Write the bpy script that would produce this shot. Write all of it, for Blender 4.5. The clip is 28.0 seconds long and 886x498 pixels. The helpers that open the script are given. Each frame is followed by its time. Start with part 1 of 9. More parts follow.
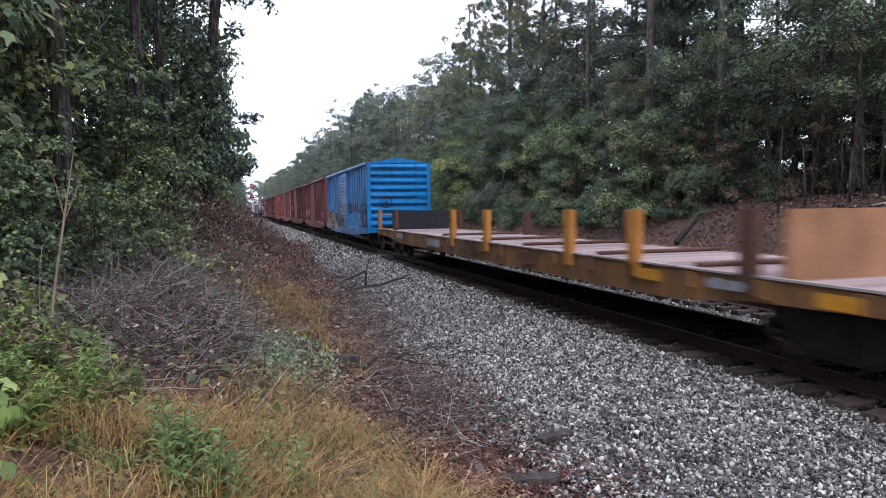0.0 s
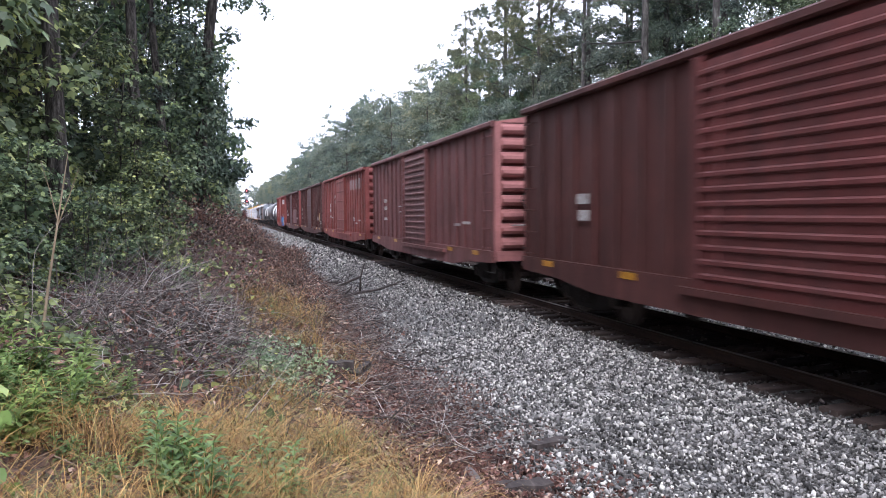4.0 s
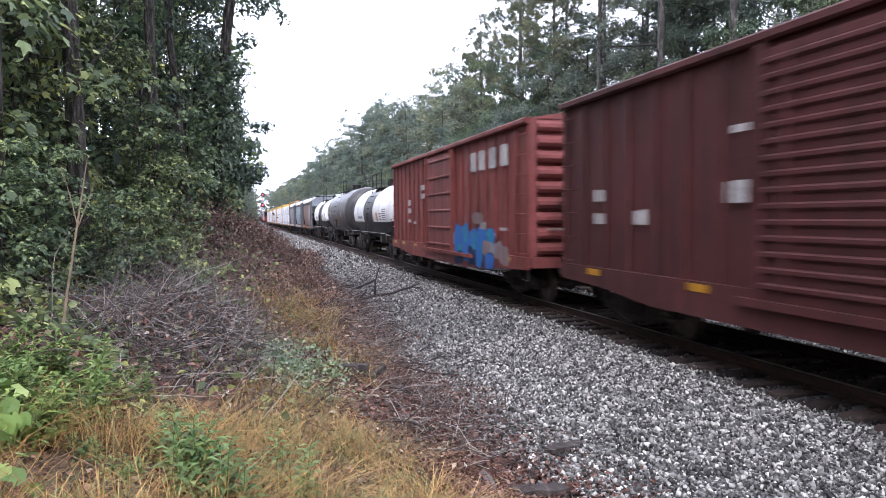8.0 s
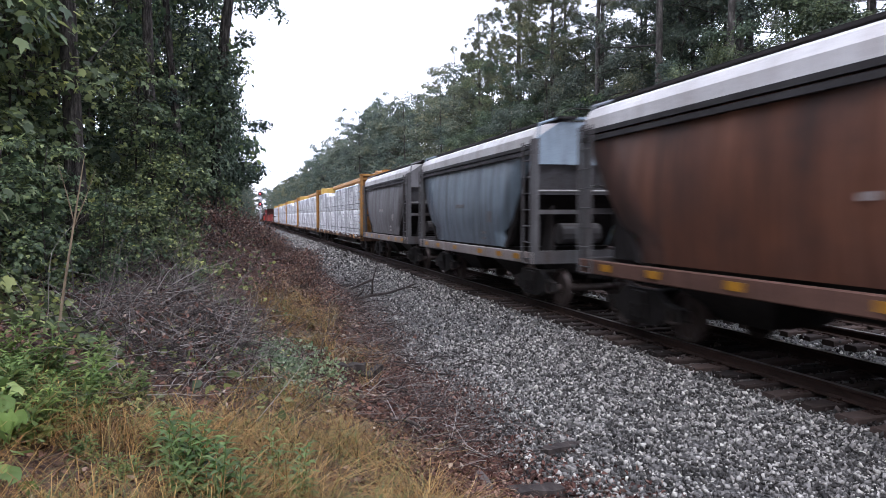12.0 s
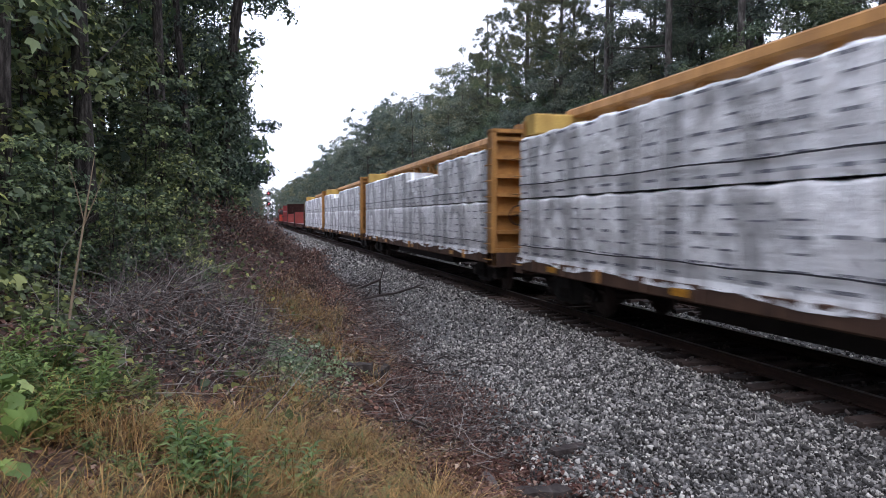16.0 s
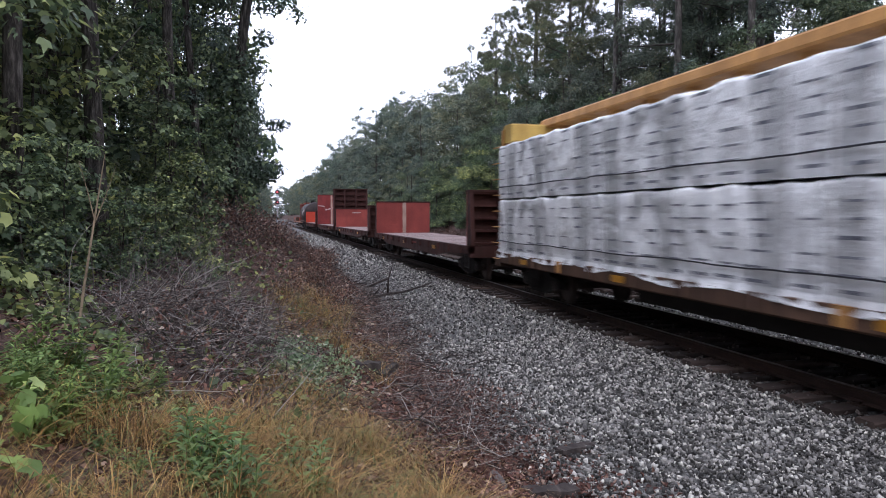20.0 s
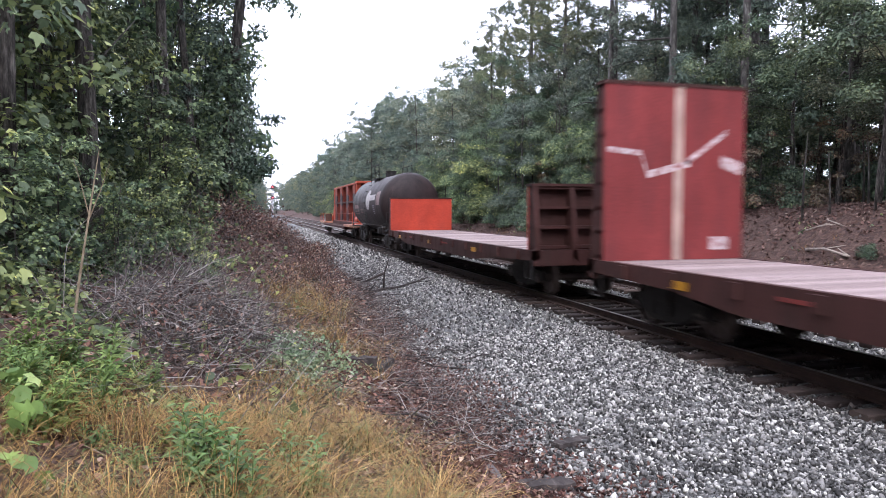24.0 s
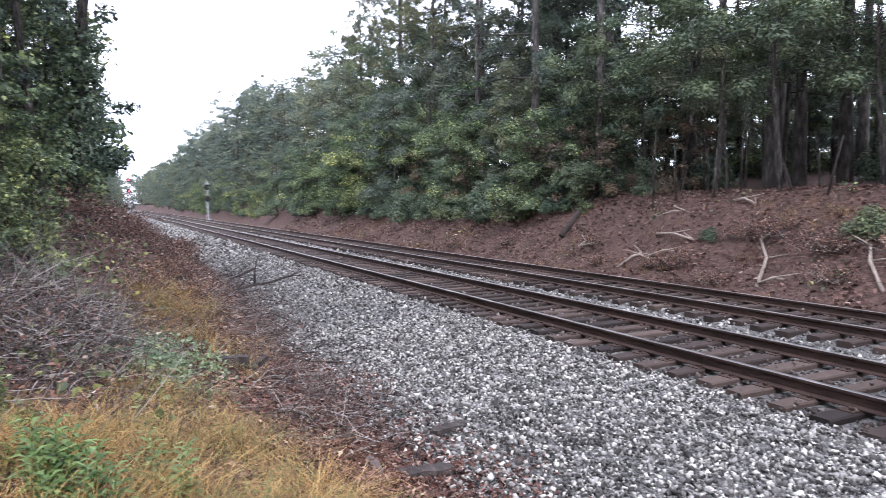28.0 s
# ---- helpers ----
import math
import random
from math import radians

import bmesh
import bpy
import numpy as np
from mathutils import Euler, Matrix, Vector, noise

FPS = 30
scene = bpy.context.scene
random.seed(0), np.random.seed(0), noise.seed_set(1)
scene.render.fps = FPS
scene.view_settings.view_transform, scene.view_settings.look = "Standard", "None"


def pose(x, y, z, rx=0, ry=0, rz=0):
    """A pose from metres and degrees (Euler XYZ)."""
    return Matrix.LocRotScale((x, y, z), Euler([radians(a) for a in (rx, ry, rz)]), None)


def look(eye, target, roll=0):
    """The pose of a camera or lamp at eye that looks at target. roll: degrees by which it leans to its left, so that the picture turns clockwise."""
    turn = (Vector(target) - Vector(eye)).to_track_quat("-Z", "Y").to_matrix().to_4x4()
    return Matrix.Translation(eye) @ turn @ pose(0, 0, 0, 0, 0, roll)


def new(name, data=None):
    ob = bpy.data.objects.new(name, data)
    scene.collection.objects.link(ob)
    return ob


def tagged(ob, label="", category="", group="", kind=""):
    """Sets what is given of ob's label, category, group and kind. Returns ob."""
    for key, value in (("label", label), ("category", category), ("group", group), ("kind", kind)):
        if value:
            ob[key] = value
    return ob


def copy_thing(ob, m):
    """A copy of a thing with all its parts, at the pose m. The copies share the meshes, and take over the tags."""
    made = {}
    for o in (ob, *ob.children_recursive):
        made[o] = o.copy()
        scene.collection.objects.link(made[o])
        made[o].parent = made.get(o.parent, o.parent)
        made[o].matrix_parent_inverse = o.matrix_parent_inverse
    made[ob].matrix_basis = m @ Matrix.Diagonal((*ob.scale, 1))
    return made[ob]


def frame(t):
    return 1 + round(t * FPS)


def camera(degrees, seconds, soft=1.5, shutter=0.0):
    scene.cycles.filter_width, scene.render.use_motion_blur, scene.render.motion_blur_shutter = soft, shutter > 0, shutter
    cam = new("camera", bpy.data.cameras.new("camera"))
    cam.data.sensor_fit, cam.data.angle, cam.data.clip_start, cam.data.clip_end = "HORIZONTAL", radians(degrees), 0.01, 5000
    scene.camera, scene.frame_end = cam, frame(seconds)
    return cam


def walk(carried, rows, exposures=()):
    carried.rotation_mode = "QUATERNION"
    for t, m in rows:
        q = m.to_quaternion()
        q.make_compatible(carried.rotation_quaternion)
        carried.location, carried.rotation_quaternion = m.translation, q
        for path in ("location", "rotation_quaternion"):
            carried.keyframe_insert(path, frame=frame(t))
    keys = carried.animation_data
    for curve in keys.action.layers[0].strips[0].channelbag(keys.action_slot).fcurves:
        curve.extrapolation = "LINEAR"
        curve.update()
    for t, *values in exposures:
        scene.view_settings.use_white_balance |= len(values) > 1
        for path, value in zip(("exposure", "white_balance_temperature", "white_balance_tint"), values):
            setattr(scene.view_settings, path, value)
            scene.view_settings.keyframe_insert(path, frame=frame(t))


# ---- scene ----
EYE = (0.0, 0.0, 2.047)
cam = camera(67.1, 28.0, soft=0.8, shutter=0.45)
TURNS = [
    (0, 86.450, 0.718, -17.227), (0.5, 86.251, 0.552, -17.203), (1, 86.395, 0.585, -17.629), (1.5, 86.627, 0.260, -17.821),
    (2, 86.789, 0.234, -17.944), (2.5, 86.919, 0.449, -17.981), (4.5, 86.915, 0.540, -17.407), (5, 86.834, 0.723, -17.093),
    (5.5, 86.725, 0.543, -16.964), (6, 86.737, 0.382, -16.660), (6.5, 86.782, 0.335, -16.800), (7, 86.919, 0.497, -16.701),
    (7.5, 87.144, 0.536, -16.295), (8, 87.259, 0.459, -16.387), (8.5, 87.224, 0.371, -16.259), (9, 87.117, 0.451, -16.427),
    (9.5, 87.068, 0.376, -16.906), (10, 87.095, 0.303, -16.812), (10.5, 87.138, 0.149, -16.716), (11, 87.124, 0.275, -16.609),
    (11.5, 87.105, 0.415, -16.647), (12, 87.249, 0.164, -16.593), (12.5, 87.212, 0.012, -16.500), (14.5, 87.277, 0.102, -16.136),
    (15, 87.244, 0.028, -16.019), (15.5, 87.260, -0.040, -16.069), (16, 87.285, -0.071, -15.931), (16.5, 87.309, -0.186, -15.599),
    (17, 87.352, -0.229, -15.462), (17.5, 87.352, -0.211, -15.679), (18, 87.369, -0.121, -15.403), (18.5, 87.314, -0.176, -15.314),
    (19, 87.212, -0.183, -15.312), (19.5, 87.160, -0.054, -15.269), (20, 87.175, -0.102, -15.228), (20.5, 87.091, 0.047, -15.357),
    (21, 86.849, 0.150, -15.131), (21.5, 86.534, 0.373, -15.103), (23.5, 86.669, 0.262, -15.341), (24, 86.736, 0.024, -15.595),
    (24.5, 86.724, 0.064, -15.720), (25, 86.576, -0.071, -15.866), (25.5, 86.472, 0.020, -16.492), (26, 86.515, 0.200, -17.165),
    (26.5, 86.432, 0.288, -18.770), (27, 86.226, 0.234, -20.332), (27.5, 86.078, 0.549, -22.491), (28, 85.914, 0.807, -26.424)]
EXPOSED = [(0, 0.44), (1, 0.76), (2, 0.76), (3.5, 0.96), (5, 1.11), (8, 1.06), (10, 0.61), (11, 0.46), (14, 0.16), (17, -0.04), (20, 0.11), (22, 0.66), (24, 0.98), (25, 0.96), (26, 0.96), (26.5, 1.11), (27, 1.1), (28, 1.1)]
walk(cam, [(t, pose(*EYE, rx, ry, rz)) for t, rx, ry, rz in TURNS], exposures=[(t, e + 0.07, 5940, 18) for t, e in EXPOSED])

# ---- world and light: a bright overcast afternoon ----
world = bpy.data.worlds.new("overcast_sky")
scene.world = world
world.use_nodes = True
wn, wl = world.node_tree.nodes, world.node_tree.links
wn.clear()
sky = wn.new("ShaderNodeTexSky")
sky.sky_type, sky.sun_disc = "NISHITA", False
sky.sun_elevation, sky.sun_rotation = radians(52), radians(200)
cloud = wn.new("ShaderNodeMix")
cloud.data_type = "RGBA"
cloud.inputs["Factor"].default_value = 0.86
cloud.inputs[7].default_value = (11.7, 12.2, 13.2, 1)
wbg = wn.new("ShaderNodeBackground")
wbg.inputs["Strength"].default_value = 0.15
wout = wn.new("ShaderNodeOutputWorld")
wl.new(sky.outputs[0], cloud.inputs[6])
wl.new(cloud.outputs[2], wbg.inputs[0])
wl.new(wbg.outputs[0], wout.inputs[0])
sun = new("sun", bpy.data.lights.new("sun", "SUN"))
sun.data.energy, sun.data.angle, sun.data.color = 1.0, radians(25), (1.0, 0.96, 0.9)
sun.matrix_world = look((-30, -60, 90), (0, 20, 0))


# ---- materials ----
def mat(name, rough=0.7, metal=0.0, spec=0.4):
    m = bpy.data.materials.new(name)
    m.use_nodes = True
    b = m.node_tree.nodes["Principled BSDF"]
    b.inputs["Roughness"].default_value, b.inputs["Metallic"].default_value = rough, metal
    b.inputs["Specular IOR Level"].default_value = spec
    return m, m.node_tree.nodes, m.node_tree.links, b


def ramp(nodes, links, fac, stops):
    r = nodes.new("ShaderNodeValToRGB")
    e = r.color_ramp.elements
    while len(e) < len(stops):
        e.new(0.5)
    for k, (p, c) in enumerate(stops):
        e[k].position, e[k].color = p, (*c, 1)
    links.new(fac, r.inputs[0])
    return r.outputs[0]


def noise_tex(nodes, links, scale, detail=4.0, rough=0.6, stretch=None, coord="Object"):
    c = nodes.new("ShaderNodeTexCoord")
    n = nodes.new("ShaderNodeTexNoise")
    n.inputs["Scale"].default_value, n.inputs["Detail"].default_value, n.inputs["Roughness"].default_value = scale, detail, rough
    out = c.outputs[coord]
    if stretch:
        mp = nodes.new("ShaderNodeMapping")
        mp.inputs["Scale"].default_value = stretch
        links.new(out, mp.inputs[0])
        out = mp.outputs[0]
    links.new(out, n.inputs["Vector"])
    return n.outputs["Fac"]


def mixc(nodes, links, fac, a, b, blend="MIX"):
    m = nodes.new("ShaderNodeMix")
    m.data_type, m.blend_type = "RGBA", blend
    for sock, v in ((m.inputs[0], fac), (m.inputs[6], a), (m.inputs[7], b)):
        if isinstance(v, (int, float)):
            sock.default_value = v
        elif isinstance(v, tuple):
            sock.default_value = (*v, 1)
        else:
            links.new(v, sock)
    return m.outputs[2]


def bump(nodes, links, b, height, strength=0.4, dist=0.02):
    n = nodes.new("ShaderNodeBump")
    n.inputs["Strength"].default_value, n.inputs["Distance"].default_value = strength, dist
    links.new(height, n.inputs["Height"])
    links.new(n.outputs[0], b.inputs["Normal"])


def mul(c, k):
    return tuple(v * k for v in c)


def paint(name, base, rust=(0.10, 0.045, 0.028), amount=0.45, rough=0.6, fade=1.35, spec=0.2):
    """Weathered car paint: sun-faded patches, vertical grime streaks and rust."""
    m, n, l, b = mat(name, rough, 0.0, spec)
    big = noise_tex(n, l, 0.7, 5)
    streak = noise_tex(n, l, 2.2, 6, 0.65, (1.0, 3.0, 0.22))
    fine = noise_tex(n, l, 26.0, 4)
    c1 = ramp(n, l, big, [(0.3, mul(base, 0.72)), (0.55, base), (0.75, mul(base, fade))])
    f = ramp(n, l, streak, [(0.52 - 0.18 * amount, (0, 0, 0)), (0.86 - 0.1 * amount, (1, 1, 1))])
    c2 = mixc(n, l, f, c1, rust)
    g = ramp(n, l, fine, [(0.35, (0.78, 0.78, 0.78)), (0.7, (1.1, 1.1, 1.1))])
    l.new(mixc(n, l, 0.8, c2, g, "MULTIPLY"), b.inputs["Base Color"])
    l.new(ramp(n, l, streak, [(0.3, (rough - 0.1,) * 3), (0.8, (min(0.95, rough + 0.25),) * 3)]), b.inputs["Roughness"])
    bump(n, l, b, big, 0.25, 0.03)
    return m


def grainy(name, stops, scale=12.0, rough=0.85, bumps=0.5, dist=0.02, stretch=None, scale2=1.3, spec=0.3, metal=0.0):
    """A rough natural surface: two scales of noise on a colour ramp."""
    m, n, l, b = mat(name, rough, metal, spec)
    a = noise_tex(n, l, scale, 6, 0.65, stretch)
    c = noise_tex(n, l, scale2, 4)
    col = ramp(n, l, a, stops)
    shade = ramp(n, l, c, [(0.3, (0.7, 0.7, 0.7)), (0.7, (1.15, 1.12, 1.08))])
    l.new(mixc(n, l, 0.85, col, shade, "MULTIPLY"), b.inputs["Base Color"])
    bump(n, l, b, a, bumps, dist)
    return m


def pieces(name, stops, rough=0.85, island=True, scale=30.0, spec=0.3):
    """Many small pieces, each with a tone of its own."""
    m, n, l, b = mat(name, rough, 0.0, spec)
    if island:
        r = n.new("ShaderNodeNewGeometry").outputs["Random Per Island"]
    else:
        r = n.new("ShaderNodeObjectInfo").outputs["Random"]
    col = ramp(n, l, r, stops)
    f = ramp(n, l, noise_tex(n, l, scale, 4), [(0.3, (0.7, 0.7, 0.7)), (0.7, (1.12, 1.12, 1.12))])
    l.new(mixc(n, l, 0.8, col, f, "MULTIPLY"), b.inputs["Base Color"])
    return m


def leafy(name, stops, translucent=0.25, rough=0.5):
    """Leaves: a tone per leaf, drifting from clump to clump, with some light passing through."""
    m, n, l, b = mat(name, rough, 0.0, 0.42)
    r = n.new("ShaderNodeNewGeometry").outputs["Random Per Island"]
    col = ramp(n, l, r, stops)
    shade = ramp(n, l, noise_tex(n, l, 0.7, 3), [(0.32, (0.5, 0.56, 0.54)), (0.5, (0.95, 0.97, 0.9)), (0.68, (1.5, 1.42, 1.15))])
    col = mixc(n, l, 0.9, col, shade, "MULTIPLY")
    info = n.new("ShaderNodeObjectInfo").outputs["Random"]
    tone = ramp(n, l, info, [(0.0, (0.6, 0.74, 0.72)), (0.5, (1.0, 1.0, 1.0)), (1.0, (1.35, 1.2, 0.85))])
    col = mixc(n, l, 0.8, col, tone, "MULTIPLY")
    l.new(col, b.inputs["Base Color"])
    t = n.new("ShaderNodeBsdfTranslucent")
    l.new(col, t.inputs[0])
    mx = n.new("ShaderNodeMixShader")
    mx.inputs[0].default_value = translucent
    out = n["Material Output"]
    l.new(b.outputs[0], mx.inputs[1])
    l.new(t.outputs[0], mx.inputs[2])
    l.new(mx.outputs[0], out.inputs[0])
    return m


M_BALLAST = pieces("ballast_stone", [(0.0, (0.018, 0.0168, 0.0152)), (0.33, (0.078, 0.073, 0.068)), (0.6, (0.208, 0.197, 0.184)), (0.85, (0.41, 0.388, 0.356)), (1.0, (0.7, 0.67, 0.605))], 0.75, True, 60.0)
M_BED = grainy("ballast_bed", [(0.3, (0.026, 0.0255, 0.0245)), (0.48, (0.1, 0.098, 0.094)), (0.6, (0.235, 0.23, 0.222)), (0.76, (0.42, 0.41, 0.395))], 36.0, 0.8, 1.0, 0.05)
M_DIRT = grainy("leaf_litter_soil", [(0.25, (0.024, 0.015, 0.012)), (0.45, (0.068, 0.041, 0.034)), (0.6, (0.118, 0.072, 0.059)), (0.72, (0.17, 0.108, 0.088)), (0.82, (0.24, 0.175, 0.145))], 9.0, 0.95, 1.0, 0.06)
M_RAIL = grainy("rusty_rail_steel", [(0.3, (0.02, 0.012, 0.01)), (0.6, (0.05, 0.028, 0.021)), (0.8, (0.085, 0.05, 0.037))], 22.0, 0.8, 0.3, 0.004, (1, 0.2, 1), 0.8, 0.3)
M_RAILTOP = grainy("worn_rail_head", [(0.3, (0.22, 0.2, 0.19)), (0.7, (0.42, 0.4, 0.39))], 8.0, 0.38, 0.1, 0.002, (1, 0.1, 1), 2.0, 0.5, 0.9)
M_TIE = pieces("creosoted_timber", [(0.0, (0.022, 0.016, 0.014)), (0.5, (0.048, 0.034, 0.029)), (1.0, (0.095, 0.067, 0.055))], 0.9, False, 14.0)
M_BLACK = grainy("grimy_black_iron", [(0.3, (0.012, 0.011, 0.011)), (0.7, (0.035, 0.03, 0.028))], 9.0, 0.75, 0.2, 0.01)
M_WHEEL = grainy("wheel_steel", [(0.3, (0.05, 0.035, 0.03)), (0.7, (0.16, 0.13, 0.12))], 6.0, 0.5, 0.1, 0.005, None, 2.0, 0.5, 0.5)
M_STEEL = grainy("bare_steel_rod", [(0.3, (0.3, 0.29, 0.28)), (0.7, (0.5, 0.49, 0.47))], 20.0, 0.4, 0.1, 0.002, None, 2.0, 0.5, 0.7)
M_WHITE = grainy("dirty_white_stencil", [(0.3, (0.24, 0.21, 0.205)), (0.6, (0.48, 0.45, 0.44))], 9.0, 0.7, 0.1, 0.002)
M_AMBER = grainy("amber_reflector", [(0.3, (0.3, 0.13, 0.012)), (0.7, (0.6, 0.3, 0.025))], 10.0, 0.4, 0.05, 0.002)
M_BARK = grainy("grey_bark", [(0.32, (0.012, 0.01, 0.009)), (0.46, (0.045, 0.039, 0.034)), (0.58, (0.1, 0.088, 0.078)), (0.72, (0.2, 0.18, 0.16))], 17.0, 0.95, 1.0, 0.06, (1, 1, 0.2))
M_PINEBARK = grainy("pine_bark", [(0.3, (0.022, 0.02, 0.018)), (0.5, (0.07, 0.064, 0.058)), (0.7, (0.17, 0.158, 0.145))], 8.0, 0.95, 1.0, 0.03, (1, 1, 0.3))
M_LEAF = leafy("broad_leaves", [(0.0, (0.05, 0.075, 0.048)), (0.5, (0.1, 0.138, 0.095)), (0.85, (0.152, 0.196, 0.13)), (1.0, (0.25, 0.295, 0.175))])
M_LEAF2 = leafy("dull_leaves", [(0.0, (0.065, 0.085, 0.066)), (0.5, (0.118, 0.144, 0.12)), (0.9, (0.178, 0.203, 0.164)), (1.0, (0.235, 0.225, 0.165))])
# paler, greyer leaves for the distant trees: haze put into the colour
M_LEAFHAZE = leafy("haze_pale_leaves", [(0.0, (0.105, 0.132, 0.118)), (0.5, (0.145, 0.172, 0.15)), (0.9, (0.178, 0.205, 0.172)), (1.0, (0.21, 0.22, 0.175))], 0.3, 0.8)
M_NEEDLE = leafy("pine_needles", [(0.0, (0.055, 0.07, 0.055)), (0.5, (0.11, 0.13, 0.098)), (1.0, (0.18, 0.19, 0.14))], 0.2, 0.55)
M_VINE = leafy("vine_leaves", [(0.0, (0.045, 0.068, 0.042)), (0.4, (0.1, 0.14, 0.082)), (0.7, (0.19, 0.245, 0.135)), (0.9, (0.3, 0.36, 0.18)), (1.0, (0.48, 0.52, 0.22))], 0.35)
M_RUSSET = leafy("withered_russet_leaves", [(0.0, (0.05, 0.035, 0.03)), (0.4, (0.12, 0.075, 0.06)), (0.7, (0.13, 0.12, 0.085)), (1.0, (0.24, 0.17, 0.12))], 0.15, 0.65)


# ---- mesh helpers ----
class Mesh:
    """Vertices and faces gathered for one part."""

    def __init__(self):
        self.v, self.f = [], []

    def add(self, verts, faces):
        k = len(self.v)
        self.v.extend(verts)
        self.f.extend([tuple(i + k for i in f) for f in faces])
        return self

    def box(self, x0, y0, z0, x1, y1, z1, c=0.0):
        """A box; with c its edges along the longest side are cut."""
        if c <= 0:
            p = [(x, y, z) for z in (z0, z1) for y in (y0, y1) for x in (x0, x1)]
            return self.add(p, [(0, 2, 3, 1), (4, 5, 7, 6), (0, 1, 5, 4), (2, 6, 7, 3), (0, 4, 6, 2), (1, 3, 7, 5)])
        d = (x1 - x0, y1 - y0, z1 - z0)
        a = d.index(max(d))
        lo, hi = (x0, y0, z0), (x1, y1, z1)
        u, w = [k for k in range(3) if k != a]
        prof = [(lo[u] + c, lo[w]), (hi[u] - c, lo[w]), (hi[u], lo[w] + c), (hi[u], hi[w] - c), (hi[u] - c, hi[w]), (lo[u] + c, hi[w]), (lo[u], hi[w] - c), (lo[u], lo[w] + c)]
        vs = []
        for e in (lo[a], hi[a]):
            for pu, pw in prof:
                q = [0, 0, 0]
                q[a], q[u], q[w] = e, pu, pw
                vs.append(tuple(q))
        fs = [tuple(range(8)), tuple(range(15, 7, -1))] + [(k, k + 8, (k + 1) % 8 + 8, (k + 1) % 8) for k in range(8)]
        return self.add(vs, fs)

    def tube(self, path, radii, n=8, cap=True):
        """A round bar along a path of points."""
        path = [Vector(p) for p in path]
        if isinstance(radii, (int, float)):
            radii = [radii] * len(path)
        vs, fs = [], []
        for k, p in enumerate(path):
            d = (path[min(k + 1, len(path) - 1)] - path[max(k - 1, 0)]).normalized()
            side = d.cross(Vector((0, 0, 1)))
            if side.length < 0.05:
                side = d.cross(Vector((0, 1, 0)))
            side.normalize()
            up = side.cross(d)
            for j in range(n):
                a = 2 * math.pi * j / n
                vs.append(tuple(p + (side * math.cos(a) + up * math.sin(a)) * radii[k]))
        for k in range(len(path) - 1):
            for j in range(n):
                fs.append((k * n + j, k * n + (j + 1) % n, (k + 1) * n + (j + 1) % n, (k + 1) * n + j))
        if cap:
            fs += [tuple(range(n - 1, -1, -1)), tuple(range((len(path) - 1) * n, len(path) * n))]
        return self.add(vs, fs)

    def sweep(self, prof, y0, y1, close=True):
        """A profile of (x, z) drawn out along y."""
        n = len(prof)
        vs = [(x, y0, z) for x, z in prof] + [(x, y1, z) for x, z in prof]
        fs = [(k, (k + 1) % n, (k + 1) % n + n, k + n) for k in range(n if close else n - 1)]
        if close:
            fs += [tuple(range(n - 1, -1, -1)), tuple(range(n, 2 * n))]
        return self.add(vs, fs)

    def slab(self, prof, x0, x1):
        """A profile of (y, z) with a thickness along x."""
        n = len(prof)
        vs = [(x0, y, z) for y, z in prof] + [(x1, y, z) for y, z in prof]
        fs = [(k, (k + 1) % n, (k + 1) % n + n, k + n) for k in range(n)] + [tuple(range(n - 1, -1, -1)), tuple(range(n, 2 * n))]
        return self.add(vs, fs)

    def data(self, name, material, smooth=False):
        me = bpy.data.meshes.new(name)
        me.from_pydata([tuple(p) for p in self.v], [], self.f)
        me.materials.append(material)
        b = bmesh.new()
        b.from_mesh(me)
        bmesh.ops.recalc_face_normals(b, faces=b.faces)
        b.to_mesh(me)
        b.free()
        if smooth:
            me.shade_smooth()
        return me


def part(name, m, material, parent, label="", smooth=False):
    """One mesh object under a thing or a part."""
    me = m.data(name, material, smooth) if isinstance(m, Mesh) else m
    ob = new(name, me)
    ob.parent = parent
    if label:
        ob["label"] = label
    return ob


def thing(name, label, category, group="", m=None, at=None, kind=""):
    ob = tagged(new(name, m), label, category, group, kind)
    if at is not None:
        ob.matrix_basis = at
    return ob


def numeric(name, verts, faces, material, smooth=False):
    """A large mesh from arrays."""
    me = bpy.data.meshes.new(name)
    verts, faces = np.asarray(verts, np.float32), np.asarray(faces, np.int32)
    k = faces.shape[1]
    me.vertices.add(len(verts))
    me.vertices.foreach_set("co", verts.ravel())
    me.loops.add(faces.size)
    me.loops.foreach_set("vertex_index", faces.ravel())
    me.polygons.add(len(faces))
    me.polygons.foreach_set("loop_start", np.arange(0, faces.size, k, dtype=np.int32))
    me.polygons.foreach_set("loop_total", np.full(len(faces), k, np.int32))
    me.update(calc_edges=True)
    me.validate()
    me.materials.append(material)
    if smooth:
        me.shade_smooth()
    return me


def step(a, b, v):
    u = np.clip((np.asarray(v, float) - a) / (b - a), 0, 1)
    return u * u * (3 - 2 * u)


def wave(x, y, s=1.0):
    """A smooth uneven height of about +-1."""
    return (np.sin(1.7 * x * s + 0.6 * y * s) + np.sin(0.9 * x * s - 1.9 * y * s + 1.3) + np.sin(3.1 * x * s + 2.3 * y * s + 0.4) * 0.5) / 2.5


# ---- the ground: a cutting with a double track ----
TRACK_A, TRACK_B, GAUGE = 7.65, 11.22, 1.507


def toe(y):
    return 2.35 + 0.7 * step(8, 18, y) + 0.65 * step(28, 70, y)


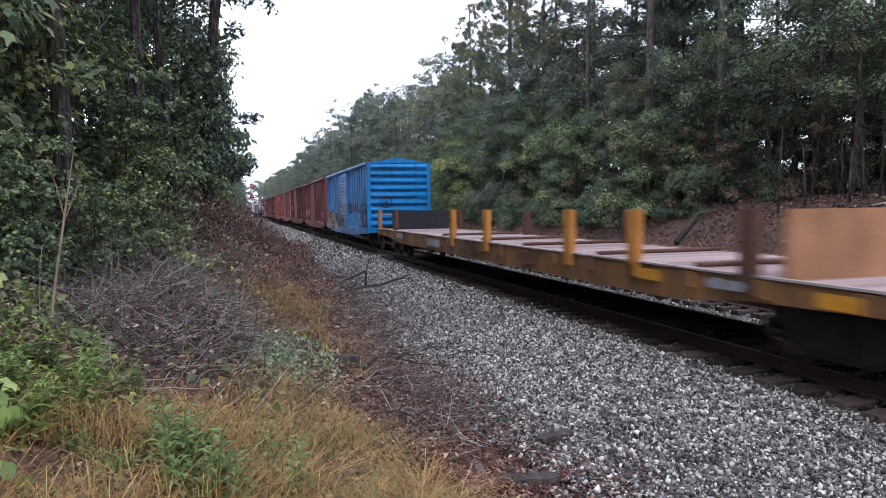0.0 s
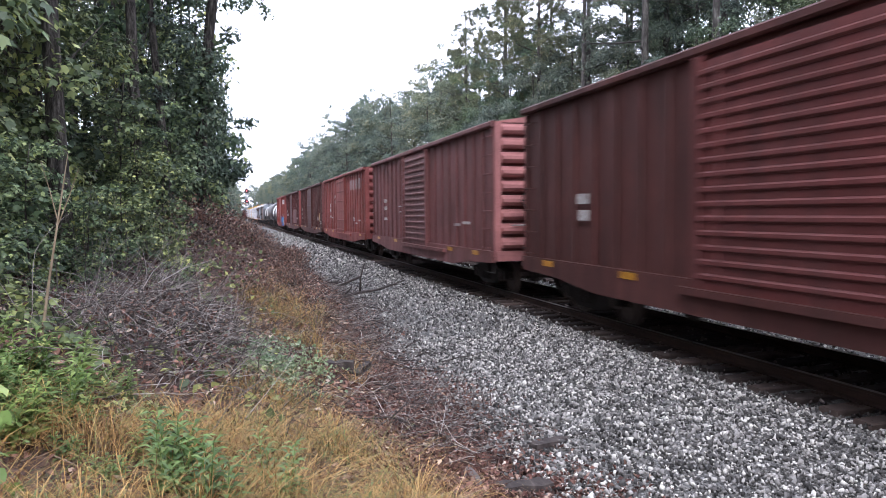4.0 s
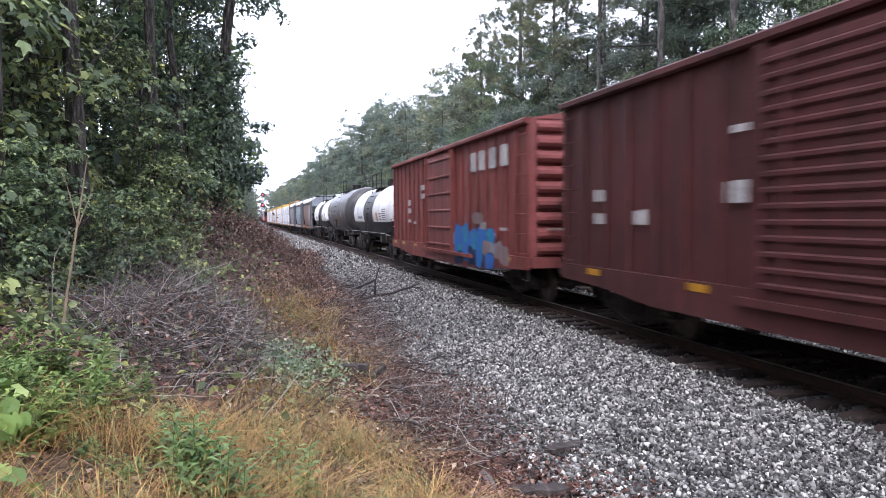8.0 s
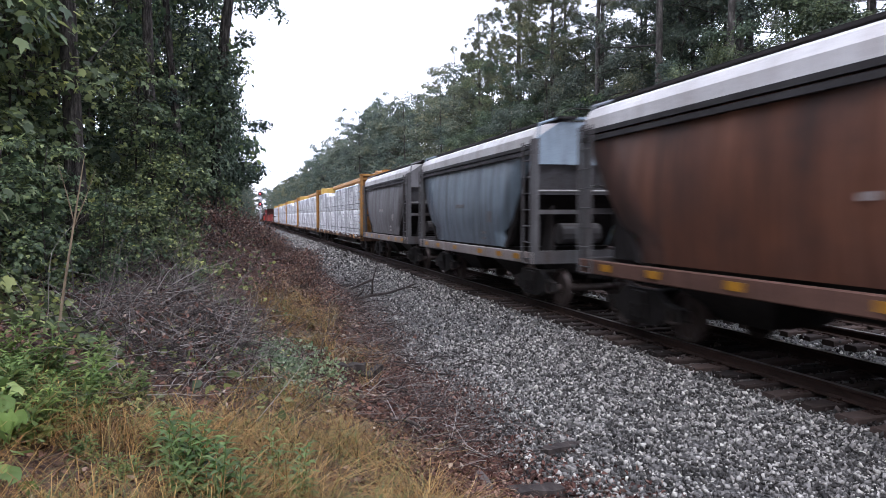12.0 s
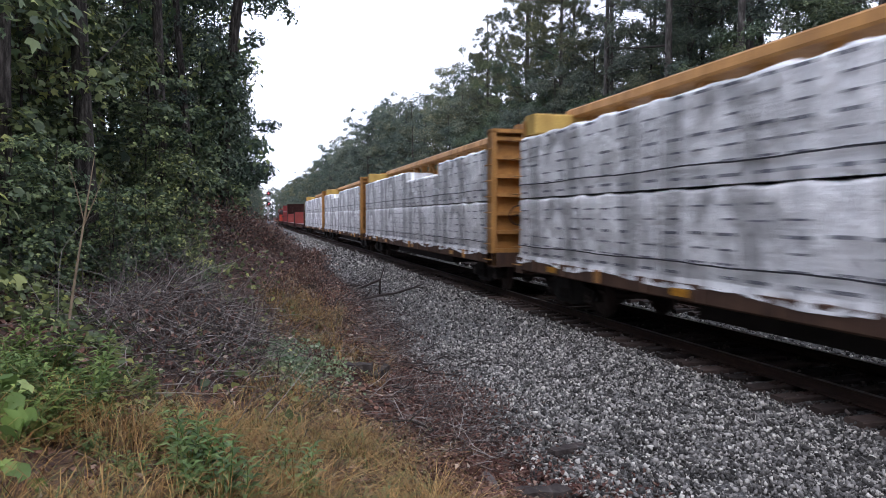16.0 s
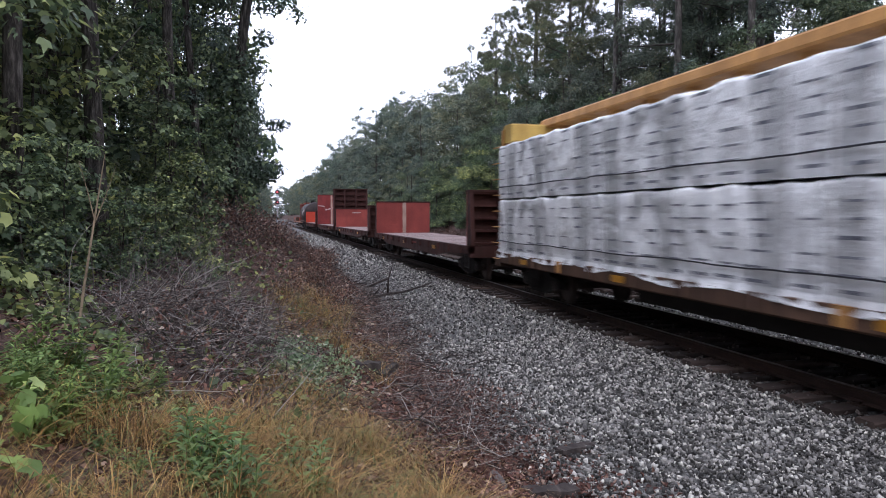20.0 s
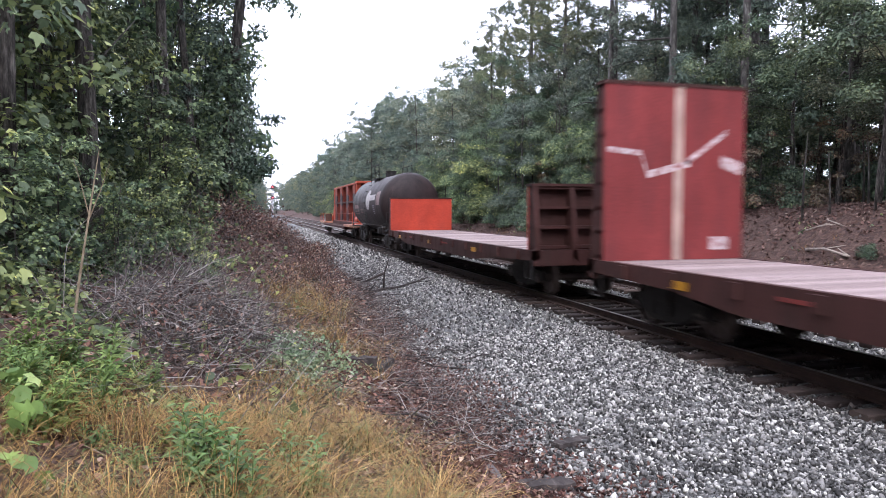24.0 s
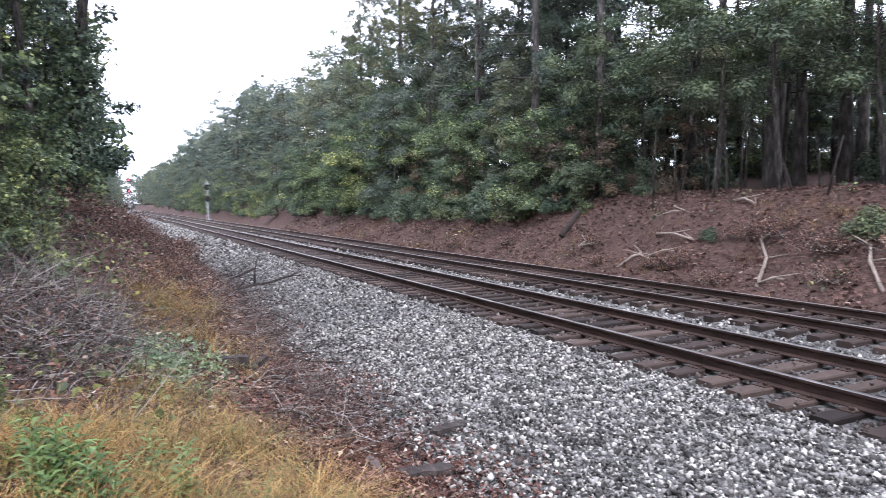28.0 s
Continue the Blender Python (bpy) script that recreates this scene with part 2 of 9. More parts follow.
def ground_z(x, y):
    x, y = np.asarray(x, float), np.asarray(y, float)
    d = np.maximum(toe(y) - x, 0)
    near = 1 - step(6, 17, y)
    left = near * (0.33 * np.minimum(d, 3.2) + 0.42 * np.maximum(np.minimum(d, 9) - 3.2, 0)) + (1 - near) * 3.1 * (1 - np.exp(-d / 3.0))
    e = np.maximum(x - 12.9, 0)
    right = 2.55 * step(0, 4.2, e) + 0.07 * np.clip(e - 3.5, 0, 30)
    rough = wave(x, y, 0.9) * 0.06 + wave(x, y, 3.3) * 0.025
    return -0.42 + left + right + rough * (step(0, 1.0, d) + step(0, 1.0, e))


def bed_z(x, y):
    """The ballast's top."""
    x, y = np.asarray(x, float), np.asarray(y, float)
    t = toe(y)
    z = -0.43 + 0.19 * step(t - 0.2, 5.9, x) - 0.05 * step(9.1, 9.6, x) * (1 - step(9.7, 10.2, x)) - 0.3 * step(12.6, 13.5, x)
    return z + wave(x, y, 5.0) * 0.012


def sheet(name, xs, ys, zf, material):
    gx, gy = np.meshgrid(xs, ys)
    v = np.stack([gx, gy, zf(gx, gy)], -1).reshape(-1, 3)
    nx, ny = len(xs), len(ys)
    i = (np.arange(ny - 1)[:, None] * nx + np.arange(nx - 1)).ravel()
    return numeric(name, v, np.stack([i, i + 1, i + nx + 1, i + nx], 1), material, True)


xs = np.concatenate([[-1500, -400, -120, -60, -30], np.arange(-18, -5, 0.7), np.arange(-5, 5, 0.18), np.arange(5, 12.5, 0.8), np.arange(12.5, 19, 0.3), np.arange(19, 30, 1.5), [35, 45, 70, 130, 400, 1500]])
ys = np.concatenate([[-1500, -300, -80, -30], np.arange(-12, 0, 1.0), np.arange(0, 26, 0.25), np.arange(26, 60, 0.8), np.arange(60, 200, 4.0), [210, 240, 300, 400, 600, 1000, 1600]])
ground = thing("ground", "brown soil cutting covered with dry leaf litter", "ground", m=sheet("ground", xs, ys, ground_z, M_DIRT), kind="structure")

s = np.linspace(0, 1, 60)
by = np.concatenate([[-60, -30], np.arange(-12, 40, 0.5), np.arange(40, 200, 4.0), [240, 300, 400, 600, 1000]])
bx = np.concatenate([np.linspace(2.0, 6.2, 30), np.linspace(6.4, 12.6, 26), np.linspace(12.7, 13.6, 6)])
gx, gy = np.meshgrid(bx, by)
gx = np.where(gx < 6.2, 6.2 - (6.2 - gx) * (6.2 - toe(gy) + 0.15) / 4.2, gx)
bv = np.stack([gx, gy, bed_z(gx, gy)], -1).reshape(-1, 3)
bi = (np.arange(len(by) - 1)[:, None] * len(bx) + np.arange(len(bx) - 1)).ravel()
ballast = thing("ballast_bed", "grey crushed stone ballast under the two tracks", "ballast", m=numeric("ballast_bed", bv, np.stack([bi, bi + 1, bi + len(bx) + 1, bi + len(bx)], 1), M_BED, True), kind="structure")


# ---- the two tracks: rails, ties, plates ----
def rail_mesh(name):
    p = [(-0.075, -0.165), (0.075, -0.165), (0.075, -0.155), (0.012, -0.135), (0.012, -0.045), (0.037, -0.035), (0.037, -0.004), (-0.037, -0.004), (-0.037, -0.035), (-0.012, -0.045), (-0.012, -0.135), (-0.075, -0.155)]
    return Mesh().sweep(p, -60, 900).data(name, M_RAIL)


RAIL = rail_mesh("rail")
HEAD = Mesh().sweep([(-0.036, -0.004), (-0.03, 0.0), (0.03, 0.0), (0.036, -0.004)], -60, 900).data("rail_head", M_RAILTOP)
TIES = []
for k in range(4):
    tm = Mesh()
    w = 0.112 + 0.006 * k
    tm.box(-1.36 + 0.03 * k, -w, -0.33, 1.35 - 0.02 * k, w, -0.168, 0.018)
    TIES.append(tm.data("tie", M_TIE))
PLATE = Mesh().box(-0.19, -0.085, -0.168, 0.19, 0.085, -0.158).box(-0.13, -0.05, -0.158, -0.09, -0.01, -0.13).box(0.09, 0.01, -0.158, 0.13, 0.05, -0.13).data("tie_plate", M_RAIL)


def track(x, label, n_ties):
    t = thing("railway_track", label, "railway track", "railway tracks", at=pose(x, 0, 0), kind="structure")
    for side in (-1, 1):
        r = part("rail", RAIL, M_RAIL, t, "rust-brown steel rail with a worn bright head")
        r.location.x = side * GAUGE / 2
        part("rail_head", HEAD, M_RAILTOP, r)
    rng = random.Random(int(x * 10))
    for k in range(n_ties):
        tie = part("tie", rng.choice(TIES), M_TIE, t)
        tie.location = (rng.uniform(-0.04, 0.04), -3.0 + 0.515 * k, rng.uniform(-0.012, 0.004))
        tie.rotation_euler.z = rng.uniform(-0.02, 0.02)
        if k < 60:
            for side in (-1, 1):
                pl = part("tie_plate", PLATE, M_RAIL, tie)
                pl.location.x = side * GAUGE / 2
    far = Mesh()
    for k in range(n_ties, 560):
        far.box(-1.35, -3.0 + 0.515 * k - 0.115, -0.3, 1.35, -3.0 + 0.515 * k + 0.115, -0.17)
    tagged(part("distant_ties", far, M_TIE, t), kind="stuff")
    return t


track(TRACK_A, "rusty railway track on dark wooden ties in grey ballast", 240)
track(TRACK_B, "second rusty railway track beyond the train's track", 130)


# ---- the freight train ----
SPEED, LAG = 16.2635, 0.0009
ROLLING = []      # (thing, distance along the track at 0 s, offset)
AXLES = []


def car(name, label, y0, category="freight car"):
    ob = thing(name, label, category, "cars of the freight train", at=pose(TRACK_A, y0, 0))
    ROLLING.append((ob, y0))
    return ob


def wheelset_mesh():
    m = Mesh()
    for s in (-1, 1):
        x = s * 0.73
        pts = [(x - s * 0.02, 0.12), (x - s * 0.02, 0.36), (x - s * 0.07, 0.37), (x - s * 0.07, 0.445), (x - s * 0.04, 0.45), (x - s * 0.03, 0.415), (x + s * 0.06, 0.405), (x + s * 0.07, 0.37), (x + s * 0.02, 0.35), (x + s * 0.03, 0.13)]
        n = 28
        vs = [(px, r * math.cos(2 * math.pi * k / n), r * math.sin(2 * math.pi * k / n)) for k in range(n) for px, r in pts]
        q = len(pts)
        m.add(vs, [(k * q + j, k * q + (j + 1) % q, ((k + 1) % n) * q + (j + 1) % q, ((k + 1) % n) * q + j) for k in range(n) for j in range(q)])
    m.tube([(-1.0, 0, 0), (1.0, 0, 0)], 0.085, 12)
    for s in (-1, 1):
        m.tube([(s * 0.9, 0, 0), (s * 1.06, 0, 0)], 0.13, 8)
        m.box(s * 1.06 - 0.012, -0.1, -0.02, s * 1.06 + 0.012, 0.1, 0.02)
    return m.data("wheelset", M_WHEEL)


WHEELSET = wheelset_mesh()


def truck_mesh():
    m = Mesh()
    for s in (-1, 1):
        x0, x1 = sorted((s * 0.92, s * 1.06))
        top = [(-1.12, 0.36), (-1.12, 0.56), (-0.75, 0.62), (-0.45, 0.80), (0.45, 0.80), (0.75, 0.62), (1.12, 0.56), (1.12, 0.36), (0.72, 0.34), (0.42, 0.20), (-0.42, 0.20), (-0.72, 0.34)]
        m.slab(top, x0, x1)
        for y in (-0.2, -0.07, 0.07, 0.2):
            m.tube([(s * 1.1, y, 0.3), (s * 1.1, y, 0.55)], 0.055, 8)
    m.box(-1.15, -0.2, 0.52, 1.15, 0.2, 0.76, 0.03)
    return m.data("truck", M_BLACK)


TRUCK = truck_mesh()


def trucks(parent, ys):
    for y in ys:
        t = part("truck", TRUCK, M_BLACK, parent, "grimy cast side frame truck")
        t.location.y = y
        for a in (-0.89, 0.89):
            w = part("wheelset", WHEELSET, M_WHEEL, t)
            w.location = (0, a, 0.42)
            AXLES.append((w, a))


def couplers(parent, length):
    for y, d in ((0, -1), (length, 1)):
        m = Mesh().box(-0.11, min(y, y + d * 0.62), 0.76, 0.11, max(y, y + d * 0.62), 0.98, 0.03)
        m.box(-0.2, y + d * 0.58 - 0.12, 0.68, 0.17, y + d * 0.58 + 0.2, 1.04, 0.05)
        part("coupler", m, M_BLACK, parent)
        h = Mesh().tube([(0.32, y, 0.8), (0.34, y + d * 0.3, 0.55), (0.3, y + d * 0.6, 0.42), (0.26, y + d * 0.82, 0.5)], 0.028, 6)
        part("air_hose", h, M_BLACK, parent)


RUNGS = {}


def ladder(parent, x, y, z0, z1, material, axis="y", width=0.44, step_h=0.42, rails=True, name="ladder"):
    """A ladder of two rails with rungs, or a column of single grab irons."""
    side = (0.07 if x > 0 else -0.07) if axis == "y" else 0.0
    key = (axis, width, material.name, side)
    if key not in RUNGS:
        end = (0, width, 0) if axis == "y" else (width, 0, 0)
        path = [(0, 0, 0), end] if rails else [(-side, 0, 0), (0, 0, 0), end, (end[0] - side, end[1], 0)]
        RUNGS[key] = Mesh().tube(path, 0.014, 5).data("rung", material)
    holder = parent
    if rails:
        m = Mesh()
        e = (0, width, 0) if axis == "y" else (width, 0, 0)
        m.box(-0.02, -0.02, z0, 0.02, 0.02, z1).box(e[0] - 0.02, e[1] - 0.02, z0, e[0] + 0.02, e[1] + 0.02, z1).box(-0.02, -0.02, z0, e[0] + 0.02, e[1] + 0.02, z0 + 0.02)
        holder = part(name, m, material, parent)
        holder.location = (x + side, y, 0)
    k = 0
    while z0 + 0.12 + k * step_h <= z1:
        r = part("rung" if rails else "grab_iron", RUNGS[key], material, holder)
        r.location = (0, 0, z0 + 0.12 + k * step_h) if rails else (x + side, y, z0 + 0.12 + k * step_h)
        k += 1
    return holder


def blob(y, z, w, h, seed, x, lobes=22):
    """A ragged painted shape on a wall that faces -x."""
    rng = random.Random(seed)
    pts = []
    for k in range(lobes):
        a = 2 * math.pi * k / lobes
        sx, sz = math.copysign(abs(math.cos(a)) ** 0.55, math.cos(a)), math.copysign(abs(math.sin(a)) ** 0.6, math.sin(a))
        r = rng.uniform(0.72, 1.08)
        pts.append((y + sx * w / 2 * r, z + sz * h / 2 * rng.uniform(0.75, 1.08)))
    m = Mesh()
    m.slab(pts, x - 0.004, x)
    return m


def bars(rows, x, seed=0):
    """Unreadable stencilled writing: rows of (y, z, width, height) as short bars."""
    rng = random.Random(seed)
    m = Mesh()
    for y, z, w, h in rows:
        p = y
        while p < y + w - 0.01:
            q = min(y + w, p + rng.uniform(0.5, 1.1) * h)
            m.box(x - 0.005, p, z, x, q, z + h * rng.uniform(0.85, 1.0))
            p = q + 0.22 * h
    return m


def marks(parent, spec, x=-1.56, material=None):
    for k, rows in enumerate(spec):
        tagged(part("stencil", bars(rows, x, k + int(parent.location.y)), material or M_WHITE, parent, "faded white stencilled bars"), kind="stuff")


def reflectors(parent, ys, z, x=-1.56, w=0.42, h=0.11):
    for y in ys:
        part("reflector", Mesh().box(x - 0.008, y, z, x, y + w, z + h), M_AMBER, parent, "amber reflector strip")


def boxcar(label, y0, M, M_END, M_DOOR, louvred=True, length=14.22, roof=None, door_at=-0.3):
    c = car("boxcar", label, y0, "boxcar")
    L, W, Z0, Z1 = length, 1.55, 0.98, 4.22
    d0, d1 = L / 2 - 1.2 + door_at, L / 2 + 1.75 + door_at
    body = Mesh().box(-W, 0.02, Z0, W, L - 0.02, Z1)
    part("body", body, M, c)
    for s in (-1, 1):
        for a, b in ((0.0, d0), (d1, L)):
            n = max(3, int(round((b - a) / 0.72)))
            for k in range(n + 1):
                y = a + 0.06 + (b - a - 0.12) * k / n
                r = Mesh().box(min(s * W, s * (W + 0.05)), y - 0.055, Z0 + 0.12, max(s * W, s * (W + 0.05)), y + 0.055, Z1 - 0.1, 0.02)
                part("side_post", r, M, c)
        x0, x1 = sorted((s * W, s * (W + 0.1)))
        sill = Mesh().slab([(0, Z0 + 0.14), (L, Z0 + 0.14), (L, Z0 - 0.14), (L - 1.6, Z0 - 0.2), (L - 3.0, Z0 - 0.35), (3.0, Z0 - 0.35), (1.6, Z0 - 0.2), (0, Z0 - 0.14)], x0, x1)
        part("side_sill", sill, M, c)
        part("eave", Mesh().box(min(s * (W - 0.02), s * (W + 0.13)), -0.03, Z1 - 0.1, max(s * (W - 0.02), s * (W + 0.13)), L + 0.03, Z1 + 0.04, 0.03), M, c)
        xd0, xd1 = sorted((s * (W + 0.02), s * (W + 0.11)))
        door = part("door", Mesh().box(xd0, d0, Z0 + 0.02, xd1, d1, Z1 - 0.2), M_DOOR, c)
        n = 15 if louvred else 6
        for k in range(n):
            z = Z0 + 0.2 + (Z1 - Z0 - 0.55) * k / (n - 1)
            xa, xb = sorted((s * (W + 0.1), s * (W + 0.15)))
            h = 0.05 if louvred else 0.045
            part("door_rib", Mesh().box(xa, d0 + 0.1, z - h, xb, d1 - 0.1, z + h, 0.028), M_DOOR, door)
        for dy in (d0, d1):
            part("door_post", Mesh().box(min(s * W, s * (W + 0.15)), dy - 0.06, Z0 - 0.05, max(s * W, s * (W + 0.15)), dy + 0.06, Z1 - 0.12), M_DOOR, door)
        part("door_track", Mesh().box(min(s * W, s * (W + 0.19)), d0 - 2.0, Z0 - 0.07, max(s * W, s * (W + 0.19)), d1 + 0.3, Z0 + 0.03), M, c)
        bar = Mesh().tube([(s * (W + 0.2), d1 - 0.5, Z0 + 0.2), (s * (W + 0.2), d1 - 0.5, Z1 - 0.3)], 0.022, 6)
        part("lock_rod", bar, M_DOOR, door)
        ladder(c, s * (W + 0.04), 0.1, Z0 + 0.1, Z0 + 1.5 if s > 0 else Z1 - 0.15, M, "y", 0.45, 0.45, False, "grab_irons")
        ladder(c, s * (W + 0.04), L - 0.55, Z0 + 0.1, Z1 - 0.15, M, "y", 0.45, 0.45, False, "grab_irons")
        for y in (0.3, L - 0.3):
            part("stirrup", Mesh().tube([(s * W, y - 0.2, Z0), (s * W, y - 0.2, Z0 - 0.4), (s * W, y + 0.2, Z0 - 0.4), (s * W, y + 0.2, Z0)], 0.02, 5), M_BLACK, c)
    # corrugated ends
    for y, d in ((0.0, -1), (L, 1)):
        for k in range(9):
            z = Z0 + 0.32 + k * 0.345
            prof = [(0, z - 0.12), (d * 0.09, z - 0.1), (d * 0.14, z - 0.03), (d * 0.13, z + 0.05), (d * 0.05, z + 0.13), (0, z + 0.15)]
            e = Mesh().slab([(y + a, b) for a, b in prof], -W + 0.14, W - 0.14)
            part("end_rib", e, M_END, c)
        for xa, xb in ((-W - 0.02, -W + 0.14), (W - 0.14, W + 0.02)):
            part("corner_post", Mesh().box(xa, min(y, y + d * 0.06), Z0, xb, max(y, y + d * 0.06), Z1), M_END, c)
        part("end_sill", Mesh().box(-W, min(y, y + d * 0.12), Z0 - 0.1, W, max(y, y + d * 0.12), Z0 + 0.14), M_END, c)
        gable = Mesh().add([(-W - 0.1, y, Z1), (W + 0.1, y, Z1), (0, y, Z1 + 0.28), (-W - 0.1, y + d * 0.06, Z1), (W + 0.1, y + d * 0.06, Z1), (0, y + d * 0.06, Z1 + 0.28)], [(0, 1, 2), (3, 5, 4), (0, 3, 4, 1), (1, 4, 5, 2), (2, 5, 3, 0)])
        part("gable", gable, M_END, c)
        ladder(c, W - 0.62, y + d * 0.16, Z0 + 0.1, Z1 - 0.2, M_END, "x", 0.45, 0.45, True)
        if d < 0:
            part("crossover_platform", Mesh().box(-0.9, -0.42, 1.18, 0.9, -0.12, 1.22), M_BLACK, c)
            bw = Mesh()
            ring = [(-0.7 + 0.27 * math.cos(a), -0.3, 2.35 + 0.27 * math.sin(a)) for a in [2 * math.pi * k / 20 for k in range(21)]]
            bw.tube(ring, 0.018, 6).tube([(-0.97, -0.3, 2.35), (-0.43, -0.3, 2.35)], 0.014, 5).tube([(-0.7, -0.3, 2.08), (-0.7, -0.3, 2.62)], 0.014, 5).tube([(-0.7, -0.3, 2.35), (-0.7, -0.08, 2.35)], 0.04, 8)
            part("brake_wheel", bw, M_BLACK, c)
            part("grab_bar", Mesh().tube([(-1.2, -0.16, 1.75), (0.6, -0.16, 1.75)], 0.016, 5), M_STEEL, c)
    # roof
    rf = Mesh().add([(-W - 0.12, -0.02, Z1), (0, -0.02, Z1 + 0.27), (W + 0.12, -0.02, Z1), (-W - 0.12, L + 0.02, Z1), (0, L + 0.02, Z1 + 0.27), (W + 0.12, L + 0.02, Z1), (-W - 0.12, -0.02, Z1 - 0.03), (W + 0.12, -0.02, Z1 - 0.03), (-W - 0.12, L + 0.02, Z1 - 0.03), (W + 0.12, L + 0.02, Z1 - 0.03)],
                    [(0, 1, 4, 3), (1, 2, 5, 4), (6, 8, 9, 7), (0, 3, 8, 6), (2, 7, 9, 5), (0, 6, 7, 2, 1), (3, 4, 5, 9, 8)])
    part("roof", rf, roof or M, c)
    for k in range(13):
        y = 0.3 + (L - 0.6) * k / 12
        rb = Mesh().add([(-W - 0.12, y - 0.04, Z1 + 0.01), (0, y - 0.04, Z1 + 0.3), (W + 0.12, y - 0.04, Z1 + 0.01), (-W - 0.12, y + 0.04, Z1 + 0.01), (0, y + 0.04, Z1 + 0.3), (W + 0.12, y + 0.04, Z1 + 0.01), (0, y - 0.04, Z1 + 0.2), (0, y + 0.04, Z1 + 0.2)],
                        [(0, 1, 4, 3), (1, 2, 5, 4), (0, 6, 1), (6, 2, 1), (3, 4, 7), (7, 4, 5)])
        part("roof_rib", rb, roof or M, c)
    part("underframe", Mesh().box(-0.22, 0.2, 0.62, 0.22, L - 0.2, 0.98).box(-1.3, L / 2 - 1.6, 0.72, 1.3, L / 2 - 1.45, 0.98).box(-1.3, L / 2 + 1.45, 0.72, 1.3, L / 2 + 1.6, 0.98).box(-0.9, L / 2 - 0.8, 0.5, -0.45, L / 2 + 0.5, 0.85), M_BLACK, c)
    trucks(c, (1.75, L - 1.75))
    couplers(c, L)
    return c


P_BLUE = paint("blue_car_paint", (0.02, 0.155, 0.38), (0.035, 0.06, 0.095), 0.5, 0.38, spec=0.45)
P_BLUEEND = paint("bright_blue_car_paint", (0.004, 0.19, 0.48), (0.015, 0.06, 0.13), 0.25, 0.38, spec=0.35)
P_BROWN = paint("oxide_brown_paint", (0.125, 0.036, 0.033), (0.05, 0.026, 0.024), 0.55, 0.5)
P_DARK = paint("dark_brown_paint", (0.078, 0.027, 0.023), (0.038, 0.021, 0.018), 0.5)
P_MAROON = paint("maroon_car_paint", (0.08, 0.024, 0.022), (0.034, 0.02, 0.019), 0.45)
P_MAROONLIGHT = paint("lighter_maroon_paint", (0.1, 0.034, 0.031), (0.06, 0.026, 0.024), 0.6)
P_PINK = paint("faded_oxide_paint", (0.175, 0.066, 0.062), (0.085, 0.045, 0.042), 0.6)
P_RED = paint("red_oxide_paint", (0.225, 0.056, 0.047), (0.09, 0.036, 0.031), 0.5)
# the corrugated ends have paints of their own, lighter than most sides
P_ENDRED = paint("red_end_paint", (0.225, 0.066, 0.06), (0.09, 0.04, 0.036), 0.4)
P_ENDPALE = paint("pale_red_end_paint", (0.36, 0.15, 0.14), (0.17, 0.08, 0.072), 0.4)
P_ROOF = paint("galvanised_roof", (0.25, 0.22, 0.21), (0.12, 0.07, 0.055), 0.6)
P_TEAL = paint("teal_spray_paint", (0.02, 0.24, 0.33), (0.03, 0.1, 0.3), 0.5)
P_SPRAYBLUE = paint("blue_spray_paint", (0.03, 0.13, 0.42), (0.03, 0.2, 0.4), 0.4)
P_CREAM = paint("cream_spray_paint", (0.29, 0.255, 0.21), (0.14, 0.11, 0.08), 0.6)
P_TAN = paint("tan_spray_paint", (0.33, 0.21, 0.1), (0.16, 0.1, 0.055), 0.5)
P_SPRAYBLACK = paint("black_spray_paint", (0.02, 0.02, 0.025), (0.03, 0.03, 0.04), 0.4)
P_SPRAYDULL = paint("grey_blue_spray_paint", (0.1, 0.11, 0.15), (0.05, 0.05, 0.06), 0.5)
P_PALEOX = paint("pale_oxide_spray_paint", (0.27, 0.19, 0.18), (0.14, 0.08, 0.07), 0.5)
P_SKY = paint("sky_blue_spray_paint", (0.05, 0.34, 0.52), (0.03, 0.17, 0.4), 0.4)
P_LETTER = paint("faded_letter_paint", (0.27, 0.19, 0.18), (0.2, 0.1, 0.09), 0.7)
P_PALE = paint("pale_grey_spray_paint", (0.28, 0.275, 0.31), (0.14, 0.125, 0.145), 0.6)


def graffiti(parent, shapes, x=-1.632):
    for k, (y, z, w, h, material) in enumerate(shapes):
        part("graffiti", blob(y, z, w, h, k * 7 + int(y * 10), x - 0.004 * k), material, parent, "spray-painted patch")


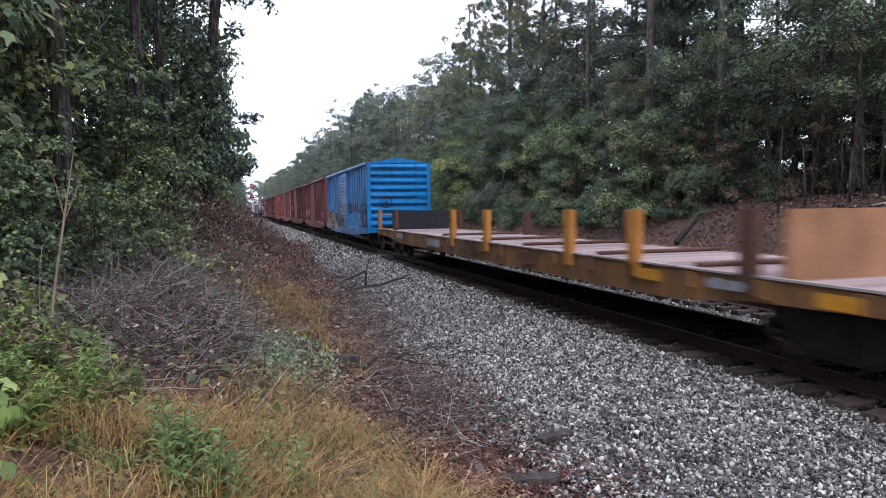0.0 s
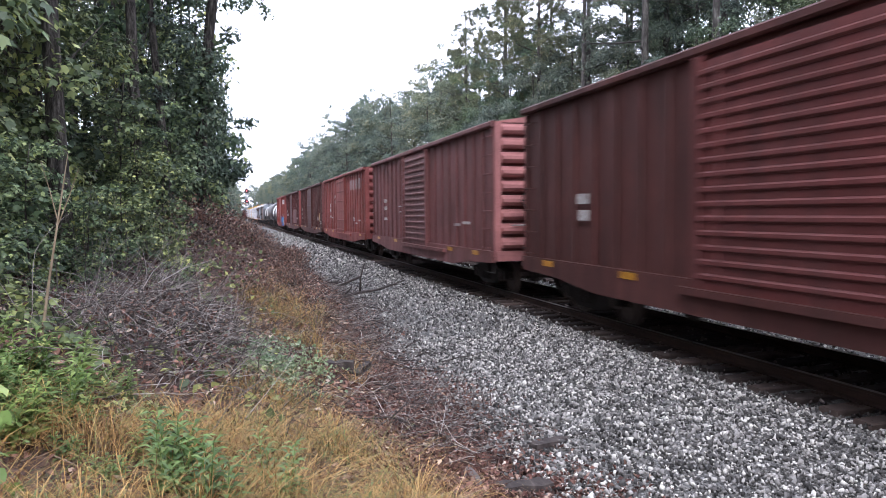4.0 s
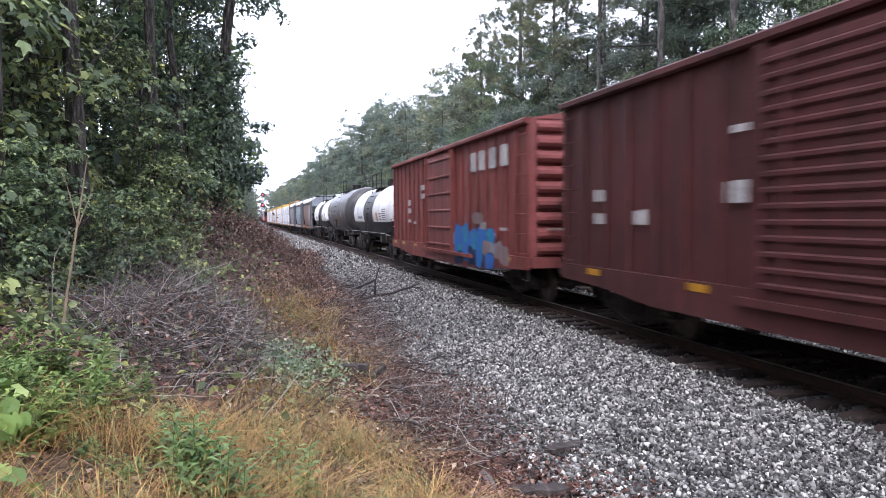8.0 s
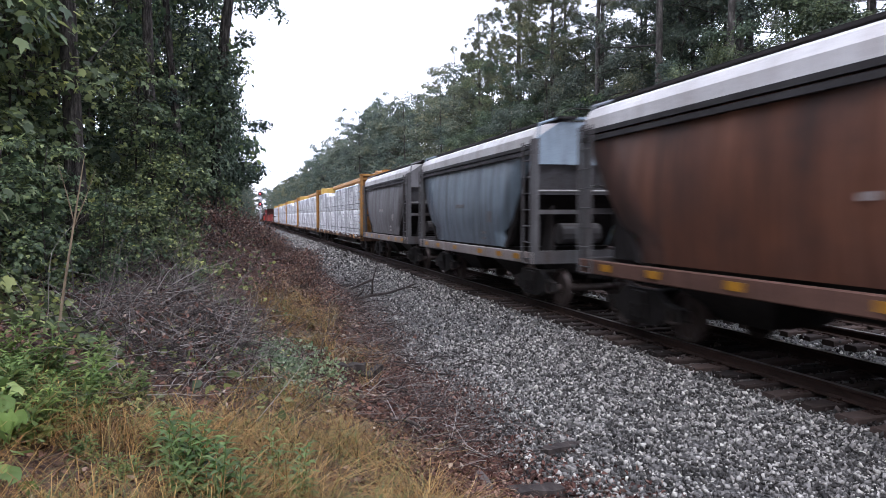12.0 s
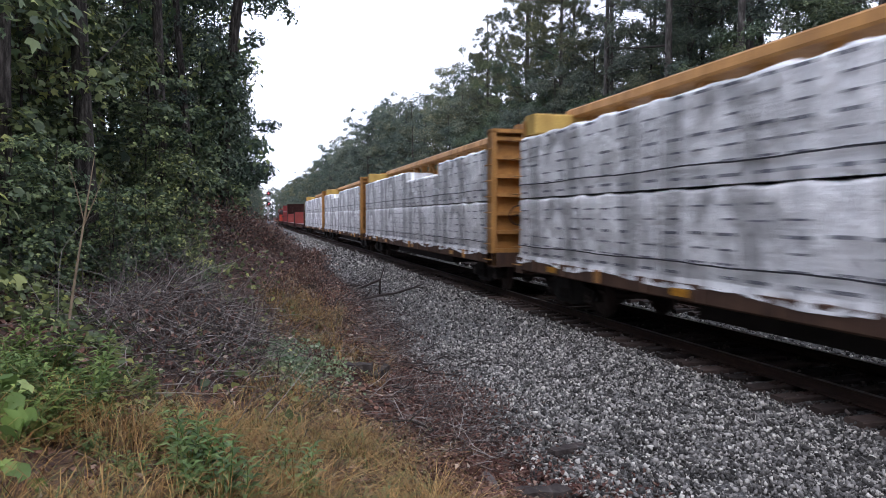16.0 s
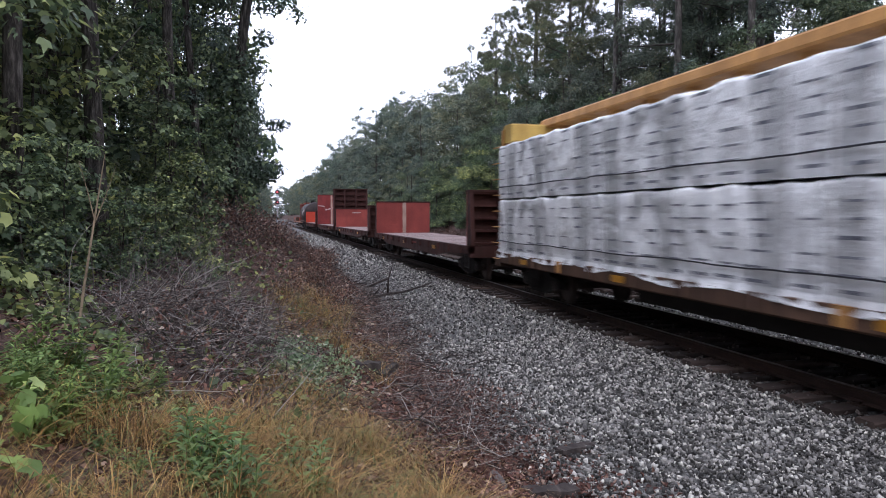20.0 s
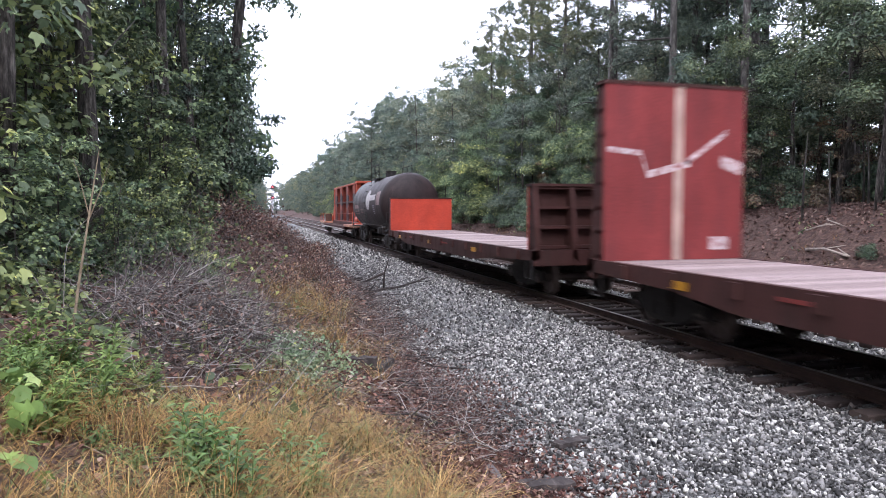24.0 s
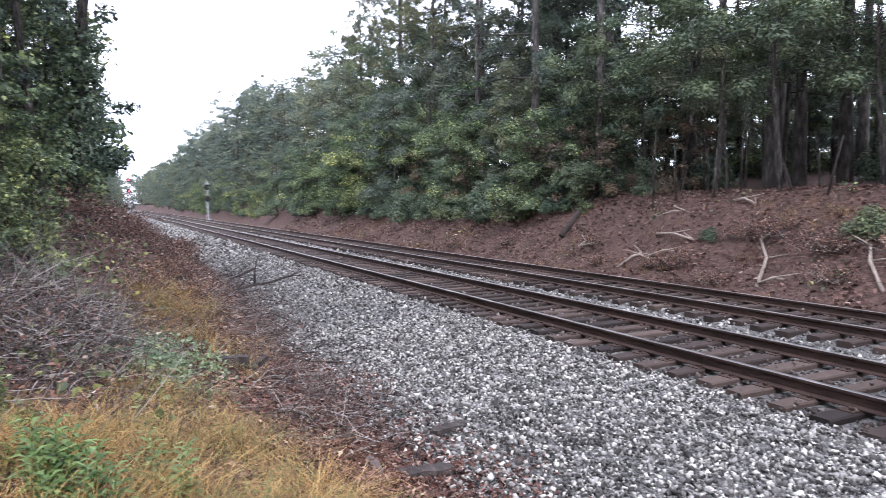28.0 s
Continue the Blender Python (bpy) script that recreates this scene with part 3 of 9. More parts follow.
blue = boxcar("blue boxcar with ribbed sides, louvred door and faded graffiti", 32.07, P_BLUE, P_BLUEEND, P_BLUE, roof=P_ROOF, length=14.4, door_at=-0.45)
def tag_letters(parent, y0, y1, z0, z1, fills, outline, seed, x=-1.612, n=7):
    """A row of fat overlapping spray-painted letters: a dark outline, a two-tone filling and a light edge."""
    rng = random.Random(seed)
    step_y = (y1 - y0) / n
    for k in range(n):
        y, h = y0 + step_y * (k + 0.5) + rng.uniform(-0.1, 0.1), (z1 - z0) * rng.uniform(0.75, 1.0)
        zc, w = z0 + h / 2 + rng.uniform(0, (z1 - z0) - h), step_y * rng.uniform(1.05, 1.4)
        xo = x - 0.004 * (k % 3)
        part("graffiti", blob(y, zc, w, h, seed * 31 + k, xo, 20), outline, parent, "sprayed letter outline")
        part("graffiti", blob(y, zc + 0.05 * h, w * 0.7, h * 0.74, seed * 37 + k, xo - 0.0015, 18), fills[k % len(fills)], parent, "sprayed letter filling")
        part("graffiti", blob(y - 0.1 * w, zc - 0.22 * h, w * 0.6, h * 0.36, seed * 41 + k, xo - 0.003, 14), fills[(k + 1) % len(fills)], parent, "sprayed letter filling")
        part("graffiti", blob(y + 0.12 * w, zc + 0.1 * h, w * 0.2, h * 0.3, seed * 43 + k, xo - 0.0036, 9), outline, parent, "sprayed letter hole")


def graffiti_band(parent, y0, y1, z0, z1, palette, n, seed, x=-1.612):
    """A band of overlapping sprayed shapes."""
    rng = random.Random(seed)
    for k in range(n):
        w, h = rng.uniform(0.25, 0.8), rng.uniform(0.2, 0.6)
        y = y0 + (y1 - y0) * (k + rng.random()) / n
        z = rng.uniform(z0 + h / 2, max(z0 + h / 2 + 0.01, z1 - h / 2))
        part("graffiti", blob(y, z, w, h, seed * 50 + k, x - 0.0015 * (k % 9), 14), palette[rng.randrange(len(palette))], parent, "spray-painted patch")


P_NAVY = paint("navy_spray_paint", (0.012, 0.025, 0.075), (0.02, 0.05, 0.12), 0.4)
graffiti_band(blue, 0.7, 5.9, 1.7, 2.45, (P_NAVY, P_NAVY, P_SPRAYDULL, P_SPRAYBLACK), 11, 2)
tag_letters(blue, 1.9, 5.9, 0.9, 1.95, (P_TEAL, P_SPRAYBLUE, P_SKY), P_SPRAYBLUE, 12, -1.622, 6)
graffiti_band(blue, 0.3, 2.0, 0.9, 1.9, (P_SPRAYDULL, P_SPRAYBLACK, P_PALEOX), 7, 8, -1.622)
tag_letters(blue, 8.9, 14.1, 0.95, 2.0, (P_CREAM, P_SPRAYBLACK, P_TAN, P_CREAM), P_SPRAYBLACK, 13, -1.612, 7)
graffiti_band(blue, 8.8, 14.2, 0.72, 1.25, (P_CREAM, P_PALE, P_TAN, P_SPRAYDULL), 14, 3, -1.655)
# sprayed shapes on the door; the pale ones also paint in its grey highlights
graffiti_band(blue, 6.1, 8.7, 0.9, 1.7, (P_PALE, P_SPRAYDULL, P_SPRAYBLACK, P_SPRAYDULL), 16, 4, -1.73)
graffiti_band(blue, 6.8, 7.9, 1.5, 2.4, (P_PALE, P_SPRAYDULL), 5, 9, -1.73)
marks(blue, [[(10.2, 3.0, 0.5, 0.1), (10.2, 2.8, 0.5, 0.1), (10.2, 2.6, 0.45, 0.1)], [(11.8, 2.45, 0.4, 0.08), (11.8, 2.3, 0.4, 0.08)]])
b1 = boxcar("oxide-brown boxcar with ribbed sides and a louvred door", 47.9, P_BROWN, P_ENDRED, P_BROWN, roof=P_ROOF)
graffiti_band(b1, 9.2, 13.4, 1.2, 2.1, (P_PALEOX, P_PINK, P_BROWN, P_PALEOX), 14, 5)
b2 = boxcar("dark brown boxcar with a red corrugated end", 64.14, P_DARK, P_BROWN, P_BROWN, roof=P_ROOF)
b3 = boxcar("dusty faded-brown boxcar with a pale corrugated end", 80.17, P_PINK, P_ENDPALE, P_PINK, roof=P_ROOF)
b4 = boxcar("red boxcar with a flat panelled door and worn white lettering", 96.19, P_RED, P_ENDRED, P_RED, louvred=False)
b5 = boxcar("very dark brown boxcar with amber reflectors and a louvred door", 111.81, P_DARK, P_PINK, P_DARK)
b6 = boxcar("dark maroon boxcar with a repainted lighter panel", 128.02, P_MAROON, P_ENDRED, P_MAROON, door_at=0.0)
b7 = boxcar("red boxcar with teal and blue graffiti and worn white lettering", 143.98, P_RED, P_ENDRED, P_RED, louvred=False)
marks(b1, [[(1.3, 1.65, 0.5, 0.09), (1.3, 1.5, 0.5, 0.09)], [(3.4, 1.8, 0.35, 0.08)], [(9.3, 2.7, 0.4, 0.14), (9.3, 2.5, 0.4, 0.1)]], -1.612)
marks(b2, [[(1.5, 1.6, 0.5, 0.1), (1.5, 1.45, 0.4, 0.1)], [(11.5, 2.2, 0.4, 0.2), (11.5, 1.9, 0.4, 0.2)]], -1.612)
marks(b3, [[(1.6, 1.75, 0.6, 0.08), (2.4, 1.7, 0.5, 0.08)], [(11.4, 2.5, 0.5, 0.16), (11.4, 2.2, 0.5, 0.16), (11.4, 1.8, 0.5, 0.1)], [(9.0, 2.3, 0.45, 0.05), (9.0, 2.1, 0.3, 0.05)]], -1.612)
for c in (b4, b7):
    for k, y in enumerate((1.15, 1.95, 2.75, 3.45)):
        z = 3.28
        block = Mesh().slab([(y + 0.03, z), (y + 0.47, z + 0.01), (y + 0.52, z + 0.07), (y + 0.5, z + 0.3), (y + 0.52, z + 0.46), (y + 0.45, z + 0.53), (y + 0.06, z + 0.52), (y, z + 0.44), (y + 0.03, z + 0.25), (y - 0.01, z + 0.08)], -1.612, -1.606)
        part("letter_block", block, P_LETTER if c is b4 else M_WHITE, c, "worn white letter shape")
    marks(c, [[(8.9, 3.0, 0.6, 0.2), (8.9, 2.7, 0.6, 0.2)], [(11.0, 2.5, 0.5, 0.22), (11.0, 2.2, 0.5, 0.22), (11.0, 1.85, 0.45, 0.12), (10.2, 1.8, 0.4, 0.1)], [(1.2, 1.7, 0.5, 0.08), (2.0, 1.55, 0.5, 0.08), (2.7, 1.7, 0.4, 0.22)]], -1.612)
marks(b5, [[(1.9, 1.62, 0.42, 0.3)], [(12.9, 2.4, 0.35, 0.2), (12.9, 2.0, 0.35, 0.2), (12.9, 1.7, 0.35, 0.1)], [(0.35, 1.5, 0.4, 0.1), (0.35, 1.35, 0.4, 0.1)]], -1.612)
part("oxide_disc", blob(1.2, 1.85, 0.55, 0.6, 3, -1.63), P_TAN, b5, "worn tan disc")
marks(b6, [[(1.6, 1.75, 0.5, 0.07), (1.6, 1.6, 0.5, 0.07), (0.8, 1.65, 0.5, 0.07)], [(9.1, 3.1, 0.3, 0.1), (9.1, 2.2, 0.4, 0.32)], [(12.6, 2.3, 0.35, 0.22), (12.6, 1.9, 0.35, 0.22)], [(11.3, 1.9, 0.4, 0.25)]], -1.612)
part("repainted_panel", Mesh().box(-1.606, 2.4, 1.2, -1.602, 5.8, 2.55), P_MAROONLIGHT, b6, "lighter red repainted panel")
graffiti_band(b7, 1.2, 2.6, 0.8, 1.5, (P_PALEOX, P_PALE, P_PALEOX), 7, 6, -1.66)
tag_letters(b7, 2.0, 5.3, 0.75, 1.9, (P_TEAL, P_SPRAYBLUE, P_TEAL), P_SPRAYBLUE, 16, -1.656, 5)
graffiti_band(b7, 1.9, 5.2, 0.66, 1.1, (P_SPRAYBLUE, P_SPRAYBLUE, P_NAVY), 9, 17, -1.672)
graffiti(b7, [(3.3, 2.0, 0.95, 0.34, P_PALEOX), (5.4, 1.4, 0.6, 0.4, P_PALEOX)])
for c, r in ((b1, (0.9, 3.0, 9.6, 12.4)), (b2, (0.9, 3.2, 10.0, 12.8)), (b3, (0.9, 3.0, 9.6, 12.6)), (b4, (0.9, 6.0, 9.9, 12.8)), (b5, (0.95, 2.6, 10.2, 12.9)), (b6, (0.6, 3.1, 9.8, 12.7)), (b7, (0.9, 10.0, 11.9, 13.4))):
    reflectors(c, r, 0.98, -1.652)


# ---- tank cars ----
def arc_shell(r, y0, y1, a0, a1, zc, n=26, ys=1, dome0=False, dome1=False, thick=0.0):
    """A strip of a horizontal cylinder between two angles (0 = straight down, turning through the near side)."""
    m = Mesh()
    rings = []
    if dome0:
        for k in range(6):
            u = math.pi / 2 * k / 6
            rings.append((y0 - 0.62 * math.cos(u), max(0.02, r * math.sin(u) ** 0.75)))
    rings.append((y0, r))
    rings.append((y1, r))
    if dome1:
        for k in range(5, -1, -1):
            u = math.pi / 2 * k / 6
            rings.append((y1 + 0.62 * math.cos(u), max(0.02, r * math.sin(u) ** 0.75)))
    full = abs(a1 - a0 - 2 * math.pi) < 1e-6
    cols = n if full else n + 1
    vs = [(-rr * math.sin(a0 + (a1 - a0) * j / n), y, zc - rr * math.cos(a0 + (a1 - a0) * j / n)) for y, rr in rings for j in range(cols)]
    fs = []
    for k in range(len(rings) - 1):
        for j in range(n):
            b = (j + 1) % cols if full else j + 1
            fs.append((k * cols + j, k * cols + b, (k + 1) * cols + b, (k + 1) * cols + j))
    return m.add(vs, fs)


P_TANKWHITE = paint("white_tank_paint", (0.8, 0.79, 0.77), (0.45, 0.42, 0.39), 0.25, 0.4, 1.1, spec=0.35)
P_TANKBLACK = paint("black_tank_paint", (0.018, 0.017, 0.018), (0.035, 0.03, 0.028), 0.3, 0.5, 1.5, spec=0.35)
P_TANKGREY = paint("sooty_dark_tank_paint", (0.07, 0.064, 0.064), (0.018, 0.016, 0.016), 0.75, 0.36, 2.0, spec=0.35)
P_TANKBROWN = paint("brown_black_tank_paint", (0.029, 0.017, 0.016), (0.013, 0.01, 0.01), 0.5, 0.55, 1.6, spec=0.25)


def tank_car(label, y0, length=10.7, white=True, dark=None, band=None, r=1.47, zc=2.74, stack=False):
    c = car("tank_car", label, y0, "tank car")
    L = length
    a, b = 0.62, L - 0.62
    if white:
        cut = math.acos(min(1, (zc - 1.83) / r))
        part("tank_belly", arc_shell(r, a, b, -cut, cut, zc, 20, 1, True, True), P_TANKBLACK, c, "black lower half of the tank", True)
        part("tank_shell", arc_shell(r, a, b, cut, 2 * math.pi - cut, zc, 40, 1, True, True), P_TANKWHITE, c, "white upper tank shell", True)
        if band:
            part("tank_band", arc_shell(r + 0.006, band[0], band[1], cut, 2 * math.pi - cut, zc, 40), P_TANKBLACK, c, "black band round the tank", True)
            part("spill_streak", arc_shell(r + 0.01, band[0] + 0.15, band[1] - 0.35, math.pi * 0.72, math.pi * 1.1, zc, 14), P_TANKGREY, c, "grey residue by the manway", True)
    else:
        part("tank_shell", arc_shell(r, a, b, 0, 2 * math.pi, zc, 48, 1, True, True), dark, c, "dark dirty tank shell", True)
        for y in (1.4, 3.4, L / 2, L - 3.4, L - 1.4):
            part("weld_seam", arc_shell(r + 0.012, y - 0.03, y + 0.03, 0, 2 * math.pi, zc, 48), dark, c, "", True)
    mid = L / 2
    mw, mr = (4.0, 0.17) if stack else (mid, 0.28)
    part("manway", Mesh().tube([(0, mw, zc + r - 0.05), (0, mw, zc + r + 0.3)], mr, 18).tube([(0, mw, zc + r + 0.3), (0, mw, zc + r + 0.36)], mr + 0.05, 18), P_TANKWHITE if stack else M_BLACK, c)
    part("valve_housing", Mesh().tube([(0.1, mid + 0.9, zc + r - 0.05), (0.1, mid + 0.9, zc + r + 0.3)], 0.26, 14), M_BLACK, c)
    for s in (-1, 1):
        part("roof_platform", Mesh().box(min(s * 0.5, s * 0.95), mid - 1.3, zc + r - 0.14, max(s * 0.5, s * 0.95), mid + 1.3, zc + r - 0.1), M_BLACK, c)
        rl = Mesh()
        for y in (mid - 1.3, mid, mid + 1.3):
            rl.tube([(s * 0.95, y, zc + r - 0.35), (s * 0.95, y, zc + r + 0.62)], 0.022, 5)
        rl.tube([(s * 0.95, mid - 1.3, zc + r + 0.62), (s * 0.95, mid + 1.3, zc + r + 0.62)], 0.022, 5).tube([(s * 0.95, mid - 1.3, zc + r + 0.25), (s * 0.95, mid + 1.3, zc + r + 0.25)], 0.018, 5)
        part("platform_railing", rl, M_BLACK, c)
        for k in range(9):
            z = 1.2 + k * 0.33
            q = math.sqrt(max(0.02, (r + 0.1) ** 2 - max(0.0, z - zc) ** 2))
            if z < zc + r * 0.9:
                part("ladder_rung", Mesh().tube([(s * (q - 0.1), mid - 0.22, z), (s * q, mid - 0.22, z), (s * q, mid + 0.22, z), (s * (q - 0.1), mid + 0.22, z)], 0.016, 5), M_BLACK, c)
        part("running_handrail", Mesh().tube([(s * 1.5, -0.5, 1.22), (s * 1.5, 0.8, 1.3), (s * 1.5, L - 0.8, 1.3), (s * 1.5, L + 0.5, 1.22)], 0.013, 6), M_STEEL if white else M_WHEEL, c, "thin handrail along the tank")
        for y in (0.9, mid, L - 0.9):
            part("handrail_bracket", Mesh().tube([(s * 1.5, y, 1.3), (s * 1.2, y, 1.42)], 0.018, 5), M_BLACK, c)
    for y in (1.2, L - 1.2):
        part("saddle", Mesh().slab([(y - 0.55, 0.95), (y - 0.4, 1.75), (y + 0.4, 1.75), (y + 0.55, 0.95)], -0.95, 0.95), M_BLACK, c)
    for y, d in ((-0.35, -1), (L + 0.35, 1)):
        part("end_platform", Mesh().box(-1.45, y - 0.3, 1.02, 1.45, y + 0.3, 1.1).box(-0.35, y - 0.5 if d > 0 else y - 0.3, 0.72, 0.35, y + 0.6 if d < 0 else y + 0.3, 1.02), M_BLACK, c)
        for s in (-1, 1):
            part("end_handrail", Mesh().tube([(s * 1.42, y, 1.1), (s * 1.42, y, 1.95), (s * 1.1, y, 2.05), (s * 0.7, y, 2.05)], 0.016, 6), M_BLACK, c)
        part("end_sill", Mesh().box(-0.3, min(y, y - d * 2.0), 0.7, 0.3, max(y, y - d * 2.0), 1.05), M_BLACK, c)
    part("belly_valve", Mesh().tube([(0, mid, 0.85), (0, mid, 1.4)], 0.16, 10).box(-0.3, mid - 0.3, 0.72, 0.3, mid + 0.3, 0.9), M_BLACK, c)
    part("brake_pipe", Mesh().tube([(-0.55, 0.3, 0.92), (-0.62, 1.2, 0.74), (-0.62, L - 1.2, 0.74), (-0.55, L - 0.3, 0.92)], 0.03, 6), M_BLACK, c)
    part("brake_reservoir", Mesh().tube([(-1.02, mid + 2.6, 0.98), (-1.02, mid + 3.5, 0.98)], 0.2, 12), M_BLACK, c)
    part("brake_valve", Mesh().box(-1.15, mid - 3.5, 0.86, -0.8, mid - 3.05, 1.2, 0.04), M_WHEEL, c, "grey brake valve casting")
    for s in (-1, 1):
        part("ladder_stile", Mesh().box(min(s * 1.47, s * 1.51), mid - 0.26, 0.62, max(s * 1.47, s * 1.51), mid - 0.2, zc), M_BLACK, c)
        part("ladder_stile", Mesh().box(min(s * 1.47, s * 1.51), mid + 0.2, 0.62, max(s * 1.47, s * 1.51), mid + 0.26, zc), M_BLACK, c)
        part("jacking_pad", Mesh().box(min(s * 0.9, s * 1.35), 2.2, 0.84, max(s * 0.9, s * 1.35), 2.6, 1.15), M_BLACK, c)
        part("jacking_pad", Mesh().box(min(s * 0.9, s * 1.35), L - 2.6, 0.84, max(s * 0.9, s * 1.35), L - 2.2, 1.15), M_BLACK, c)
    trucks(c, (1.3, L - 1.3))
    couplers(c, L)
    return c


def on_tank(parent, y, z, w, h, material, r=1.47, zc=2.74, name="placard", label="", grow=0.012):
    a0 = math.acos(max(-1, min(1, (zc - z) / r)))
    a1 = math.acos(max(-1, min(1, (zc - z - h) / r)))
    part(name, arc_shell(r + grow, y, y + w, a0, a1, zc, 5), material, parent, label)


SMALL, LARGE = (1.43, 2.3), (1.57, 2.45)
t1 = tank_car("white tank car with a black belly and black middle band", 159.95, 10.9, True, None, (4.2, 6.95), *SMALL)
t2 = tank_car("sooty dark grey tank car", 172.75, 10.5, False, P_TANKGREY, None, *LARGE)
t3 = tank_car("white tank car with a black belly and narrow black band", 184.3, 11.0, True, None, (4.1, 6.6), *SMALL, True)
for c, y in ((t1, 2.85), (t3, 2.9)):
    on_tank(c, y, 1.9, 0.5, 0.38, M_AMBER, *SMALL, name="placard", label="orange placard")
    for k in range(6):
        on_tank(c, 0.9 if c is t1 else 1.4, 1.92 + k * 0.1, 0.9, 0.035, P_TANKBLACK if c is t1 else P_PALE, *SMALL, name="stencil")
for k in range(3):
    on_tank(t1, 2.0, 1.92 + k * 0.14, 0.45, 0.08, P_PALE, *SMALL, name="stencil")
on_tank(t1, 7.4, 2.0, 1.4, 0.12, P_PALE, *SMALL, name="stencil")
on_tank(t3, 7.7, 2.0, 1.3, 0.12, P_PALE, *SMALL, name="stencil")
on_tank(t2, 8.6, 2.35, 1.0, 0.2, M_WHITE, *LARGE, name="stencil")
for k in range(4):
    on_tank(t2, 7.3, 2.05 + k * 0.1, 0.7, 0.04, M_WHITE, *LARGE, name="stencil")
    on_tank(t2, 2.2, 2.1 + k * 0.1, 0.5, 0.05, M_WHITE, *LARGE, name="stencil")
on_tank(t2, 4.2, 1.75, 0.6, 0.45, P_TAN, *LARGE, name="rust_patch", label="orange rust patch")
t4 = tank_car("dark brown tank car with a white emblem and tan patch", 423.6, 11.0, False, P_TANKBROWN, None, *LARGE)
on_tank(t4, 0.8, 2.35, 1.0, 0.7, P_PALEOX, *LARGE, name="worn_patch", label="worn tan patch on the tank")
for k in range(9):
    u = -1 + 2 * (k + 0.5) / 9
    h = 1.1 * math.sqrt(max(0.0, 1 - u * u))
    on_tank(t4, 4.5 + 0.62 * u - 0.075, 2.66 - h / 2, 0.15, h, M_WHITE, *LARGE, name="emblem", label="white oval emblem")
on_tank(t4, 2.2, 2.62, 1.7, 0.3, M_WHITE, *LARGE, name="emblem_bar", label="white bar")
on_tank(t4, 8.0, 2.2, 1.5, 0.22, P_PALEOX, *LARGE, name="stencil", label="faded tan stencilled bar")
for k in range(2):
    on_tank(t4, 8.2, 1.85 + k * 0.16, 1.3, 0.06, P_PALEOX, *LARGE, name="stencil")
    on_tank(t4, 6.4, 1.95 + k * 0.14, 0.9, 0.05, P_PALEOX, *LARGE, name="stencil")
for k in range(5):
    on_tank(t4, 2.4, 1.9 + k * 0.1, 0.5, 0.04, P_PALE, *LARGE, name="stencil")


# ---- covered hopper cars ----
P_HOPGREY = paint("grey_hopper_paint", (0.25, 0.28, 0.31), (0.12, 0.085, 0.07), 0.5, 0.55)


def rusting_side():
    """A rust-brown hopper side with dark runs and patches, turning grey towards its front end."""
    m, n, l, b = mat("rusted_hopper_side", 0.4, 0.0, 0.45)
    sep = n.new("ShaderNodeSeparateXYZ")
    l.new(n.new("ShaderNodeTexCoord").outputs["Object"], sep.inputs[0])
    big = noise_tex(n, l, 0.9, 6, 0.65, (1, 1, 0.7))
    run = noise_tex(n, l, 2.4, 5, 0.6, (1, 2.4, 0.2))
    along = n.new("ShaderNodeMapRange")
    for key, v in (("From Min", 4.6), ("From Max", 1.4), ("To Min", -0.32), ("To Max", 0.34)):
        along.inputs[key].default_value = v
    l.new(sep.outputs[1], along.inputs["Value"])
    add = n.new("ShaderNodeMath")
    add.operation = "ADD"
    l.new(big, add.inputs[0])
    l.new(along.outputs[0], add.inputs[1])
    rust = ramp(n, l, run, [(0.3, (0.045, 0.022, 0.016)), (0.52, (0.15, 0.06, 0.034)), (0.75, (0.23, 0.115, 0.08))])
    patch = ramp(n, l, noise_tex(n, l, 0.8, 5, 0.6, (1, 1, 0.8)), [(0.4, (0, 0, 0)), (0.54, (0.35, 0.35, 0.35)), (0.66, (0.9, 0.9, 0.9))])
    rust = mixc(n, l, patch, rust, (0.042, 0.027, 0.024))
    grey = ramp(n, l, run, [(0.3, (0.13, 0.135, 0.14)), (0.55, (0.25, 0.28, 0.31)), (0.8, (0.36, 0.38, 0.4))])
    f = ramp(n, l, add.outputs[0], [(0.46, (0, 0, 0)), (0.6, (1, 1, 1))])
    l.new(mixc(n, l, f, rust, grey), b.inputs["Base Color"])
    bump(n, l, b, big, 0.2, 0.03)
    return m


P_HOPRUST = rusting_side()
P_HOPPALE = paint("pale_blue_hopper_end", (0.3, 0.37, 0.43), (0.13, 0.12, 0.12), 0.45, 0.5)
P_HOPBLUE = paint("blue_grey_hopper_paint", (0.235, 0.31, 0.375), (0.055, 0.053, 0.055), 0.95, 0.32, spec=0.35)
P_HOPDARK = paint("dingy_grey_hopper_paint", (0.22, 0.215, 0.22), (0.1, 0.075, 0.068), 0.55, 0.5)
# near-black: the shade behind the hopper's end cut-outs, put into the colour
P_HOPSHADE = paint("shade_dark_slope_sheet", (0.035, 0.03, 0.029), (0.02, 0.016, 0.015), 0.5, 0.75)
P_HOPPOST = paint("dull_grey_hopper_frame", (0.125, 0.122, 0.124), (0.07, 0.05, 0.044), 0.5, 0.6)
P_HOPRAIL = paint("sooty_roof_rail", (0.05, 0.047, 0.047), (0.03, 0.024, 0.022), 0.5, 0.6)
P_HOPROOF = paint("pale_hopper_roof", (0.72, 0.7, 0.69), (0.4, 0.34, 0.31), 0.35, 0.45)
P_RUSTSILL = paint("rusty_side_sill", (0.16, 0.085, 0.062), (0.07, 0.04, 0.032), 0.6, 0.7)
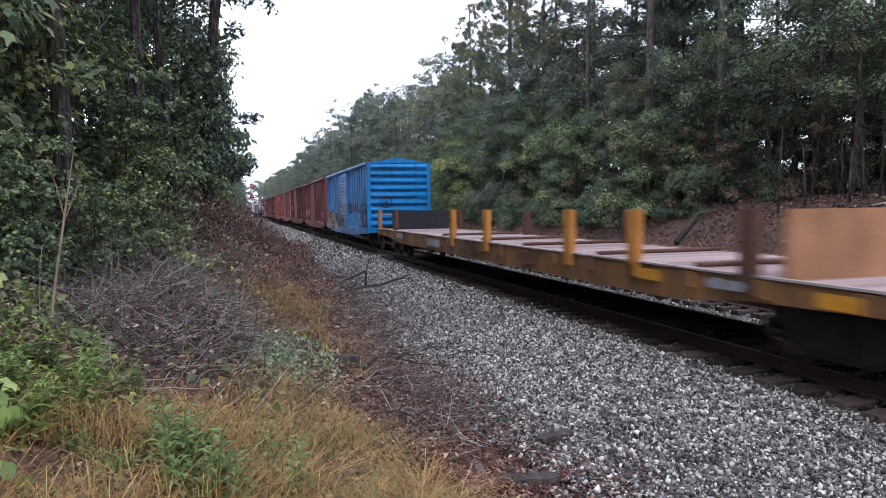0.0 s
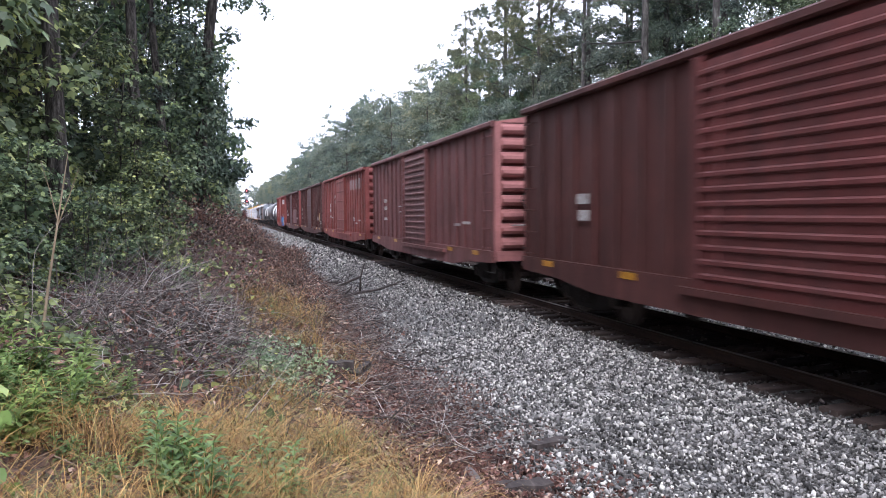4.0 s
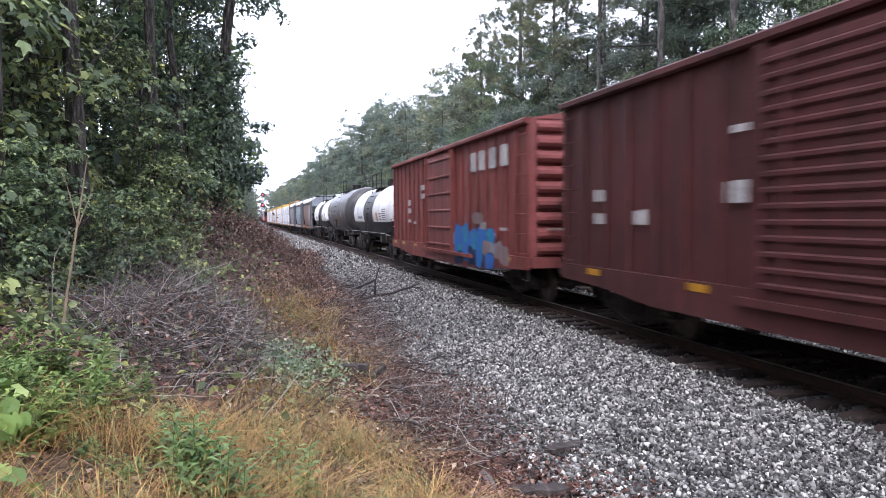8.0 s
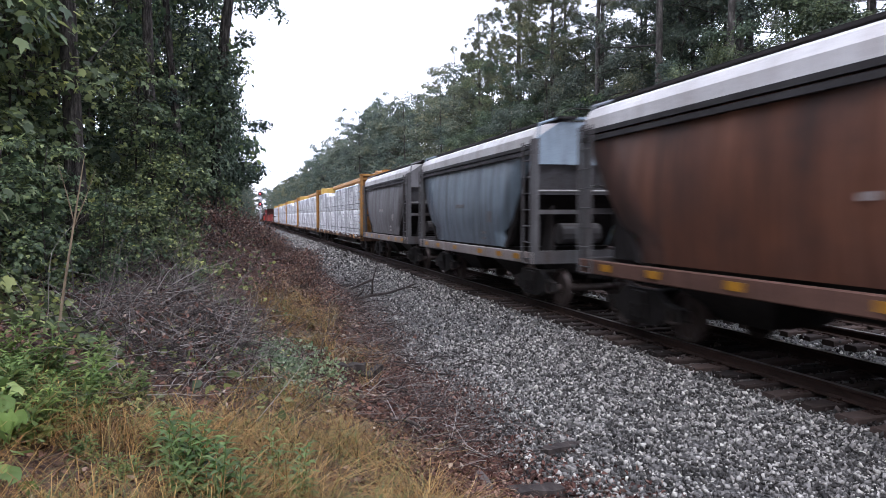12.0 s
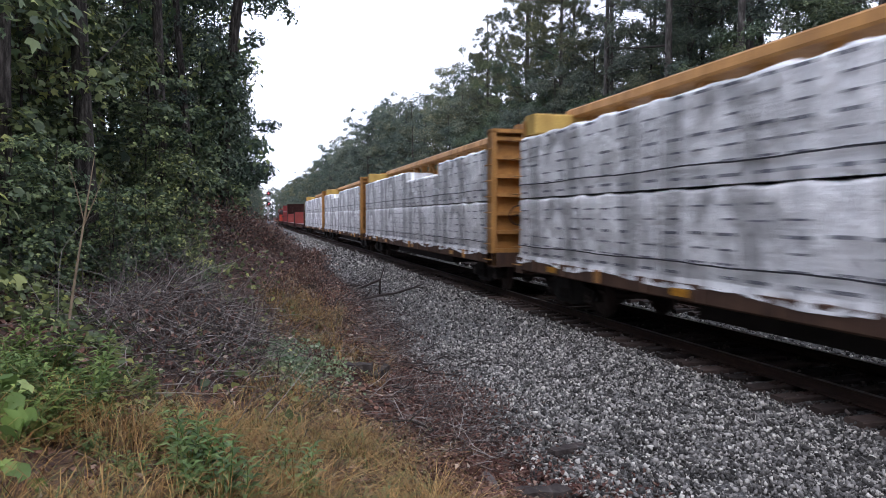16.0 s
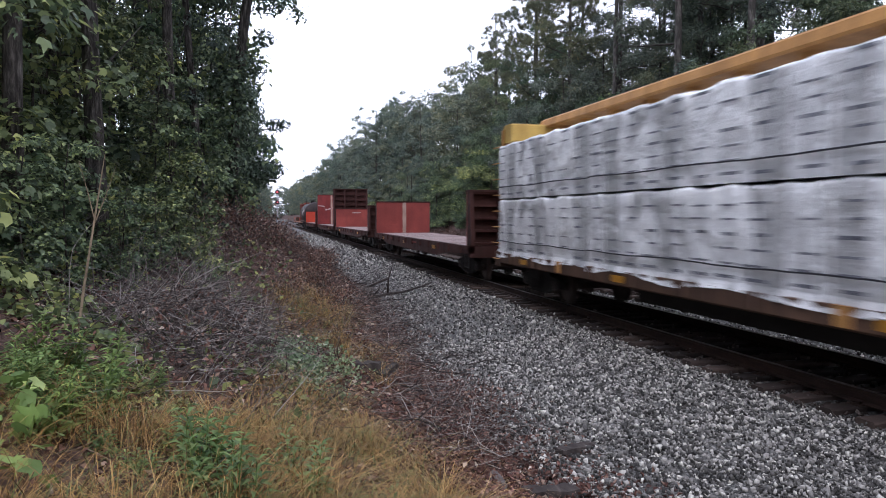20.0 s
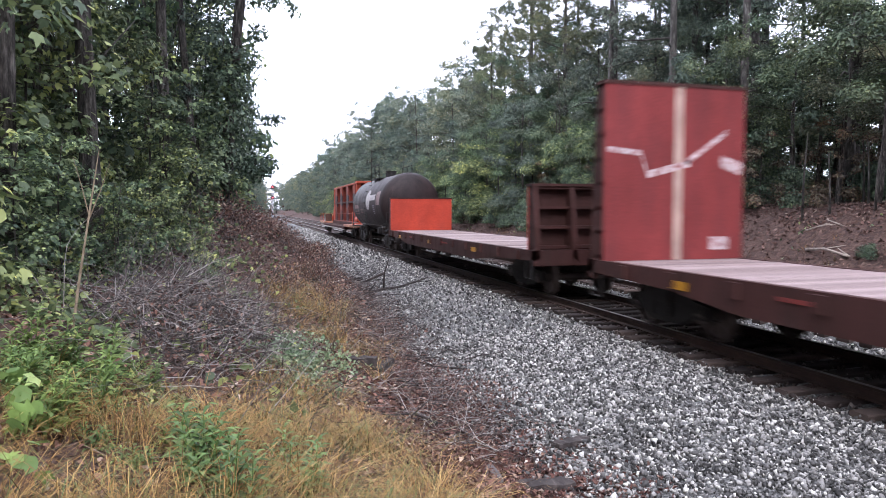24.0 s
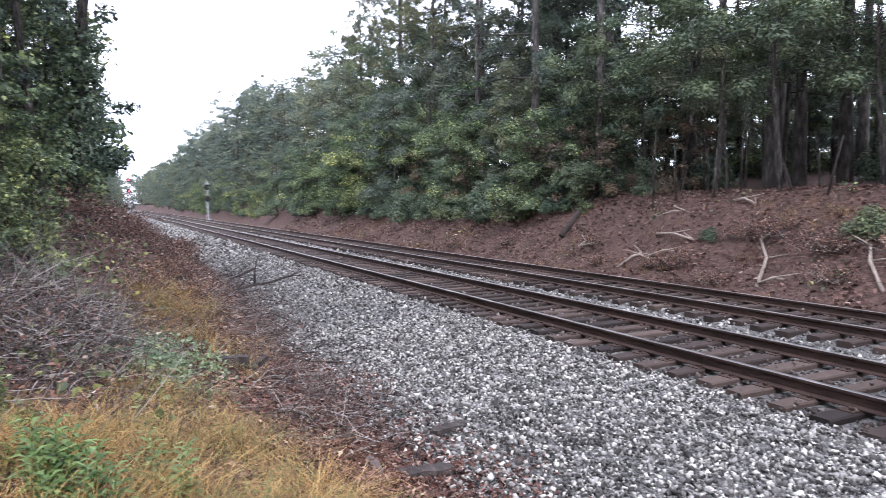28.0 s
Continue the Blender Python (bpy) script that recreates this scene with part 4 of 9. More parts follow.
P_SILL = paint("pale_side_sill", (0.38, 0.34, 0.33), (0.2, 0.12, 0.09), 0.5, 0.65)


def hopper(label, y0, M, M_SIDE, M_END, rust=False):
    c = car("covered_hopper", label, y0, "hopper car")
    L, W, Z1 = 9.75, 1.52, 3.66
    inset = 1.75
    for s in (-1, 1):
        sheet_ = Mesh()
        n = 12
        vs, fs = [], []
        for k in range(n + 1):
            u = k / n
            z = 1.3 + (Z1 - 1.3) * u
            x = s * (W - 0.12 + 0.15 * math.sin(math.pi * (0.12 + 0.78 * u)))
            ins = inset * max(0.0, 1 - u / 0.92)
            ins = min(ins, inset) if z > 1.75 else inset
            for j in range(9):
                y = 0.12 + ins + (L - 0.24 - 2 * ins) * j / 8
                vs += [(x, y, z), (x - s * 0.05, y, z)]
        w = 18
        for k in range(n):
            for j in range(8):
                a = k * w + 2 * j
                fs += [(a, a + 2, a + w + 2, a + w), (a + 1, a + w + 1, a + w + 3, a + 3)]
            fs += [(k * w, k * w + w, k * w + w + 1, k * w + 1), (k * w + 16, k * w + 17, k * w + w + 17, k * w + w + 16)]
        part("side_sheet", sheet_.add(vs, fs), M_SIDE, c, "weathered smooth side sheet", True)
        part("side_sill", Mesh().box(min(s * W, s * (W + 0.07)), 0, 1.0, max(s * W, s * (W + 0.07)), L, 1.26, 0.02), P_SILL if not rust else P_RUSTSILL, c, "pale grimy side sill")
        for k, z in enumerate((3.42, 3.55, 3.68)):
            part("roof_rail", Mesh().box(min(s * (W - 0.12), s * (W + 0.05 - 0.03 * k)), 0.0, z, max(s * (W - 0.12), s * (W + 0.05 - 0.03 * k)), L, z + 0.085), P_HOPRAIL, c)
        for y, d in ((0.06, 1), (L - 0.06, -1)):
            part("end_post", Mesh().box(min(s * (W - 0.1), s * (W + 0.04)), y - 0.07, 1.0, max(s * (W - 0.1), s * (W + 0.04)), y + 0.07, 3.75), P_HOPPOST, c)
            part("diagonal_brace", Mesh().slab([(y + d * 0.1, 3.4), (y + d * 0.22, 3.4), (y + d * 1.85, 1.28), (y + d * 1.7, 1.28)], min(s * (W - 0.12), s * (W - 0.03)), max(s * (W - 0.12), s * (W - 0.03))), P_HOPSHADE, c)
            part("slope_fin", Mesh().slab([(y + d * 0.15, 1.26), (y + d * 0.8, 1.26), (y + d * 0.35, 2.2), (y + d * 0.15, 2.3)], min(s * 0.95, s * 1.0), max(s * 0.95, s * 1.0)), P_HOPSHADE, c)
            ladder(c, s * (W + 0.02), y - 0.05 if d > 0 else y - 0.4, 1.0, 3.7, P_HOPPOST, "y", 0.45, 0.36, True)
    part("slope_sheet", Mesh().add([(-W + 0.1, 0.25, 3.55), (W - 0.1, 0.25, 3.55), (W - 0.1, 2.2, 1.2), (-W + 0.1, 2.2, 1.2), (-W + 0.1, 0.3, 3.55), (W - 0.1, 0.3, 3.55), (W - 0.1, 2.25, 1.2), (-W + 0.1, 2.25, 1.2)], [(0, 1, 2, 3), (4, 7, 6, 5), (0, 3, 7, 4), (1, 5, 6, 2)]), P_HOPSHADE, c)
    part("slope_sheet", Mesh().add([(-W + 0.1, L - 0.25, 3.55), (W - 0.1, L - 0.25, 3.55), (W - 0.1, L - 2.2, 1.2), (-W + 0.1, L - 2.2, 1.2), (-W + 0.1, L - 0.3, 3.55), (W - 0.1, L - 0.3, 3.55), (W - 0.1, L - 2.25, 1.2), (-W + 0.1, L - 2.25, 1.2)], [(0, 1, 2, 3), (4, 7, 6, 5), (0, 3, 7, 4), (1, 5, 6, 2)]), P_HOPSHADE, c)
    for y, d in ((0.0, 1), (L, -1)):
        part("end_sheet", Mesh().add([(-W + 0.02, y, 3.2), (W - 0.02, y, 3.2), (W - 0.02, y, 3.75), (0.9, y, 4.14), (-0.9, y, 4.14), (-W + 0.02, y, 3.75), (-W + 0.02, y + d * 0.06, 3.2), (W - 0.02, y + d * 0.06, 3.2), (W - 0.02, y + d * 0.06, 3.75), (0.9, y + d * 0.06, 4.14), (-0.9, y + d * 0.06, 4.14), (-W + 0.02, y + d * 0.06, 3.75)],
                          [(0, 1, 2, 3, 4, 5), (6, 11, 10, 9, 8, 7)] + [(k, (k + 1) % 6, (k + 1) % 6 + 6, k + 6) for k in range(6)]), M_END, c, "pale end sheet under the roof")
        part("end_plate", Mesh().add([(-W + 0.12, y + d * 0.12, 3.2), (W - 0.12, y + d * 0.12, 3.2), (W - 0.12, y + d * 0.5, 2.55), (-W + 0.12, y + d * 0.5, 2.55), (-W + 0.12, y + d * 0.16, 3.2), (W - 0.12, y + d * 0.16, 3.2), (W - 0.12, y + d * 0.54, 2.55), (-W + 0.12, y + d * 0.54, 2.55)], [(0, 1, 2, 3), (4, 7, 6, 5), (0, 3, 7, 4), (1, 5, 6, 2), (2, 6, 7, 3)]), P_HOPDARK, c, "stained sloping end plate")
        part("end_rail", Mesh().tube([(-W + 0.05, y + d * 0.02, 2.62), (W - 0.05, y + d * 0.02, 2.62)], 0.022, 6), M_STEEL, c)
        part("end_sill", Mesh().box(-W, min(y, y + d * 0.25), 1.0, W, max(y, y + d * 0.25), 1.28).box(-W, min(y, y + d * 0.1), 2.1, W, max(y, y + d * 0.1), 2.2), P_HOPPOST, c)
        part("roof_ladder_hoop", Mesh().tube([(-W + 0.1, y + d * 0.1, 3.7), (-W + 0.15, y + d * 0.1, 4.1), (-0.9, y + d * 0.1, 4.24), (0.9, y + d * 0.1, 4.24), (W - 0.15, y + d * 0.1, 4.1), (W - 0.1, y + d * 0.1, 3.7)], 0.035, 6), M_END, c)
        part("brake_reservoir", Mesh().tube([(-0.6, y + d * 0.7, 1.65), (0.4, y + d * 0.7, 1.65)], 0.24, 12), P_HOPPOST, c)
    part("roof", Mesh().sweep([(-W - 0.01, 3.6), (-W, 3.84), (-W + 0.1, 4.0), (-W + 0.3, 4.09), (-0.85, 4.12), (0.85, 4.12), (W - 0.3, 4.09), (W - 0.1, 4.0), (W, 3.84), (W + 0.01, 3.6)], 0.08, L - 0.08), P_HOPROOF, c, "pale worn roof")
    for s in (-1, 1):
        part("running_board", Mesh().box(min(s * 0.55, s * 1.0), -0.1, 4.2, max(s * 0.55, s * 1.0), L + 0.1, 4.25), M_BLACK, c)
        for k in range(8):
            part("board_bracket", Mesh().box(min(s * 0.6, s * 0.95), 0.5 + k * 1.25, 4.06, max(s * 0.6, s * 0.95), 0.56 + k * 1.25, 4.2), M_BLACK, c)
    part("hatch", Mesh().box(-0.4, 0.6, 4.1, 0.4, L - 0.6, 4.26, 0.04), M_BLACK, c)
    for y in (L / 2 - 1.75, L / 2 + 1.75):
        part("discharge_bay", Mesh().add([(-1.3, y - 1.5, 1.3), (1.3, y - 1.5, 1.3), (1.3, y + 1.5, 1.3), (-1.3, y + 1.5, 1.3), (-0.5, y - 0.5, 0.42), (0.5, y - 0.5, 0.42), (0.5, y + 0.5, 0.42), (-0.5, y + 0.5, 0.42)], [(0, 3, 2, 1), (4, 5, 6, 7), (0, 1, 5, 4), (1, 2, 6, 5), (2, 3, 7, 6), (3, 0, 4, 7)]), M_BLACK, c)
    part("centre_sill", Mesh().box(-0.25, 0.0, 0.72, 0.25, L, 1.05), M_BLACK, c)
    trucks(c, (1.2, L - 1.2))
    couplers(c, L)
    return c


h1 = hopper("covered hopper with a rust-brown side and grey ends", 196.75, P_HOPGREY, P_HOPRUST, P_HOPGREY, True)
h2 = hopper("blue-grey covered hopper with a pale roof", 208.67, P_HOPBLUE, P_HOPBLUE, P_HOPPALE)
h3 = hopper("dingy grey covered hopper", 220.4, P_HOPDARK, P_HOPDARK, P_HOPDARK)
for c in (h1, h2, h3):
    reflectors(c, (0.7, 1.8, 3.2, 5.4, 7.2, 8.6), 1.08, -1.6, 0.34, 0.12)
    marks(c, [[(2.6, 1.9, 0.3, 0.3)], [(3.0, 1.6, 0.3, 0.08), (3.0, 1.45, 0.3, 0.08)], [(4.8, 2.3, 0.8, 0.12)] if c is not h1 else [(3.6, 2.2, 0.2, 0.1)]], -1.56, P_HOPDARK if c is h2 else None)


# ---- centre-beam cars with wrapped lumber ----
P_ORANGE = paint("ochre_orange_paint", (0.5, 0.255, 0.075), (0.19, 0.095, 0.045), 0.6, 0.55, 1.2)
P_DECK = paint("brown_deck_steel", (0.12, 0.068, 0.045), (0.04, 0.027, 0.024), 0.6, 0.8)
P_YELLOW = paint("pale_yellow_beam_end", (0.55, 0.37, 0.1), (0.28, 0.16, 0.05), 0.35)


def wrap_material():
    """Thin plastic hung over lumber: grey where it lies tight on the wood, the sheen on its folds put into the colour
    as white.
    """
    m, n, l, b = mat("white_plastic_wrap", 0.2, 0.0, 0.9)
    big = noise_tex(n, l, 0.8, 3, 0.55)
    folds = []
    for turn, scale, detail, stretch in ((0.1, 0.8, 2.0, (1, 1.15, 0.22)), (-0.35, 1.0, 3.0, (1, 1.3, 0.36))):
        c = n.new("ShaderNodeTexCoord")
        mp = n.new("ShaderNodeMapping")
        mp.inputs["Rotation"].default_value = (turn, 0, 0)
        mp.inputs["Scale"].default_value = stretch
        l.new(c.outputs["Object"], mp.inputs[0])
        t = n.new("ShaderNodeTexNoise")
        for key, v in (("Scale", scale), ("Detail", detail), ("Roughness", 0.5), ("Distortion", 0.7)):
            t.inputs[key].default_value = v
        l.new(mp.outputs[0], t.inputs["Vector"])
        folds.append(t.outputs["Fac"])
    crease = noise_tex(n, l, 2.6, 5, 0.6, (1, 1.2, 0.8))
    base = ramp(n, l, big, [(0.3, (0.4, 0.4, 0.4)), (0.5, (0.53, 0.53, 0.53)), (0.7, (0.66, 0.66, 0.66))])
    # white bands paint the sky's gleam on the folds into the film's colour
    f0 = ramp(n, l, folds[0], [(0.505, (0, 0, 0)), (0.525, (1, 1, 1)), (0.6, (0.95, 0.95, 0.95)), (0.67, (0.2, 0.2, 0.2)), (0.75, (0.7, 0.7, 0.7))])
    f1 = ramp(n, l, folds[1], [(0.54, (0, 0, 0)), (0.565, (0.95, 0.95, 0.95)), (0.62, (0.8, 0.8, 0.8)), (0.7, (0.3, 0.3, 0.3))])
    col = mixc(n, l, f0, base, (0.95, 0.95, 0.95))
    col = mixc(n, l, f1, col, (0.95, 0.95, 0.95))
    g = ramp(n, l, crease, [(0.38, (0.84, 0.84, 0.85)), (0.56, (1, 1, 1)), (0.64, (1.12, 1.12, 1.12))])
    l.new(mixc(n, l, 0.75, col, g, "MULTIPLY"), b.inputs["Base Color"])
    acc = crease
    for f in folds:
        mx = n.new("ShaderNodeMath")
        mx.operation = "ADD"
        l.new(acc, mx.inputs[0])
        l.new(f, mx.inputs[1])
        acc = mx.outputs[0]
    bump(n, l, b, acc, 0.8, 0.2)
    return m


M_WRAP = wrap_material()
M_PRINT = grainy("grey_print_on_wrap", [(0.35, (0.09, 0.095, 0.12)), (0.7, (0.2, 0.21, 0.25))], 6.0, 0.35, 0.1, 0.003)
M_STRAP = grainy("dark_gap_and_strap", [(0.3, (0.015, 0.015, 0.02)), (0.7, (0.05, 0.05, 0.06))], 10.0, 0.6, 0.1, 0.003)


def bundle_mesh(length, height, seed):
    """One wrapped lumber pack: a soft-topped block whose film hangs in crested folds; near face at x=0, depth 1.22."""
    rng = np.random.RandomState(seed)
    D, L, H, R = 1.22, length, height, 0.07
    ny, prof = 84, [(0.0, k / 12 * (H - R)) for k in range(13)] + [(R * (1 - math.cos(a)), H - R + R * math.sin(a)) for a in (0.4, 0.8, 1.2, 1.57)]
    prof += [(R + (D - 2 * R) * k / 4, H) for k in range(1, 5)] + [(D - R * (1 - math.sin(a)), H - R + R * math.cos(a)) for a in (0.5, 1.0, 1.57)] + [(D, (H - R) * k / 4) for k in (3, 2, 1, 0)]
    crests = [(rng.uniform(0, L), rng.uniform(-0.22, 0.22), rng.uniform(-0.35, 0.35), rng.uniform(0.02, 0.05), rng.uniform(0.05, 0.16), rng.uniform(-0.1, 0.75)) for k in range(int(L * 4.5))]
    ph = rng.rand(4) * 6.28
    vs, fs = [], []
    for i in range(ny + 1):
        y = L * i / ny
        edge = min(1.0, min(i, ny - i) / 3.0)
        sag = edge * 0.018 * (math.sin(5.1 * y + ph[0]) + 0.8 * abs(math.sin(3.3 * y + ph[1])))
        for x, z in prof:
            v = z / H
            d = 0.006 * (math.sin(3 * y + 4 * v + ph[2]) + math.sin(7.3 * y - 3 * v + ph[3]))
            for c0, slope, bow, amp, w, low in crests:
                if v > low:
                    u = (y - c0 - slope * (v - 0.5) - bow * (v - 0.5) ** 2) / w
                    if abs(u) < 3:
                        d += amp * math.exp(-u * u * (1.0 if u < 0 else 5.0)) * min(1.0, (v - low) * 3)
            d = min(d, 0.04) * edge * min(1.0, 0.35 + 3 * v)
            out = -1 if x < D / 2 else 1
            vs.append((x + out * d * (1 if z < H - 0.001 else 0), y, z - sag * min(1.0, v) ** 6 + (0.5 * d if z > H - 0.001 else 0)))
    q = len(prof)
    for i in range(ny):
        for k in range(q - 1):
            a = i * q + k
            fs.append((a, a + 1, a + q + 1, a + q))
    fs += [tuple(range(q - 1, -1, -1)), tuple(range(ny * q, ny * q + q))]
    return Mesh().add(vs, fs)


def skirt_mesh(length, seed):
    """The loose lower hem of the wrap."""
    rng = random.Random(seed)
    m = Mesh()
    n = 30
    pts = [(length * k / n, -0.03 - 0.05 * (1 + math.sin(k * 0.37 + seed)) - rng.uniform(0, 0.03)) for k in range(n + 1)]
    vs = [(-0.025 - 0.01 * math.sin(k * 1.7), y, 0.06) for k, (y, z) in enumerate(pts)] + [(-0.065 - 0.015 * math.sin(k * 2.3), y, z) for k, (y, z) in enumerate(pts)]
    vs += [(x + 0.012, y, z) for x, y, z in vs]
    q = n + 1
    fs = [(k, k + 1, k + 1 + q, k + q) for k in range(n)] + [(k + 2 * q, k + 3 * q, k + 1 + 3 * q, k + 1 + 2 * q) for k in range(n)]
    return m.add(vs, fs)


def print_rows(rows, x, seed):
    """Rows of print too small to read: each a run of two to four bars."""
    rng = random.Random(seed)
    m = Mesh()
    for y, z, w, h in rows:
        p, n = y, rng.randint(2, 4)
        for k in range(n):
            q = p + w / n * rng.uniform(0.7, 0.95)
            m.box(x - 0.005, p, z, x, q, z + h)
            p += w / n
    return m


PACKS = {}


def lumber_pack(y0, y, z, length, height, side, seed, lower):
    key = (length, height, seed % 3, lower)
    if key not in PACKS:
        ob = thing("lumber_bundle", "lumber bundle in wrinkled white plastic wrap with grey print", "lumber", "wrapped lumber bundles on the train")
        sd = seed % 3 + int(length * 10)
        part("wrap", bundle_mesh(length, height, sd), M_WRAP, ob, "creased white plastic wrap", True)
        rng = random.Random(sd)
        nrow = int(height / 0.2)
        for col in range(int(length / 0.62)):
            yy = 0.18 + col * 0.62 + rng.uniform(-0.05, 0.05)
            rows = []
            for r in range(nrow):
                if rng.random() < 0.8:
                    rows.append((yy + rng.uniform(-0.03, 0.03), 0.1 + r * 0.2 + rng.uniform(-0.012, 0.012), rng.uniform(0.26, 0.46), 0.03 if r % 3 else 0.046))
            if rows:
                tagged(part("print", print_rows(rows, -0.046, col), M_PRINT, ob, "grey printed bars"), kind="stuff")
        for zz in ((0.28,) if lower else (0.3,)):
            part("strap", Mesh().tube([(-0.044, length * i / 16, zz + 0.012 * math.sin(0.7 * i + seed) + 0.004 * math.sin(2.7 * i)) for i in range(17)], 0.014, 5), M_STRAP, ob)
        if lower:
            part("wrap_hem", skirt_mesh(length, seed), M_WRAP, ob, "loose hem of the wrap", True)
        PACKS[key] = ob
        made = ob
    else:
        made = copy_thing(PACKS[key], Matrix())
    x = TRACK_A - 1.47 if side < 0 else TRACK_A + 1.47
    turn = 0 if side < 0 else 180
    made.matrix_basis = pose(x, y0 + y + (length if side > 0 else 0), z, 0, 0, turn)
    ROLLING.append((made, y0 + y + (length if side > 0 else 0)))
    return made


def centrebeam(label, y0, layout, upper, L=20.95):
    c = car("centrebeam_car", label, y0, "lumber car")
    W = 1.52
    for s in (-1, 1):
        part("side_sill", Mesh().box(min(s * (W - 0.3), s * W), 0.3, 0.8, max(s * (W - 0.3), s * W), L - 0.3, 1.1, 0.03), P_DECK, c)
        for k in range(14):
            part("stake_pocket", Mesh().box(min(s * (W - 0.02), s * (W + 0.05)), 0.9 + k * 1.45, 0.84, max(s * (W - 0.02), s * (W + 0.05)), 1.06 + k * 1.45, 1.08), P_ORANGE if k % 5 == 1 else P_DECK, c)
    part("deck", Mesh().box(-W + 0.02, 0.3, 1.0, W - 0.02, L - 0.3, 1.09), P_DECK, c)
    part("underframe", Mesh().box(-0.4, 0.3, 0.62, 0.4, L - 0.3, 1.0).box(-0.8, 6, 0.45, 0.8, 15, 0.8), M_BLACK, c)
    part("top_chord", Mesh().sweep([(-0.3, 4.4), (0.3, 4.4), (0.34, 4.44), (0.3, 4.6), (0.2, 4.66), (-0.2, 4.66), (-0.3, 4.6), (-0.34, 4.44)], 0.2, L - 0.2), P_ORANGE, c, "ochre top beam")
    for k in range(15):
        y = 0.9 + k * (L - 1.8) / 14
        part("centre_post", Mesh().box(-0.12, y - 0.11, 1.09, 0.12, y + 0.11, 4.4, 0.02), P_ORANGE, c)
        if k < 14:
            y2 = 0.9 + (k + 1) * (L - 1.8) / 14
            a, b = (y, y2) if k % 2 else (y2, y)
            part("diagonal", Mesh().slab([(a - 0.08, 3.5), (a + 0.08, 3.5), (b + 0.08, 4.36), (b - 0.08, 4.36)], -0.06, 0.06), P_ORANGE, c)
    for y, d in ((0.0, 1), (L, -1)):
        # the load covers the rear bulkhead, so that one is thin and set at the car's very end
        p0, p1, p2, BW = (0.0, 0.32, 0.4, W) if d > 0 else (0.0, 0.06, 0.1, W - 0.16)
        bh = part("bulkhead", Mesh().box(-BW, min(y + d * p1, y + d * p2), 0.9, BW, max(y + d * p1, y + d * p2), 4.32), P_ORANGE, c, "ochre ribbed bulkhead")
        for s in (-1, 1):
            part("bulkhead_post", Mesh().box(min(s * (BW - 0.14), s * BW), min(y, y + d * p2), 0.75, max(s * (BW - 0.14), s * BW), max(y, y + d * p2), 4.35, 0.02), P_ORANGE, bh)
            part("bulkhead_stiffener", Mesh().box(s * 0.5 - 0.06, min(y + d * p1 * 0.2, y + d * p1), 0.9, s * 0.5 + 0.06, max(y + d * p1 * 0.2, y + d * p1), 4.3), P_ORANGE, bh)
        for k in range(7):
            z = 1.15 + k * 0.5
            part("bulkhead_rib", Mesh().box(-BW + 0.14, min(y + d * p1 * 0.3, y + d * p2), z - 0.05, BW - 0.14, max(y + d * p1 * 0.3, y + d * p2), z + 0.05), P_ORANGE, bh)
        if d > 0:
            part("bulkhead_cap", Mesh().slab([(y, 4.3), (y, 4.5), (y + 0.55, 4.62), (y + 0.9, 4.62), (y + 0.9, 4.4), (y + 0.4, 4.3)], -0.55, 0.55).box(-BW, y, 4.3, BW, y + p2, 4.4), P_ORANGE, bh)
        else:
            part("bulkhead_cap", Mesh().box(-1.3, y - 0.6, 4.0, 1.3, y - 0.02, 4.47, 0.03), P_YELLOW, bh, "yellow beam end")
        part("end_sill", Mesh().box(-W, min(y, y + d * 0.35), 0.72, W, max(y, y + d * 0.35), 1.1), P_DECK, c)
        ladder(c, -W - 0.01, y + (0.02 if d > 0 else -0.38), 0.8, 4.2, P_ORANGE, "y", 0.36, 0.42, False, "grab_irons")
    part("brake_wheel", Mesh().tube([(-0.8 + 0.26 * math.cos(a), -0.1, 2.1 + 0.26 * math.sin(a)) for a in [2 * math.pi * k / 18 for k in range(19)]], 0.018, 6).tube([(-0.8, -0.1, 2.1), (-0.8, 0.3, 2.1)], 0.03, 6), M_BLACK, c)
    reflectors(c, (3.4, 8.8, 14.2, 18.6), 0.88, -W - 0.055, 0.4, 0.12)
    trucks(c, (1.9, L - 1.9))
    couplers(c, L)
    for s in (-1, 1):
        y = 0.42
        for k, ln in enumerate(layout):
            lumber_pack(y0, y, 1.1, ln - 0.02, 1.38, s, k + int(y0), True)
            h = upper[k]
            if h > 0:
                lumber_pack(y0, y, 2.5, ln - 0.02, h, s, k + 1 + int(y0), False)
            y += ln
    return c


centrebeam("ochre centre-beam flatcar stacked high with wrapped lumber", 231.37, (5.25, 5.25, 5.25, 5.25), (1.42, 1.42, 1.12, 1.42), 21.55)
centrebeam("ochre centre-beam flatcar with two full tiers of wrapped lumber", 254.34, (5.1, 5.1, 5.1, 5.1), (1.42, 1.42, 1.42, 1.42))
centrebeam("ochre centre-beam flatcar with wrapped lumber and a dip in its load", 276.95, (5.1, 5.1, 5.1, 5.1), (1.42, 1.05, 1.42, 1.42))
centrebeam("ochre centre-beam flatcar, wrapped lumber with one lower bundle", 299.23, (5.1, 5.1, 5.1, 5.1), (1.42, 1.42, 1.05, 1.42))
centrebeam("last ochre centre-beam flatcar with wrapped lumber", 321.46, (5.1, 5.1, 5.1, 5.1), (1.42, 1.42, 1.42, 1.42))


